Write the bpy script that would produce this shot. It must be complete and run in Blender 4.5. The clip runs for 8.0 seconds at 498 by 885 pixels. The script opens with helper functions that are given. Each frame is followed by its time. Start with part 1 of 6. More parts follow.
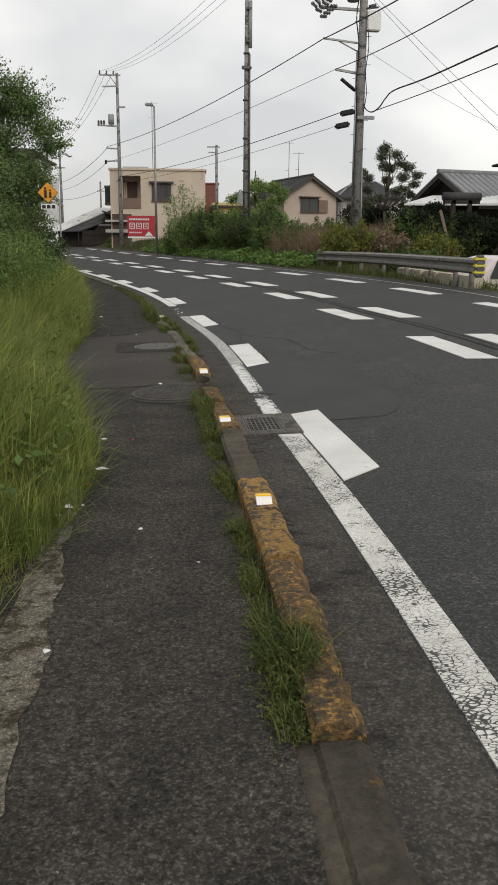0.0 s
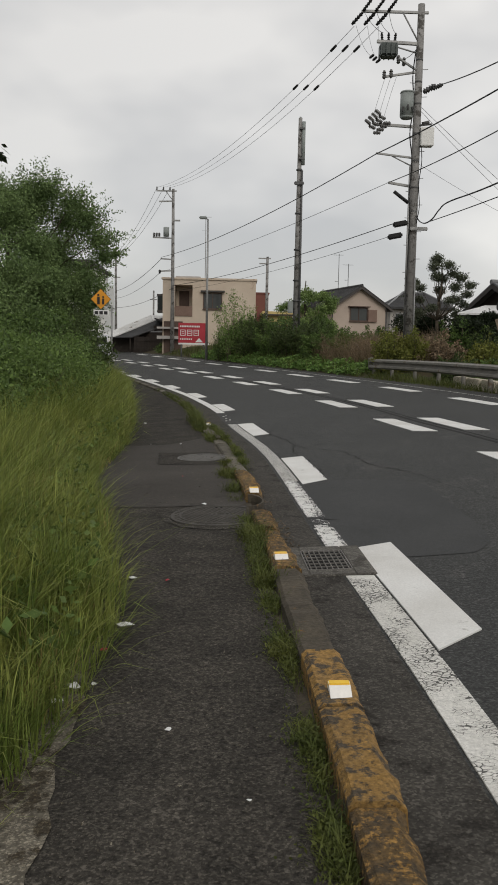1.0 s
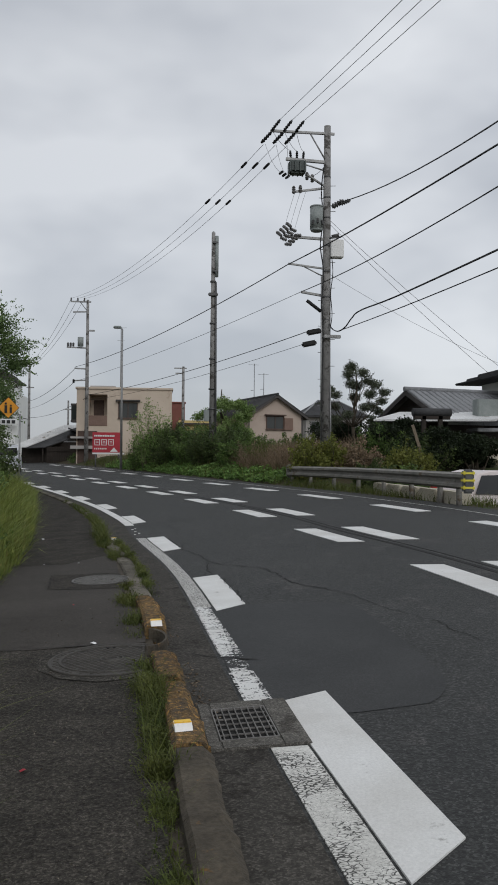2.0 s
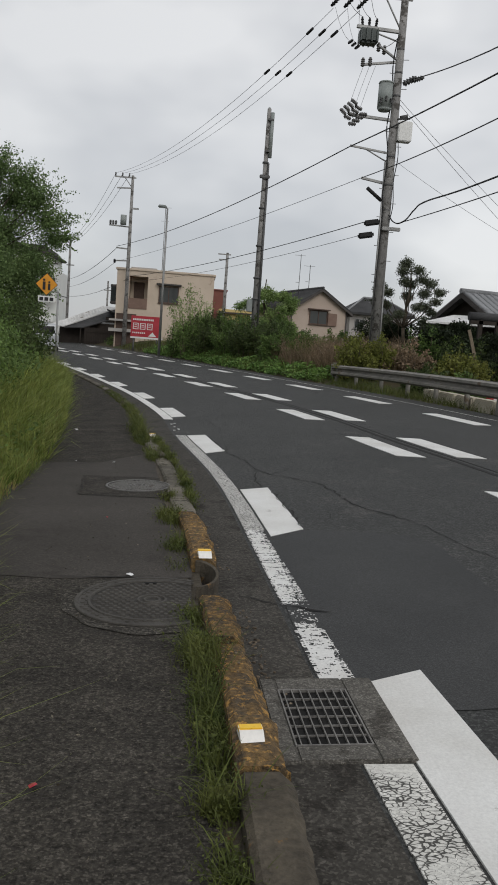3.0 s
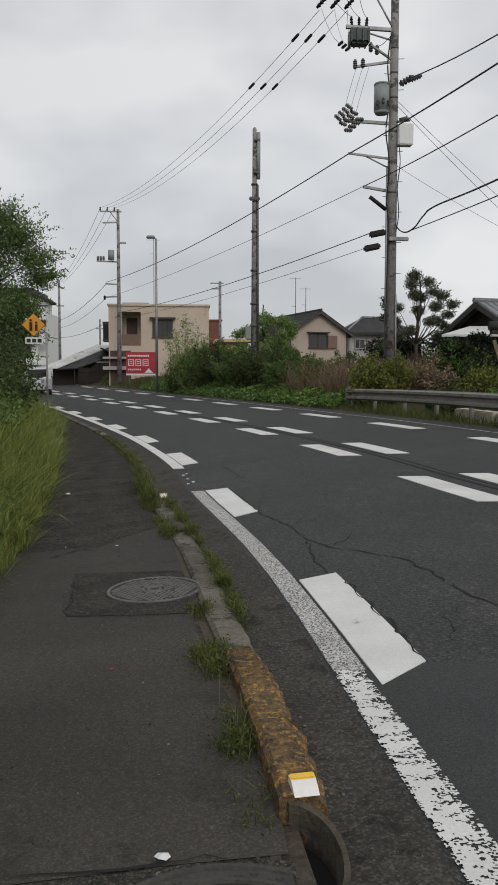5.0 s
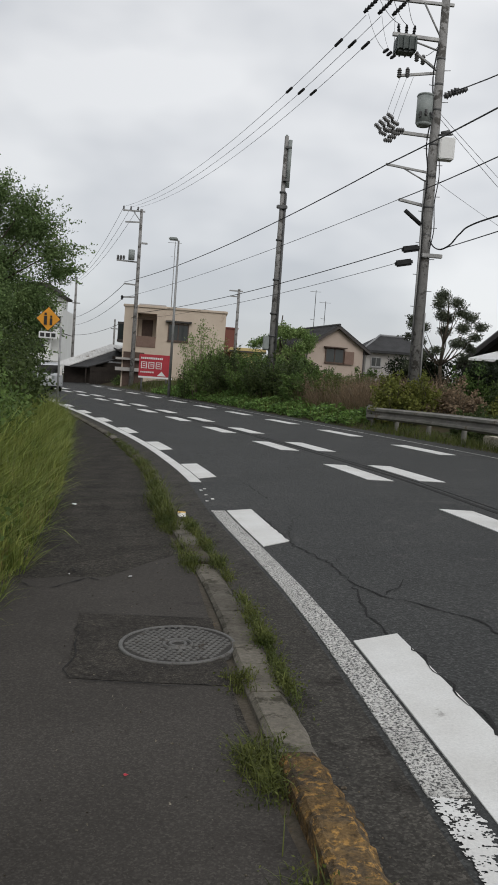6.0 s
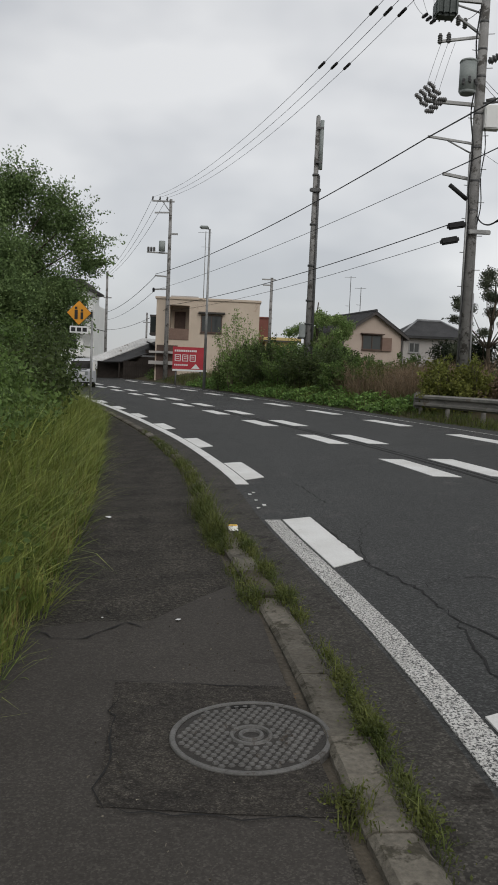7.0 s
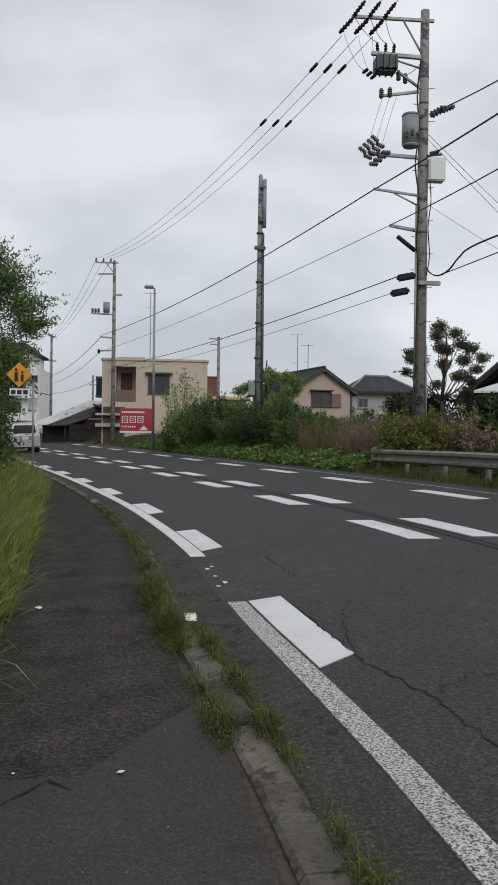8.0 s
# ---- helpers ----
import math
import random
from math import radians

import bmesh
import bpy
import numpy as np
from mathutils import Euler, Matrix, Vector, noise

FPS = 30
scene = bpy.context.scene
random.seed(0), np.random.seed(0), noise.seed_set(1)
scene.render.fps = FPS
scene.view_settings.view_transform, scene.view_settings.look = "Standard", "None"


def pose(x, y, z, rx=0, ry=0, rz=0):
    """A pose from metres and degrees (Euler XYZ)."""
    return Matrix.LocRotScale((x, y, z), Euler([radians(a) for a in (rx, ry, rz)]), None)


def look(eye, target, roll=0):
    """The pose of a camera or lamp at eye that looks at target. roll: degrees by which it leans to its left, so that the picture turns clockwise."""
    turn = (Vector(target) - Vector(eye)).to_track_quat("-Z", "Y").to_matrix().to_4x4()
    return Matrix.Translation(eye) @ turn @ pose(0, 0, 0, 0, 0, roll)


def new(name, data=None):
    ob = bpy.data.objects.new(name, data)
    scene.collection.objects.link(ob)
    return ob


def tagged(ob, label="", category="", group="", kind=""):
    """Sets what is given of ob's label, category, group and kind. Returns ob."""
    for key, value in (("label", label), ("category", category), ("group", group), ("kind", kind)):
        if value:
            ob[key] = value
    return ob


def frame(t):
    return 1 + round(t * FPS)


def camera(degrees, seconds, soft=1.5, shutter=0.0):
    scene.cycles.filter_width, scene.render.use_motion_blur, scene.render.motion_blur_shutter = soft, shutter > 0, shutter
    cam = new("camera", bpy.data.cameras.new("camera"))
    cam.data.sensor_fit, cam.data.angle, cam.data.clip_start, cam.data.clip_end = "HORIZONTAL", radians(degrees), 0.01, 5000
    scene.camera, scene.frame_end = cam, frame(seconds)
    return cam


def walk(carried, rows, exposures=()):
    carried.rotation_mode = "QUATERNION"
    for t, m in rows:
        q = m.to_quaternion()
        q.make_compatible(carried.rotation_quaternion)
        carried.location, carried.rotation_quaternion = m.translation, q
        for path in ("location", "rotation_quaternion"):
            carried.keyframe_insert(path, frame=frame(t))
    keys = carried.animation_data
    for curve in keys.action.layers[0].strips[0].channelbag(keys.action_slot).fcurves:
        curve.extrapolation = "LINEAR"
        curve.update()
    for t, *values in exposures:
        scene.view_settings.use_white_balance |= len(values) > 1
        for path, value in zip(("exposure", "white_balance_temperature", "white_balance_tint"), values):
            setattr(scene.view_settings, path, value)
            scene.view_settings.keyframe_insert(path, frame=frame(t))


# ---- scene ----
cam = camera(33.7, 8.0, soft=1.7)
BANK_ANGLE = 2.3    # the road is banked: it rises towards the outside of the bend
BANK = pose(0, 0, 0, 0, -BANK_ANGLE, 0)
PATH = [
    (0, (0.441, 1.045, 1.414), (0.567, 2.98, 0.924), -1.9),
    (0.5, (0.489, 1.557, 1.407), (0.551, 3.524, 1.052), -4.6),
    (1, (0.414, 2.089, 1.374), (0.44, 4.075, 1.136), -1.2),
    (1.5, (0.449, 2.677, 1.344), (0.512, 4.654, 1.048), 1.9),
    (2, (0.558, 3.189, 1.317), (0.788, 5.175, 1.338), -1.8),
    (2.2, (0.535, 3.426, 1.354), (0.859, 5.397, 1.254), -0.0),
    (3.3, (0.407, 4.58, 1.371), (0.49, 6.564, 1.128), 1.62),
    (3.5, (0.399, 4.799, 1.329), (0.476, 6.788, 1.128), 0.25),
    (4, (0.343, 5.44, 1.357), (0.423, 7.435, 1.233), -2.75),
    (4.2, (0.284, 5.73, 1.361), (0.419, 7.72, 1.207), -2.3),
    (5.3, (0.21, 6.898, 1.383), (0.36, 8.884, 1.198), -1.95),
    (5.5, (0.147, 7.132, 1.356), (0.301, 9.117, 1.157), -1.02),
    (6, (0.046, 7.596, 1.364), (0.178, 9.587, 1.218), 1.86),
    (6.5, (-0.051, 8.131, 1.367), (0.055, 10.124, 1.244), 1.38),
    (7, (-0.086, 8.741, 1.354), (-0.038, 10.733, 1.184), 0.14),
    (7.5, (-0.138, 9.268, 1.346), (0.044, 11.251, 1.157), -1.8),
    (8, (-0.104, 9.857, 1.322), (0.067, 11.849, 1.295), -1.5),
]
# the phone's automatic exposure and white balance
EXPOSURES = [(0.0, 0.18, 6780, 10), (0.5, 0.05, 6780, 10), (1.0, -0.13, 6780, 10), (1.5, -0.23, 6780, 10), (2.0, -0.26, 6220, 10), (2.2, -0.58, 6200, 10), (3.3, -0.03, 6530, 10), (3.5, -0.04, 6530, 10),
             (4.0, -0.16, 6420, 10), (5.5, -0.14, 6530, 10), (6.0, -0.04, 6430, 10), (6.5, -0.24, 6310, 10), (7.0, -0.12, 6480, 10), (7.5, 0.02, 6630, 10), (8.0, -0.09, 6250, 10)]
walk(cam, [(t, BANK @ look(eye, target, roll)) for t, eye, target, roll in PATH], EXPOSURES)

# ---- world and light: an even overcast sky ----
world = bpy.data.worlds.new("overcast_sky")
scene.world = world
world.use_nodes = True
wn, wl = world.node_tree.nodes, world.node_tree.links
wn.clear()
w_out = wn.new("ShaderNodeOutputWorld")
w_sky = wn.new("ShaderNodeTexSky")
w_sky.sky_type, w_sky.sun_disc = "NISHITA", False
w_sky.sun_elevation, w_sky.sun_rotation = radians(34), radians(168)
w_sky_bg = wn.new("ShaderNodeBackground")
w_sky_bg.inputs["Strength"].default_value = 0.012
wl.new(w_sky.outputs[0], w_sky_bg.inputs["Color"])
w_tc = wn.new("ShaderNodeTexCoord")
w_map = wn.new("ShaderNodeMapping")
w_map.inputs["Scale"].default_value = (1.3, 1.3, 2.6)
w_noise = wn.new("ShaderNodeTexNoise")
w_noise.inputs["Scale"].default_value, w_noise.inputs["Detail"].default_value = 1.7, 4.0
w_noise.inputs["Roughness"].default_value = 0.5
w_ramp = wn.new("ShaderNodeValToRGB")
w_ramp.color_ramp.elements[0].position, w_ramp.color_ramp.elements[0].color = 0.4, (0.49, 0.5, 0.518, 1)
w_ramp.color_ramp.elements[1].position, w_ramp.color_ramp.elements[1].color = 0.6, (0.735, 0.735, 0.732, 1)
w_cloud = wn.new("ShaderNodeBackground")
w_sep = wn.new("ShaderNodeSeparateXYZ")
w_lift = wn.new("ShaderNodeMapRange")
w_lift.inputs["To Min"].default_value, w_lift.inputs["To Max"].default_value = 1.03, 1.25
wl.new(w_tc.outputs["Generated"], w_sep.inputs[0])
wl.new(w_sep.outputs["Z"], w_lift.inputs["Value"])
w_side = wn.new("ShaderNodeMath")  # the hidden sun brightens the sky over the houses
w_side.operation = "MULTIPLY_ADD"
w_side.inputs[1].default_value = 0.2
wl.new(w_sep.outputs["X"], w_side.inputs[0])
wl.new(w_lift.outputs[0], w_side.inputs[2])
wl.new(w_side.outputs[0], w_cloud.inputs["Strength"])
w_add = wn.new("ShaderNodeAddShader")
wl.new(w_tc.outputs["Generated"], w_map.inputs["Vector"])
wl.new(w_map.outputs[0], w_noise.inputs["Vector"])
wl.new(w_noise.outputs[0], w_ramp.inputs[0])
wl.new(w_ramp.outputs[0], w_cloud.inputs["Color"])
wl.new(w_sky_bg.outputs[0], w_add.inputs[0])
wl.new(w_cloud.outputs[0], w_add.inputs[1])
wl.new(w_add.outputs[0], w_out.inputs["Surface"])

sun_data = bpy.data.lights.new("sun", "SUN")
sun_data.energy, sun_data.angle, sun_data.color = 1.0, radians(35), (1.0, 0.97, 0.93)
sun = new("sun", sun_data)
sun.matrix_world = look((16, -62, 50), (0, 10, 0))

# ---- materials ----


def mat(name, c1, c2, rough=0.8, coarse=1.5, fine=40.0, bump=0.3, spread=(0.3, 0.7), metal=0.0, grain=0.25, island=0.0,
        per_object=0.0, c3=None, c3_at=0.62, c3_scale=0.6, spec=0.3, bump_size=0.01, agg=None, crazing=None):
    """Two-scale noise: coarse patches from c1 to c2, fine grain over it, and c3 as worn or stained islands."""
    m = bpy.data.materials.new(name)
    m.use_nodes = True
    n, l = m.node_tree.nodes, m.node_tree.links
    b = n["Principled BSDF"]
    b.inputs["Roughness"].default_value, b.inputs["Metallic"].default_value = rough, metal
    b.inputs["Specular IOR Level"].default_value = spec
    tc = n.new("ShaderNodeTexCoord")

    def noise_at(scale, detail, rgh=0.6):
        t = n.new("ShaderNodeTexNoise")
        t.inputs["Scale"].default_value, t.inputs["Detail"].default_value, t.inputs["Roughness"].default_value = scale, detail, rgh
        l.new(tc.outputs["Object"], t.inputs["Vector"])
        return t

    def ramp(src, a, z):
        r = n.new("ShaderNodeMapRange")
        r.inputs["From Min"].default_value, r.inputs["From Max"].default_value = a, z
        l.new(src, r.inputs["Value"])
        return r.outputs[0]

    def mix(fac, a, z, kind="MIX"):
        x = n.new("ShaderNodeMix")
        x.data_type, x.blend_type = "RGBA", kind
        for sock, v in ((x.inputs[0], fac), (x.inputs[6], a), (x.inputs[7], z)):
            if isinstance(v, (tuple, float, int)):
                sock.default_value = (*v, 1) if isinstance(v, tuple) else v
            else:
                l.new(v, sock)
        return x.outputs[2]

    big = noise_at(coarse, 5)
    col = mix(ramp(big.outputs[0], *spread), c1, c2)
    small = noise_at(fine, 3, 0.7)
    if c3:
        stain = noise_at(c3_scale, 8, 0.72)
        col = mix(ramp(stain.outputs[0], c3_at, c3_at + 0.06), col, c3)
    if crazing:
        sx, sy, thin, uneven = crazing
        wob = noise_at(30, 3)
        wv = n.new("ShaderNodeVectorMath")
        wv.operation = "MULTIPLY_ADD"
        l.new(wob.outputs["Color"], wv.inputs[0])
        wv.inputs[1].default_value = (0.02, 0.02, 0)
        l.new(tc.outputs["Object"], wv.inputs[2])
        sv = n.new("ShaderNodeVectorMath")
        sv.operation = "MULTIPLY"
        sv.inputs[1].default_value = (sx, sy, 1)
        l.new(wv.outputs[0], sv.inputs[0])
        vc = n.new("ShaderNodeTexVoronoi")
        vc.feature = "DISTANCE_TO_EDGE"
        vc.inputs["Scale"].default_value = 1.0
        l.new(sv.outputs[0], vc.inputs["Vector"])
        pn = noise_at(4.5, 4)
        ma = n.new("ShaderNodeMath")
        ma.operation = "MULTIPLY_ADD"
        ma.inputs[1].default_value = -uneven
        l.new(pn.outputs[0], ma.inputs[0])
        l.new(vc.outputs["Distance"], ma.inputs[2])
        col = mix(ramp(ma.outputs[0], thin - uneven * 0.5, thin - uneven * 0.5 + 0.05), (0.07, 0.068, 0.062), col)
    if grain:
        g = n.new("ShaderNodeMapRange")
        g.inputs["From Min"].default_value, g.inputs["From Max"].default_value = 0.25, 0.75
        g.inputs["To Min"].default_value, g.inputs["To Max"].default_value = 1 - grain, 1 + grain
        l.new(small.outputs[0], g.inputs["Value"])
        v = n.new("ShaderNodeVectorMath")
        v.operation = "SCALE"
        l.new(col, v.inputs[0])
        l.new(g.outputs[0], v.inputs["Scale"])
        col = v.outputs[0]
    height = small.outputs[0]
    if agg:
        vo = n.new("ShaderNodeTexVoronoi")
        vo.inputs["Scale"].default_value = agg[0]
        l.new(tc.outputs["Object"], vo.inputs["Vector"])
        sep = n.new("ShaderNodeSeparateColor")
        l.new(vo.outputs["Color"], sep.inputs[0])
        pw = n.new("ShaderNodeMath")
        pw.operation = "POWER"
        pw.inputs[1].default_value = 3.0
        l.new(sep.outputs[0], pw.inputs[0])
        g = n.new("ShaderNodeMapRange")
        g.inputs["To Min"].default_value, g.inputs["To Max"].default_value = 1 - agg[1] * 0.45, 1 + agg[1] * 1.6
        l.new(pw.outputs[0], g.inputs["Value"])
        v = n.new("ShaderNodeVectorMath")
        v.operation = "SCALE"
        l.new(col, v.inputs[0])
        l.new(g.outputs[0], v.inputs["Scale"])
        col = v.outputs[0]
        hm = n.new("ShaderNodeMath")
        hm.operation = "ADD"
        l.new(small.outputs[0], hm.inputs[0])
        l.new(sep.outputs[1], hm.inputs[1])
        height = hm.outputs[0]
    for amount, node, out in ((island, "ShaderNodeNewGeometry", "Random Per Island"), (per_object, "ShaderNodeObjectInfo", "Random")):
        if amount:
            src = n.new(node)
            g = n.new("ShaderNodeMapRange")
            g.inputs["To Min"].default_value, g.inputs["To Max"].default_value = 1 - amount, 1 + amount
            l.new(src.outputs[out], g.inputs["Value"])
            v = n.new("ShaderNodeVectorMath")
            v.operation = "SCALE"
            l.new(col, v.inputs[0])
            l.new(g.outputs[0], v.inputs["Scale"])
            col = v.outputs[0]
    l.new(col, b.inputs["Base Color"])
    if bump:
        bp = n.new("ShaderNodeBump")
        bp.inputs["Strength"].default_value, bp.inputs["Distance"].default_value = bump, bump_size
        l.new(height, bp.inputs["Height"])
        l.new(bp.outputs[0], b.inputs["Normal"])
    return m


def leaf_mat(name, dark, light, rough=0.6, coarse=0.9):
    m = mat(name, dark, light, rough, coarse=coarse, fine=9.0, bump=0, island=0.45, grain=0.2, spec=0.2)
    n, l = m.node_tree.nodes, m.node_tree.links
    b, out = n["Principled BSDF"], n["Material Output"]
    tr = n.new("ShaderNodeBsdfTranslucent")
    l.new(b.inputs["Base Color"].links[0].from_socket, tr.inputs["Color"])
    mx = n.new("ShaderNodeMixShader")
    mx.inputs[0].default_value = 0.3
    l.new(b.outputs[0], mx.inputs[1])
    l.new(tr.outputs[0], mx.inputs[2])
    l.new(mx.outputs[0], out.inputs["Surface"])
    return m


def glass_mat(name, tint):
    m = bpy.data.materials.new(name)
    m.use_nodes = True
    b = m.node_tree.nodes["Principled BSDF"]
    b.inputs["Base Color"].default_value = (*tint, 1)
    b.inputs["Roughness"].default_value, b.inputs["Specular IOR Level"].default_value = 0.06, 0.5
    return m


ASPHALT = mat("road_asphalt", (0.0225, 0.0235, 0.0223), (0.0355, 0.0362, 0.034), 0.8, 0.45, 34, 0.9, grain=0.5, bump_size=0.008,
              c3=(0.045, 0.0435, 0.041), c3_at=0.57, c3_scale=1.3, agg=(105, 0.9), spec=0.45)
GUTTER = mat("gutter_asphalt", (0.043, 0.040, 0.035), (0.066, 0.061, 0.053), 0.95, 2.5, 35, 0.6, grain=0.4, bump_size=0.008,
             c3=(0.03, 0.027, 0.023), c3_at=0.55, c3_scale=3.0, agg=(120, 0.5), spec=0.2)
PATCH = mat("asphalt_repair", (0.034, 0.035, 0.035), (0.045, 0.0458, 0.0455), 0.84, 1.6, 90, 0.4, grain=0.3, bump_size=0.004, agg=(220, 0.35), spec=0.32)
WALKWAY = mat("rough_walkway_asphalt", (0.033, 0.03, 0.0255), (0.07, 0.063, 0.053), 0.95, 3.2, 46, 1.0, grain=0.75, bump_size=0.02,
              c3=(0.068, 0.061, 0.051), c3_at=0.58, c3_scale=26, agg=(150, 0.6), spec=0.2)
SMOOTHWALK = mat("smooth_walkway_asphalt", (0.0455, 0.041, 0.036), (0.064, 0.058, 0.0515), 0.95, 0.9, 60, 0.35, grain=0.2, bump_size=0.005,
                 c3=(0.042, 0.0375, 0.033), c3_at=0.56, c3_scale=1.4, agg=(170, 0.3), spec=0.2)
COLLAR = mat("stony_asphalt_collar", (0.045, 0.041, 0.035), (0.075, 0.069, 0.059), 0.95, 6, 60, 1.0, grain=0.5, bump_size=0.012, agg=(110, 0.9), spec=0.2)
GRITTYGREY = mat("gritty_grey_concrete", (0.085, 0.08, 0.07), (0.14, 0.132, 0.117), 0.95, 5, 60, 0.8, grain=0.4, c3=(0.06, 0.055, 0.047), c3_at=0.55, c3_scale=7, agg=(170, 0.5))
DARKPATCH = mat("dark_walkway_patch", (0.028, 0.025, 0.022), (0.056, 0.05, 0.042), 0.95, 4, 30, 0.9, grain=0.5, agg=(180, 0.6), spec=0.2)
CRACK = mat("crack_filling", (0.012, 0.012, 0.012), (0.022, 0.021, 0.02), 0.95, 8, 80, 0.2)
PAINT = mat("white_road_paint", (0.72, 0.72, 0.70), (0.58, 0.57, 0.54), 0.6, 2.0, 90, 0.3, grain=0.12, c3=(0.36, 0.35, 0.33), c3_at=0.63, c3_scale=6)
WORNPAINT = mat("worn_white_road_paint", (0.68, 0.67, 0.63), (0.54, 0.53, 0.49), 0.75, 3.0, 60, 0.8, grain=0.25, c3=(0.16, 0.155, 0.145), c3_at=0.6, c3_scale=95, crazing=(34, 62, 0.02, 0.5))
CRAZEDPAINT = mat("crazed_white_road_paint", (0.64, 0.63, 0.6), (0.44, 0.43, 0.4), 0.75, 3.0, 60, 0.8, grain=0.25, c3=(0.055, 0.053, 0.05), c3_at=0.515, c3_scale=26, crazing=(20, 46, -0.02, 0.6))
SPECKLED = mat("speckled_white_road_paint", (0.64, 0.63, 0.6), (0.48, 0.47, 0.44), 0.75, 3.0, 60, 0.8, grain=0.3, c3=(0.05, 0.049, 0.047), c3_at=0.49, c3_scale=88)
CONCRETE = mat("kerb_concrete", (0.095, 0.085, 0.068), (0.16, 0.145, 0.118), 0.95, 5, 45, 0.9, grain=0.35, per_object=0.2, c3=(0.05, 0.045, 0.032), c3_at=0.54, c3_scale=6)
KERBDARK = mat("dirty_kerb_concrete", (0.042, 0.036, 0.028), (0.085, 0.072, 0.053), 0.95, 6, 45, 0.9, grain=0.4, per_object=0.2, c3=(0.15, 0.085, 0.03), c3_at=0.62, c3_scale=8)
KERBYELLOW = mat("worn_yellow_kerb_paint", (0.31, 0.178, 0.05), (0.19, 0.118, 0.046), 0.9, 14, 60, 1.0, grain=0.6, per_object=0.15, c3=(0.07, 0.055, 0.038), c3_at=0.5, c3_scale=17)
KERBRUST = mat("rusty_yellow_kerb_paint", (0.14, 0.088, 0.036), (0.06, 0.046, 0.03), 0.92, 13, 55, 1.0, spread=(0.4, 0.6), grain=0.7, per_object=0.2, c3=(0.3, 0.17, 0.05), c3_at=0.53, c3_scale=32, bump_size=0.015)
EDGING = mat("gravelly_concrete_edging", (0.1, 0.088, 0.068), (0.18, 0.162, 0.128), 0.95, 7, 40, 1.0, grain=0.5, c3=(0.05, 0.04, 0.026), c3_at=0.5, c3_scale=9, agg=(170, 0.6))
SOIL = mat("soil", (0.045, 0.04, 0.022), (0.07, 0.055, 0.03), 0.95, 0.8, 25, 0.8, c3=(0.04, 0.06, 0.015), c3_at=0.5, c3_scale=1.1)
IRON = mat("cast_iron", (0.1, 0.097, 0.092), (0.15, 0.146, 0.137), 0.6, 9, 90, 0.4, metal=0.2, c3=(0.06, 0.05, 0.04), c3_at=0.57, c3_scale=12)
IRONDARK = mat("dirty_cast_iron", (0.032, 0.03, 0.027), (0.055, 0.05, 0.045), 0.8, 9, 90, 0.4, metal=0.2)
IRONWORN = mat("worn_cast_iron", (0.05, 0.046, 0.041), (0.085, 0.079, 0.07), 0.75, 6, 70, 0.4, metal=0.2)
GRATESTEEL = mat("grate_steel", (0.13, 0.124, 0.115), (0.24, 0.23, 0.215), 0.6, 12, 90, 0.3, metal=0.4)
BANDYELLOW = mat("marker_yellow", (0.6, 0.52, 0.05), (0.66, 0.58, 0.08), 0.5, 6, 60, 0.05, grain=0.08)
BLACK = mat("dark_void", (0.008, 0.008, 0.008), (0.014, 0.013, 0.012), 0.95, 5, 40, 0.2)
POLE = mat("weathered_pole_concrete", (0.17, 0.166, 0.16), (0.285, 0.278, 0.268), 0.85, 2.2, 40, 0.4, c3=(0.075, 0.07, 0.063), c3_at=0.52, c3_scale=3.2)
STEEL = mat("galvanised_steel", (0.22, 0.22, 0.22), (0.32, 0.32, 0.31), 0.5, 4, 60, 0.2, metal=0.5)
DARKSTEEL = mat("dark_steel", (0.07, 0.07, 0.07), (0.12, 0.12, 0.12), 0.55, 5, 60, 0.2, metal=0.3)
BOXGREY = mat("grey_equipment_paint", (0.2, 0.225, 0.215), (0.27, 0.29, 0.28), 0.55, 4, 50, 0.15)
INSUL = mat("brown_grey_porcelain", (0.09, 0.088, 0.086), (0.16, 0.155, 0.15), 0.35, 9, 50, 0.1, spec=0.5)
RUBBER = mat("black_rubber", (0.012, 0.012, 0.013), (0.022, 0.022, 0.022), 0.7, 6, 60, 0.2)
RAILSTEEL = mat("weathered_guard_rail_steel", (0.15, 0.143, 0.128), (0.25, 0.24, 0.215), 0.65, 2.5, 45, 0.3, metal=0.2, c3=(0.13, 0.1, 0.07), c3_at=0.58, c3_scale=2.4)
BEIGE = mat("beige_render", (0.50, 0.415, 0.33), (0.58, 0.49, 0.395), 0.9, 0.5, 40, 0.25, grain=0.06, c3=(0.42, 0.33, 0.26), c3_at=0.6, c3_scale=0.7)
PINKBEIGE = mat("pinkish_render", (0.41, 0.335, 0.28), (0.47, 0.385, 0.325), 0.9, 0.6, 40, 0.25, grain=0.06, c3=(0.37, 0.28, 0.23), c3_at=0.6, c3_scale=0.8)
GREYWALL = mat("grey_render", (0.36, 0.34, 0.32), (0.44, 0.42, 0.4), 0.9, 0.6, 40, 0.2, grain=0.06)
WHITEWALL = mat("white_render", (0.68, 0.68, 0.66), (0.76, 0.76, 0.74), 0.85, 0.4, 30, 0.15, grain=0.05)
YELLOWWALL = mat("yellow_render", (0.55, 0.43, 0.18), (0.62, 0.5, 0.24), 0.9, 0.6, 30, 0.15, grain=0.05)
DARKWOOD = mat("dark_weathered_boards", (0.022, 0.018, 0.015), (0.045, 0.036, 0.03), 0.85, 1.5, 25, 0.3)
BROWNFRAME = mat("brown_window_frame", (0.07, 0.045, 0.035), (0.1, 0.065, 0.05), 0.6, 4, 40, 0.1)
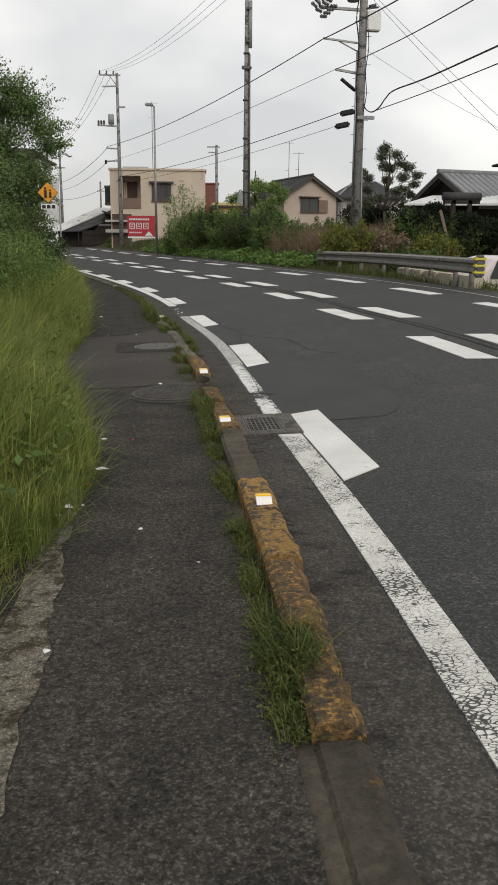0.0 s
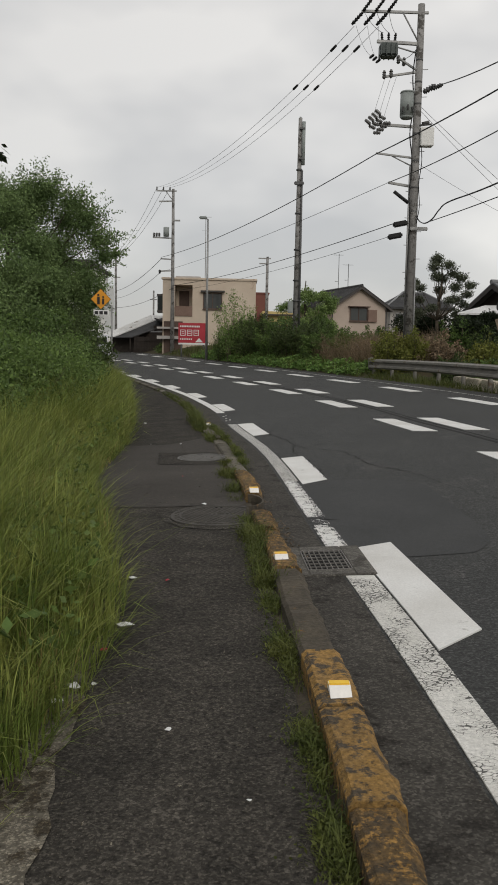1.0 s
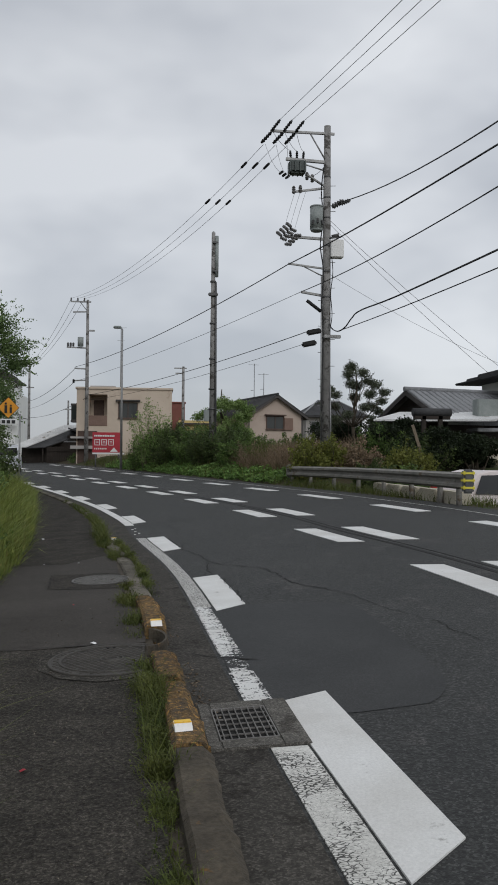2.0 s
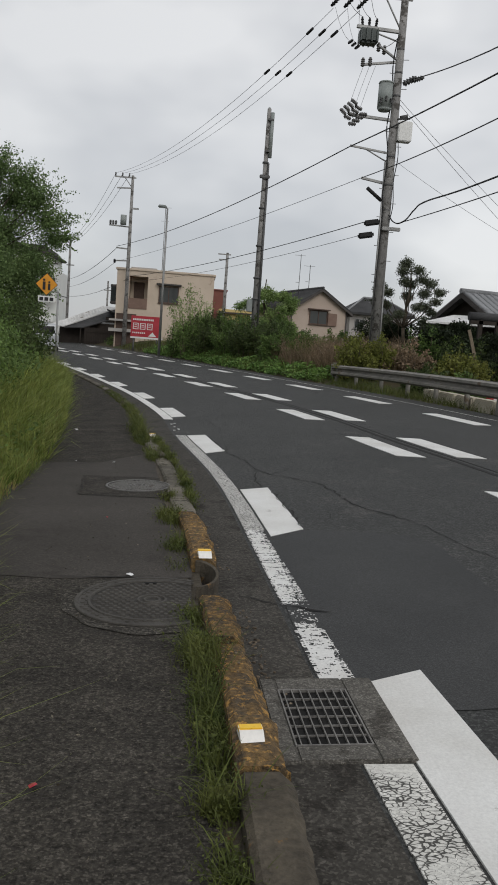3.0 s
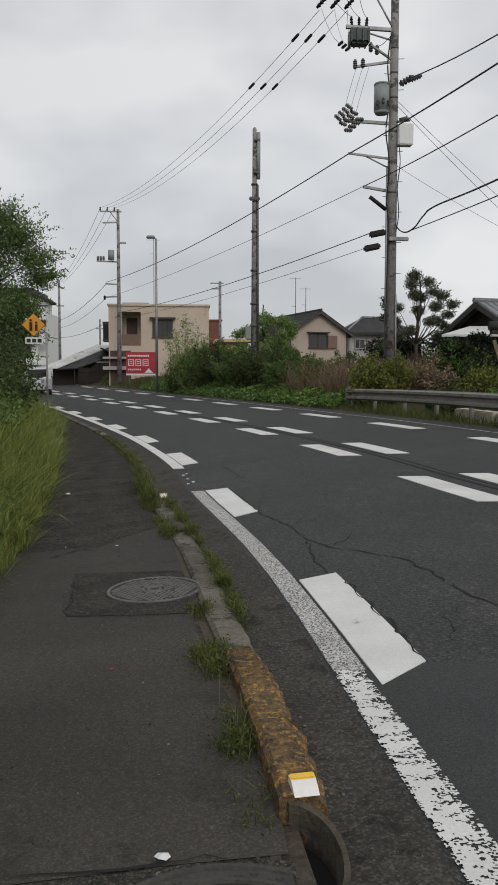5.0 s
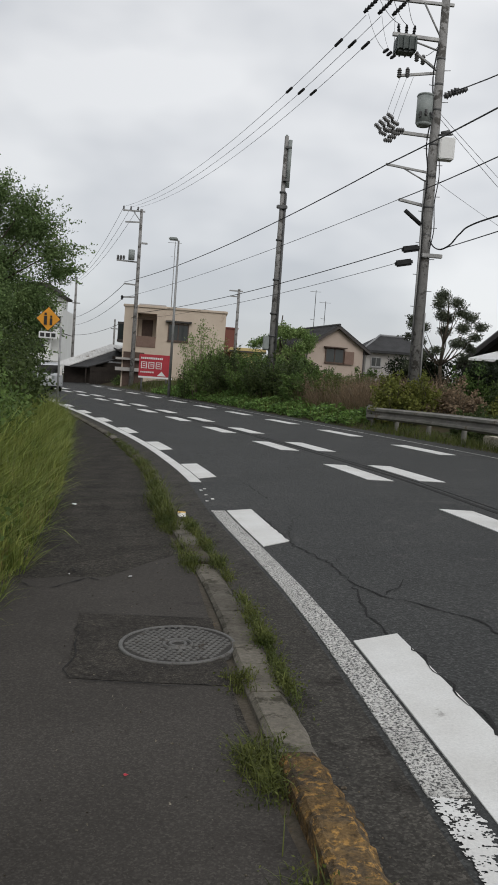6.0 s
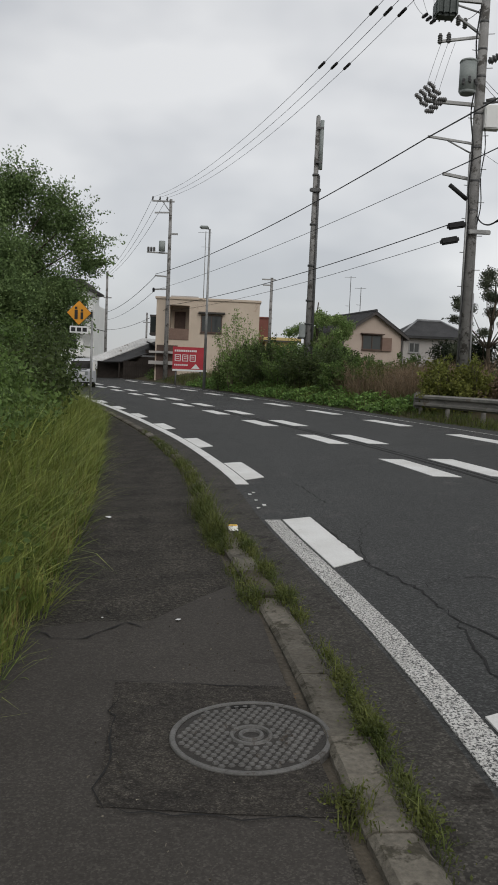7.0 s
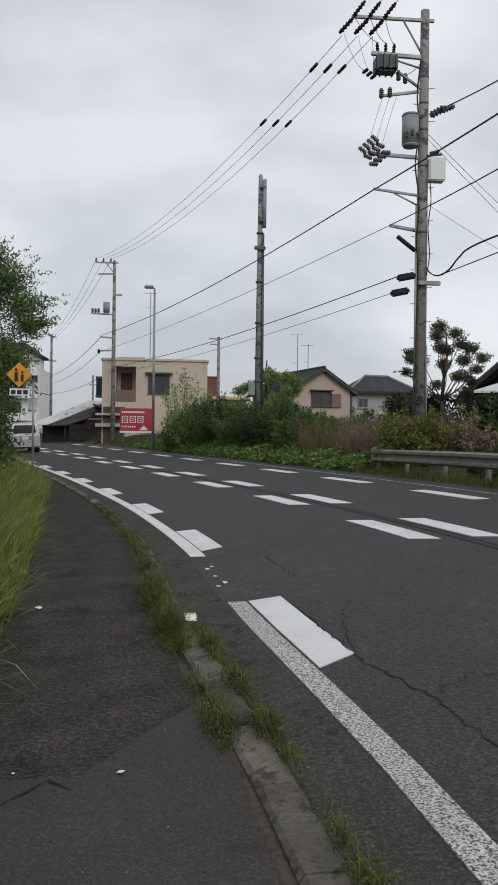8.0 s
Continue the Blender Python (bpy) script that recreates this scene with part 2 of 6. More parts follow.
SHUTTER = mat("brown_shutter_metal", (0.17, 0.11, 0.085), (0.21, 0.14, 0.11), 0.65, 2, 40, 0.15)
TILE = mat("grey_roof_tile", (0.03, 0.03, 0.031), (0.055, 0.055, 0.056), 0.8, 1.2, 12, 0.5, bump_size=0.03, per_object=0.2)
LIGHTTILE = mat("pale_grey_roof_tile", (0.18, 0.184, 0.19), (0.27, 0.274, 0.28), 0.75, 1.0, 12, 0.4, bump_size=0.03)
SHEETROOF = mat("pale_sheet_metal_roof", (0.56, 0.56, 0.55), (0.7, 0.7, 0.69), 0.5, 1.0, 20, 0.2, metal=0.1, c3=(0.27, 0.25, 0.22), c3_at=0.6, c3_scale=1.2)
ROOFEDGE = mat("dark_roof_edge", (0.05, 0.045, 0.042), (0.08, 0.072, 0.068), 0.7, 3, 30, 0.2)
PANE = glass_mat("window_glass", (0.03, 0.035, 0.035))
CARGLASS = glass_mat("dark_car_glass", (0.012, 0.013, 0.014))
REDSIGN = mat("faded_red_sign", (0.36, 0.03, 0.042), (0.43, 0.045, 0.06), 0.6, 1.5, 30, 0.1, grain=0.06)
SIGNWHITE = mat("sign_white", (0.66, 0.66, 0.65), (0.74, 0.74, 0.73), 0.6, 3, 40, 0.05, grain=0.04)
SIGNORANGE = mat("sign_orange", (0.62, 0.26, 0.02), (0.68, 0.3, 0.03), 0.5, 4, 40, 0.05, grain=0.05)
SIGNBLACK = mat("sign_black", (0.02, 0.02, 0.02), (0.03, 0.03, 0.03), 0.6, 4, 40, 0.05)
SILVER = mat("silver_car_paint", (0.42, 0.43, 0.45), (0.46, 0.47, 0.49), 0.35, 2, 60, 0.02, metal=0.35, grain=0.03, spec=0.5)
PEARL = mat("pinkish_white_car_paint", (0.62, 0.55, 0.53), (0.66, 0.59, 0.57), 0.3, 2, 60, 0.02, grain=0.02, spec=0.5)
TAILRED = mat("tail_lamp_red", (0.32, 0.02, 0.02), (0.4, 0.03, 0.03), 0.2, 6, 60, 0.02, spec=0.5)
REFLWHITE = mat("reflector_white", (0.74, 0.72, 0.68), (0.82, 0.8, 0.76), 0.35, 8, 60, 0.05, grain=0.05)
REFLAMBER = mat("reflector_amber", (0.78, 0.47, 0.03), (0.82, 0.55, 0.06), 0.3, 8, 60, 0.05, grain=0.05)
CREAMSTONE = mat("cream_concrete_block", (0.42, 0.38, 0.3), (0.52, 0.48, 0.39), 0.85, 2, 40, 0.3, c3=(0.28, 0.25, 0.19), c3_at=0.58, c3_scale=2)
RUSTBROWN = mat("red_brown_cladding", (0.14, 0.05, 0.04), (0.18, 0.07, 0.055), 0.7, 1, 30, 0.1)
BARK = mat("bark", (0.045, 0.036, 0.026), (0.085, 0.07, 0.05), 0.9, 6, 30, 0.8)
PALEBARK = mat("pale_bark", (0.16, 0.13, 0.095), (0.22, 0.18, 0.13), 0.9, 6, 30, 0.5)
# clump-sized colour patches paint in shadow between the tufts and pale lit tops
GRASS = leaf_mat("verge_grass", (0.085, 0.14, 0.026), (0.31, 0.33, 0.09), coarse=3.2)
DRYGRASS = leaf_mat("dry_grass", (0.26, 0.215, 0.075), (0.36, 0.29, 0.12))
WEED = leaf_mat("kerb_weed", (0.05, 0.075, 0.018), (0.135, 0.145, 0.04), coarse=5)
BUSHLEAF = leaf_mat("bush_leaf", (0.055, 0.1, 0.028), (0.14, 0.2, 0.055))
TREELEAF = leaf_mat("tree_leaf", (0.08, 0.13, 0.045), (0.18, 0.25, 0.095))
LIGHTLEAF = leaf_mat("light_leaf", (0.13, 0.21, 0.06), (0.24, 0.31, 0.11))
PINELEAF = leaf_mat("garden_tree_leaf", (0.06, 0.072, 0.045), (0.11, 0.125, 0.08))
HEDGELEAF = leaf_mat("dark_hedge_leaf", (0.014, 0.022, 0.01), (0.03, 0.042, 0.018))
IVYLEAF = leaf_mat("ground_ivy_leaf", (0.08, 0.165, 0.04), (0.2, 0.31, 0.085))
BROWNLEAF = leaf_mat("brown_dry_stalk", (0.17, 0.125, 0.08), (0.29, 0.215, 0.14))
SWITCHGREEN = mat("dark_green_equipment_paint", (0.05, 0.062, 0.058), (0.085, 0.1, 0.095), 0.5, 5, 50, 0.15)
RUBBLE = mat("kerb_rubble", (0.07, 0.055, 0.04), (0.16, 0.13, 0.095), 0.95, 9, 60, 0.8, island=0.5)
DARKBUSH = leaf_mat("dark_bush_leaf", (0.04, 0.062, 0.02), (0.08, 0.105, 0.035))
YELLOWLEAF = leaf_mat("yellowish_leaf", (0.11, 0.13, 0.028), (0.21, 0.21, 0.055))

# ---- building helpers ----
rng = np.random.default_rng(7)


def thing(name, x, y, z, label, category, group="", kind=""):
    ob = new(name)
    ob.location = (x, y, z)
    ob.empty_display_size = 0.2
    return tagged(ob, label, category, group, kind)


ROOT = {}


def link_mesh(name, me, material, parent=None, label=""):
    me.materials.append(material)
    ob = new(name, me)
    if parent is not None:
        ob.parent = parent
    if label:
        ob["label"] = label
    return ob


def root_of(ob):
    while ob.parent is not None:
        ob = ob.parent
    return ob


def part(name, bm, material, parent, label="", smooth=False):
    """One mesh under a thing, from a bmesh in world coordinates."""
    base = root_of(parent).location
    bmesh.ops.translate(bm, verts=bm.verts, vec=-base)
    me = bpy.data.meshes.new(name)
    bm.to_mesh(me)
    bm.free()
    if smooth:
        me.shade_smooth()
    return link_mesh(name, me, material, parent, label)


def box(bm, x0, x1, y0, y1, z0, z1, bevel=0.0, m=None):
    r = bmesh.ops.create_cube(bm, size=1.0)
    vs = r["verts"]
    for v in vs:
        v.co = Vector(((x0 + x1) / 2 + v.co.x * (x1 - x0), (y0 + y1) / 2 + v.co.y * (y1 - y0), (z0 + z1) / 2 + v.co.z * (z1 - z0)))
    if bevel:
        es = list({e for v in vs for e in v.link_edges})
        vs = list({v for f in bmesh.ops.bevel(bm, geom=es, offset=bevel, segments=2, affect="EDGES")["faces"] for v in f.verts} | {v for v in vs if v.is_valid})
    if m is not None:
        bmesh.ops.transform(bm, matrix=m, verts=vs)
    return bm


def boxes(*specs, bevel=0.0, m=None):
    bm = bmesh.new()
    for s in specs:
        box(bm, *s, bevel=bevel, m=m)
    return bm


def rod(bm, p0, p1, r0, r1=None, n=10):
    p0, p1 = Vector(p0), Vector(p1)
    r1 = r0 if r1 is None else r1
    q = (p1 - p0).to_track_quat("Z", "Y")
    rings = []
    for p, r in ((p0, r0), (p1, r1)):
        rings.append([bm.verts.new(p + q @ Vector((r * math.cos(2 * math.pi * k / n), r * math.sin(2 * math.pi * k / n), 0))) for k in range(n)])
    for k in range(n):
        f = bm.faces.new((rings[0][k], rings[0][(k + 1) % n], rings[1][(k + 1) % n], rings[1][k]))
        f.smooth = True
    bm.faces.new(rings[0][::-1])
    bm.faces.new(rings[1])
    return bm


def rods(*specs, n=10):
    bm = bmesh.new()
    for s in specs:
        rod(bm, *s, n=n)
    return bm


def prism(bm, outline, a, b):
    """A polygon (list of 3D points) extruded from offset a to offset b (vectors)."""
    lo = [bm.verts.new(Vector(p) + Vector(a)) for p in outline]
    hi = [bm.verts.new(Vector(p) + Vector(b)) for p in outline]
    k = len(outline)
    bm.faces.new(lo[::-1])
    bm.faces.new(hi)
    for i in range(k):
        bm.faces.new((lo[i], lo[(i + 1) % k], hi[(i + 1) % k], hi[i]))
    bmesh.ops.recalc_face_normals(bm, faces=bm.faces)
    return bm


def raw_mesh(name, verts, faces, material, parent=None, label="", base=(0, 0, 0)):
    me = bpy.data.meshes.new(name)
    v = np.asarray(verts, dtype=np.float64) - np.asarray(base)
    me.from_pydata(v.tolist(), [], faces if isinstance(faces, list) else faces.tolist())
    me.update()
    return link_mesh(name, me, material, parent, label)


# ---- the line of the road ----
BEND_Y = [-60, -40, -20, -8, 0, 3, 5.2, 7.84, 9.4, 12.4, 16, 19, 22, 24.1, 29.1, 33.5, 38, 42, 50, 60, 75, 100, 130, 170, 220, 400, 1600]
BEND_X = [-2.0, -0.2, 0.9, 1.29, 1.325, 1.285, 1.21, 1.05, 0.968, 0.78, 0.33, 0.02, -0.47, -0.87, -2.01, -3.12, -4.34, -5.5, -7.95, -11.4, -17.2, -28.5, -44, -68, -100, -230, -1150]
BY, BX = np.array(BEND_Y, float), np.array(BEND_X, float)
BS = np.gradient(BX, BY)


def edge(y):
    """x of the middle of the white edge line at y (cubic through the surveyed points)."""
    i = int(np.clip(np.searchsorted(BY, y) - 1, 0, len(BY) - 2))
    h = BY[i + 1] - BY[i]
    s = (y - BY[i]) / h
    return float((2 * s**3 - 3 * s**2 + 1) * BX[i] + (s**3 - 2 * s**2 + s) * h * BS[i] + (3 * s**2 - 2 * s**3) * BX[i + 1] + (s**3 - s**2) * h * BS[i + 1])


def slope(y):
    return (edge(y + 0.5) - edge(y - 0.5))


def px(y, off):
    return edge(y) + off * math.sqrt(1 + slope(y) ** 2)


TAN = math.tan(radians(BANK_ANGLE))


def rise(y):
    """The road climbs gently away from the camera's start."""
    return 0.00025 * (min(max(y, 15), 82) - 15) ** 2


def gz(x, y=0):
    """Height of the banked road surface."""
    return rise(y) + TAN * (x if -16 < x < 12 else (-16 + 8 * math.tanh((x + 16) / 8) if x <= -16 else 12 + 4 * math.tanh((x - 12) / 4)))


def road_right(y):
    return 6.75 + 0.021 * min(max(y, 0), 60)


def kerb_left(y):
    return float(np.interp(y, [3, 6, 7.3, 8.5, 9.8, 11, 14, 30], [-0.575, -0.56, -0.52, -0.54, -0.545, -0.6, -0.63, -0.66]))


def walk_left(y):
    """x of the ragged border between the walkway and the verge."""
    return float(np.interp(y, [-10, 4.1, 5, 6, 8, 10, 13, 15.5, 18, 30, 40, 60, 130], [-0.36, -0.36, -0.2, -0.17, -0.55, -1.0, -1.08, -1.3, -1.6, -3.25, -6.1, -12.9, -46]))


def bank_z(x, y):
    """Ground beside the road: a grassy bank inside the bend, a low bank outside, and a lower yard."""
    w = walk_left(y)
    z = gz(x, y) - 0.02
    if x < w:
        d = w - x
        z += 0.07 + 0.55 * (1 - math.exp(-d / 2.2))
    r = px(y, road_right(y))
    if x > r:
        d = x - r
        if y > 30:
            z += min(d * 0.25, 0.6) * min(1, (y - 30) / 4)
        elif y > 8:
            z -= 0.75 * min(1, max(0, d - 0.9) / 1.2) * min(1, (30 - y) / 3) * min(1, (y - 8) / 4)
    return z


def ribbon(name, ys, offs, height, material, parent=None, label="", as_x=False):
    """A sheet that follows the road: rows at ys, columns at offs (functions of y or numbers)."""
    verts, faces = [], []
    for y in ys:
        for o in offs:
            o = o(y) if callable(o) else o
            x = o if as_x else px(y, o)
            verts.append((x, y, height(x, y)))
    c = len(offs)
    for i in range(len(ys) - 1):
        for j in range(c - 1):
            faces.append((i * c + j, i * c + j + 1, (i + 1) * c + j + 1, (i + 1) * c + j))
    return raw_mesh(name, verts, faces, material, parent, label)


# ---- ground, road, walkway ----
YS = list(np.arange(-60, -8, 4.0)) + list(np.arange(-8, 60, 0.5)) + list(np.arange(60, 130, 4.0)) + [140, 155, 170, 195, 220, 270, 330, 400, 600, 900, 1600]
G_OFFS = [-1500, -400, -120, -50, -25, -14, -9, -6.5, -5, -4, -3.2, -2.6, -2.2, -1.8, -1.5, -1.2, -0.9, -0.7, 2.5] + \
    [(lambda y, d=d: road_right(y) + d) for d in (-0.2, 0.1, 0.5, 1.0, 1.6, 2.4, 3.5, 5, 8, 14, 25, 60, 150, 500, 1500)]


def ground_z(x, y):
    return bank_z(x, y) - (0.05 if walk_left(y) <= x <= px(y, road_right(y)) else 0)


ground = ribbon("ground", YS, G_OFFS, ground_z, SOIL)
tagged(ground, "brown soil ground with weeds beside the road", "ground", kind="structure")
ROAD_YS = [y for y in YS if y <= 270]
road = ribbon("road", ROAD_YS, [lambda y: -0.44, 0.0, 1.5, 3.0, 4.5, lambda y: 0.75 * road_right(y), road_right], lambda x, y: gz(x, y), ASPHALT)
tagged(road, "dark grey asphalt road bending gently, banked, with dashed markings", "road", kind="structure")
pavement = ribbon("pavement", [y for y in YS if -20 <= y <= 130], [lambda y: (walk_left(y) - 0.5 - edge(y)) / math.sqrt(1 + slope(y) ** 2), -1.0, lambda y: kerb_left(y) - 0.05], lambda x, y: gz(x, y) + 0.07, WALKWAY)
tagged(pavement, "rough dark brownish asphalt walkway beside the kerb", "pavement", kind="structure")


ribbon("dirt_seam", [y for y in YS if -8 <= y <= 60], [lambda y: kerb_left(y) - 0.12, lambda y: kerb_left(y) + 0.05], lambda x, y: gz(x, y) + 0.055, KERBDARK, pavement, "dirt-filled seam along the kerb")
ribbon("gutter", [y for y in YS if -8 <= y <= 60], [lambda y: -0.44, lambda y: -0.26 + 0.02 * math.sin(y * 1.7), lambda y: -0.1], lambda x, y: gz(x, y) + 0.003, GUTTER, road, "dirty brownish asphalt between kerb and line")


def lay(name, ys, o0, o1, z, material, parent, label="", n0=0.0, n1=0.0):
    """A thin strip laid on the road; n0, n1 skew its two ends."""
    verts, faces = [], []
    for i, y in enumerate(ys):
        for o, k in ((o0, 0), (o1, 1)):
            yy = y + (n0 + (n1 - n0) * i / (len(ys) - 1)) * k
            x = px(yy, o)
            verts.append((x, yy, gz(x, yy) + z))
    nn = len(ys)
    top = len(verts)
    verts += [(a, b, c - z - 0.003) for a, b, c in verts]
    for i in range(nn - 1):
        a = i * 2
        faces.append((a, a + 1, a + 3, a + 2))
        faces.append((a, a + 2, top + a + 2, top + a))
        faces.append((a + 1, top + a + 1, top + a + 3, a + 3))
    faces.append((0, top, top + 1, 1))
    e = 2 * (nn - 1)
    faces.append((e, e + 1, top + e + 1, top + e))
    return raw_mesh(name, verts, faces, material, parent, label)


# repair patch in the carriageway beside the grate, and a joint in the middle
patch_vs, patch_fs = [], []
for k in range(28):
    a = 2 * math.pi * k / 28
    r = 1 + 0.05 * math.sin(3 * a + 1)
    x, y = 1.55 + 0.62 * r * math.copysign(abs(math.cos(a)) ** 0.35, math.cos(a)), 8.75 + 1.5 * r * math.copysign(abs(math.sin(a)) ** 0.35, math.sin(a))
    patch_vs.append((x, y, gz(x) + 0.003))
raw_mesh("repair_patch", patch_vs, [tuple(range(28))], PATCH, road, "smoother lighter asphalt repair")
lay("road_joint", list(np.arange(4, 60, 1.0)), 3.1, 3.17, 0.003, CRACK, road, "dark worn joint along the middle")
lay("road_joint", list(np.arange(4, 40, 1.0)), 3.24, 3.27, 0.003, CRACK, road, "dark worn joint along the middle")


def crack(points, width, z, parent, seed, height=None):
    r = random.Random(seed)
    verts, faces = [], []
    fine = []
    for (x0, y0), (x1, y1) in zip(points, points[1:]):
        k = max(2, int(math.hypot(x1 - x0, y1 - y0) / 0.07))
        for i in range(k):
            fine.append((x0 + (x1 - x0) * i / k + r.uniform(-1, 1) * 0.026, y0 + (y1 - y0) * i / k + r.uniform(-1, 1) * 0.03))
    for i, (x, y) in enumerate(fine):
        w = width * 0.75 * r.uniform(0.15, 1.0) * (0.2 if i in (0, len(fine) - 1) else 1)
        j = min(i, len(fine) - 2)
        dx, dy = fine[j + 1][0] - fine[j][0], fine[j + 1][1] - fine[j][1]
        d = math.hypot(dx, dy) or 1
        for sgn in (-1, 1):
            xx, yy = x - sgn * dy / d * w / 2, y + sgn * dx / d * w / 2
            verts.append((xx, yy, gz(xx) + z))
        if i:
            faces.append((2 * i - 2, 2 * i - 1, 2 * i + 1, 2 * i))
    raw_mesh("crack", verts, faces, CRACK, parent)


crack([(0.72, 15.9), (0.8, 15.2), (0.9, 14.4), (1.1, 13.8), (1.16, 13.1), (1.3, 12.8), (1.75, 12.3), (1.9, 11.2), (2.3, 10.5)], 0.03, 0.004, road, 1)
crack([(1.16, 13.1), (1.1, 12.5), (1.16, 11.9)], 0.022, 0.004, road, 2)
crack([(0.71, 18.8), (0.82, 17.9), (0.92, 17.1)], 0.03, 0.004, road, 3)
crack([(1.3, 12.8), (1.6, 13.3), (2.2, 13.1)], 0.018, 0.004, road, 4)
for y0, y1, seed in ((11.75, 10.25, 71), (16.1, 14.55, 72)):
    ys_ = np.linspace(y0, y1, 6)
    crack([(px(y, 0.385), y) for y in ys_], 0.028, 0.0085, road, seed)
crack([(2.3, 10.5), (2.35, 9.9), (2.6, 9.2), (2.7, 8.4)], 0.016, 0.004, road, 24)
crack([(1.9, 11.2), (1.6, 10.9), (1.5, 10.4)], 0.014, 0.004, road, 25)
crack([(1.75, 12.3), (2.1, 12.0), (2.7, 11.9), (3.0, 11.4)], 0.016, 0.004, road, 26)
crack([(1.1, 13.8), (1.4, 14.1), (1.9, 14.0)], 0.014, 0.004, road, 27)
crack([(0.9, 14.4), (0.98, 15.4), (1.2, 16.2)], 0.014, 0.004, road, 28)
crack([(-1.15, 12.75), (-0.85, 12.6), (-0.6, 12.85), (-0.45, 12.75)], 0.025, 0.078, pavement, 5)
crack([(-0.78, 13.15), (-0.62, 12.9)], 0.02, 0.078, pavement, 6)
crack([(-0.3, 8.66), (-0.1, 8.7), (0.1, 8.7), (0.4, 8.7)], 0.02, 0.078, pavement, 8)
crack([(0.72, 8.6), (0.95, 8.45), (1.25, 8.3)], 0.04, 0.008, road, 9)

# smoother stretch of walkway with a squarish dark patch round the cover
sm_v = []
for (x, y) in ((-0.95, 8.78), (-0.3, 8.66), (0.1, 8.69), (0.46, 8.7), (0.46, 9.0), (0.4, 9.5), (0.24, 10.6), (0.16, 11.8), (0.08, 12.9), (-0.02, 13.7), (-0.25, 13.35), (-0.5, 12.9), (-0.8, 12.9), (-1.5, 12.6), (-1.5, 9.6)):
    sm_v.append((x, y, gz(x) + 0.073))
raw_mesh("smooth_stretch", sm_v, [tuple(range(len(sm_v)))], SMOOTHWALK, pavement, "smoother brownish resurfaced stretch")
raw_mesh("square_patch", [(x, y, gz(x) + 0.076) for x, y in ((-0.56, 12.06), (0.16, 12.0), (0.2, 11.45), (0.25, 11.0), (-0.1, 11.03), (-0.48, 11.08))], [(5, 4, 3, 2, 1, 0)], DARKPATCH, pavement, "dark square asphalt patch")
crack([(-0.56, 12.06), (-0.2, 12.04), (0.16, 12.0)], 0.012, 0.079, pavement, 21)
crack([(-0.48, 11.08), (-0.56, 12.06)], 0.012, 0.079, pavement, 22)
crack([(-0.48, 11.07), (-0.1, 11.02), (0.25, 10.99)], 0.012, 0.079, pavement, 23)
ribbon("edging", list(np.arange(-2, 5.9, 0.1)), [lambda y: -1.56 + 0.02 * math.sin(5 * y), lambda y: -1.39 + 0.02 * math.sin(2.3 * y) + 0.015 * math.sin(9.1 * y + 1) + 0.012 * math.sin(23 * y)], lambda x, y: gz(x) + 0.076, EDGING, pavement, "pale gravelly concrete edging, half overgrown")

# markings


def value_noise(u, v, seed):
    """Smooth noise 0..1 on two coordinates."""
    t = np.random.default_rng(seed).random((64, 64))
    i, j = np.floor(u).astype(int), np.floor(v).astype(int)
    a, b = u - i, v - j
    a, b = a * a * (3 - 2 * a), b * b * (3 - 2 * b)
    return (t[i % 64, j % 64] * (1 - a) * (1 - b) + t[(i + 1) % 64, j % 64] * a * (1 - b)
            + t[i % 64, (j + 1) % 64] * (1 - a) * b + t[(i + 1) % 64, (j + 1) % 64] * a * b)


def flaked_line(y0, y1, o0, o1, wear, seed, label):
    """Paint worn down to flakes: small cells of paint, left out where wear(y, across) tops the noise."""
    step = 0.0055
    ny, nx = int((y1 - y0) / step), int((o1 - o0) / step)
    J, I = np.meshgrid(np.arange(ny), np.arange(nx), indexing="ij")
    keep = 0.42 * value_noise(I * 0.13, J * 0.3, seed) + 0.58 * value_noise(I * 0.62, J * 0.9, seed + 1)
    jit = np.random.default_rng(seed + 2).uniform(-0.42, 0.42, (97, 23, 2))
    verts, faces, index = [], [], {}

    def corner(j, i):
        if (j, i) not in index:
            y = y0 + j * step
            y += jit[j % 97, i % 23, 0] * step
            x = px(y, o0 + (i + jit[j % 97, i % 23, 1]) * step)
            index[(j, i)] = len(verts)
            verts.append((x, y, gz(x, y) + 0.006))
        return index[(j, i)]

    for j in range(ny):
        for i in range(nx):
            if keep[j, i] > wear(j / ny, i / nx):
                faces.append((corner(j, i), corner(j, i + 1), corner(j + 1, i + 1), corner(j + 1, i)))
    return raw_mesh("edge_line", verts, faces, PAINT, road, label)

lay("edge_line", list(np.arange(-6, 6.8, 0.4)) + [6.8], -0.085, 0.08, 0.006, WORNPAINT, road, "worn solid white edge line")
FLAKED = "white edge line worn down to flakes"
flaked_line(7.48, 8.17, -0.08, 0.075, lambda v, u: 0.26 + 0.2 * v ** 3 + (0.2 if u > 0.78 else 0.0) + (0.25 if u < 0.08 or u > 0.93 else 0.0), 61, FLAKED)
flaked_line(8.17, 8.46, -0.06, 0.07, lambda v, u: 0.72, 62, FLAKED)
flaked_line(8.46, 9.35, -0.078, 0.072, lambda v, u: 0.3 + 0.06 * v + (0.2 if u > 0.6 + 0.25 * v else 0.0) + (0.2 if u < 0.07 else 0.0) + (0.2 if v < 0.06 else 0.0), 63, FLAKED)
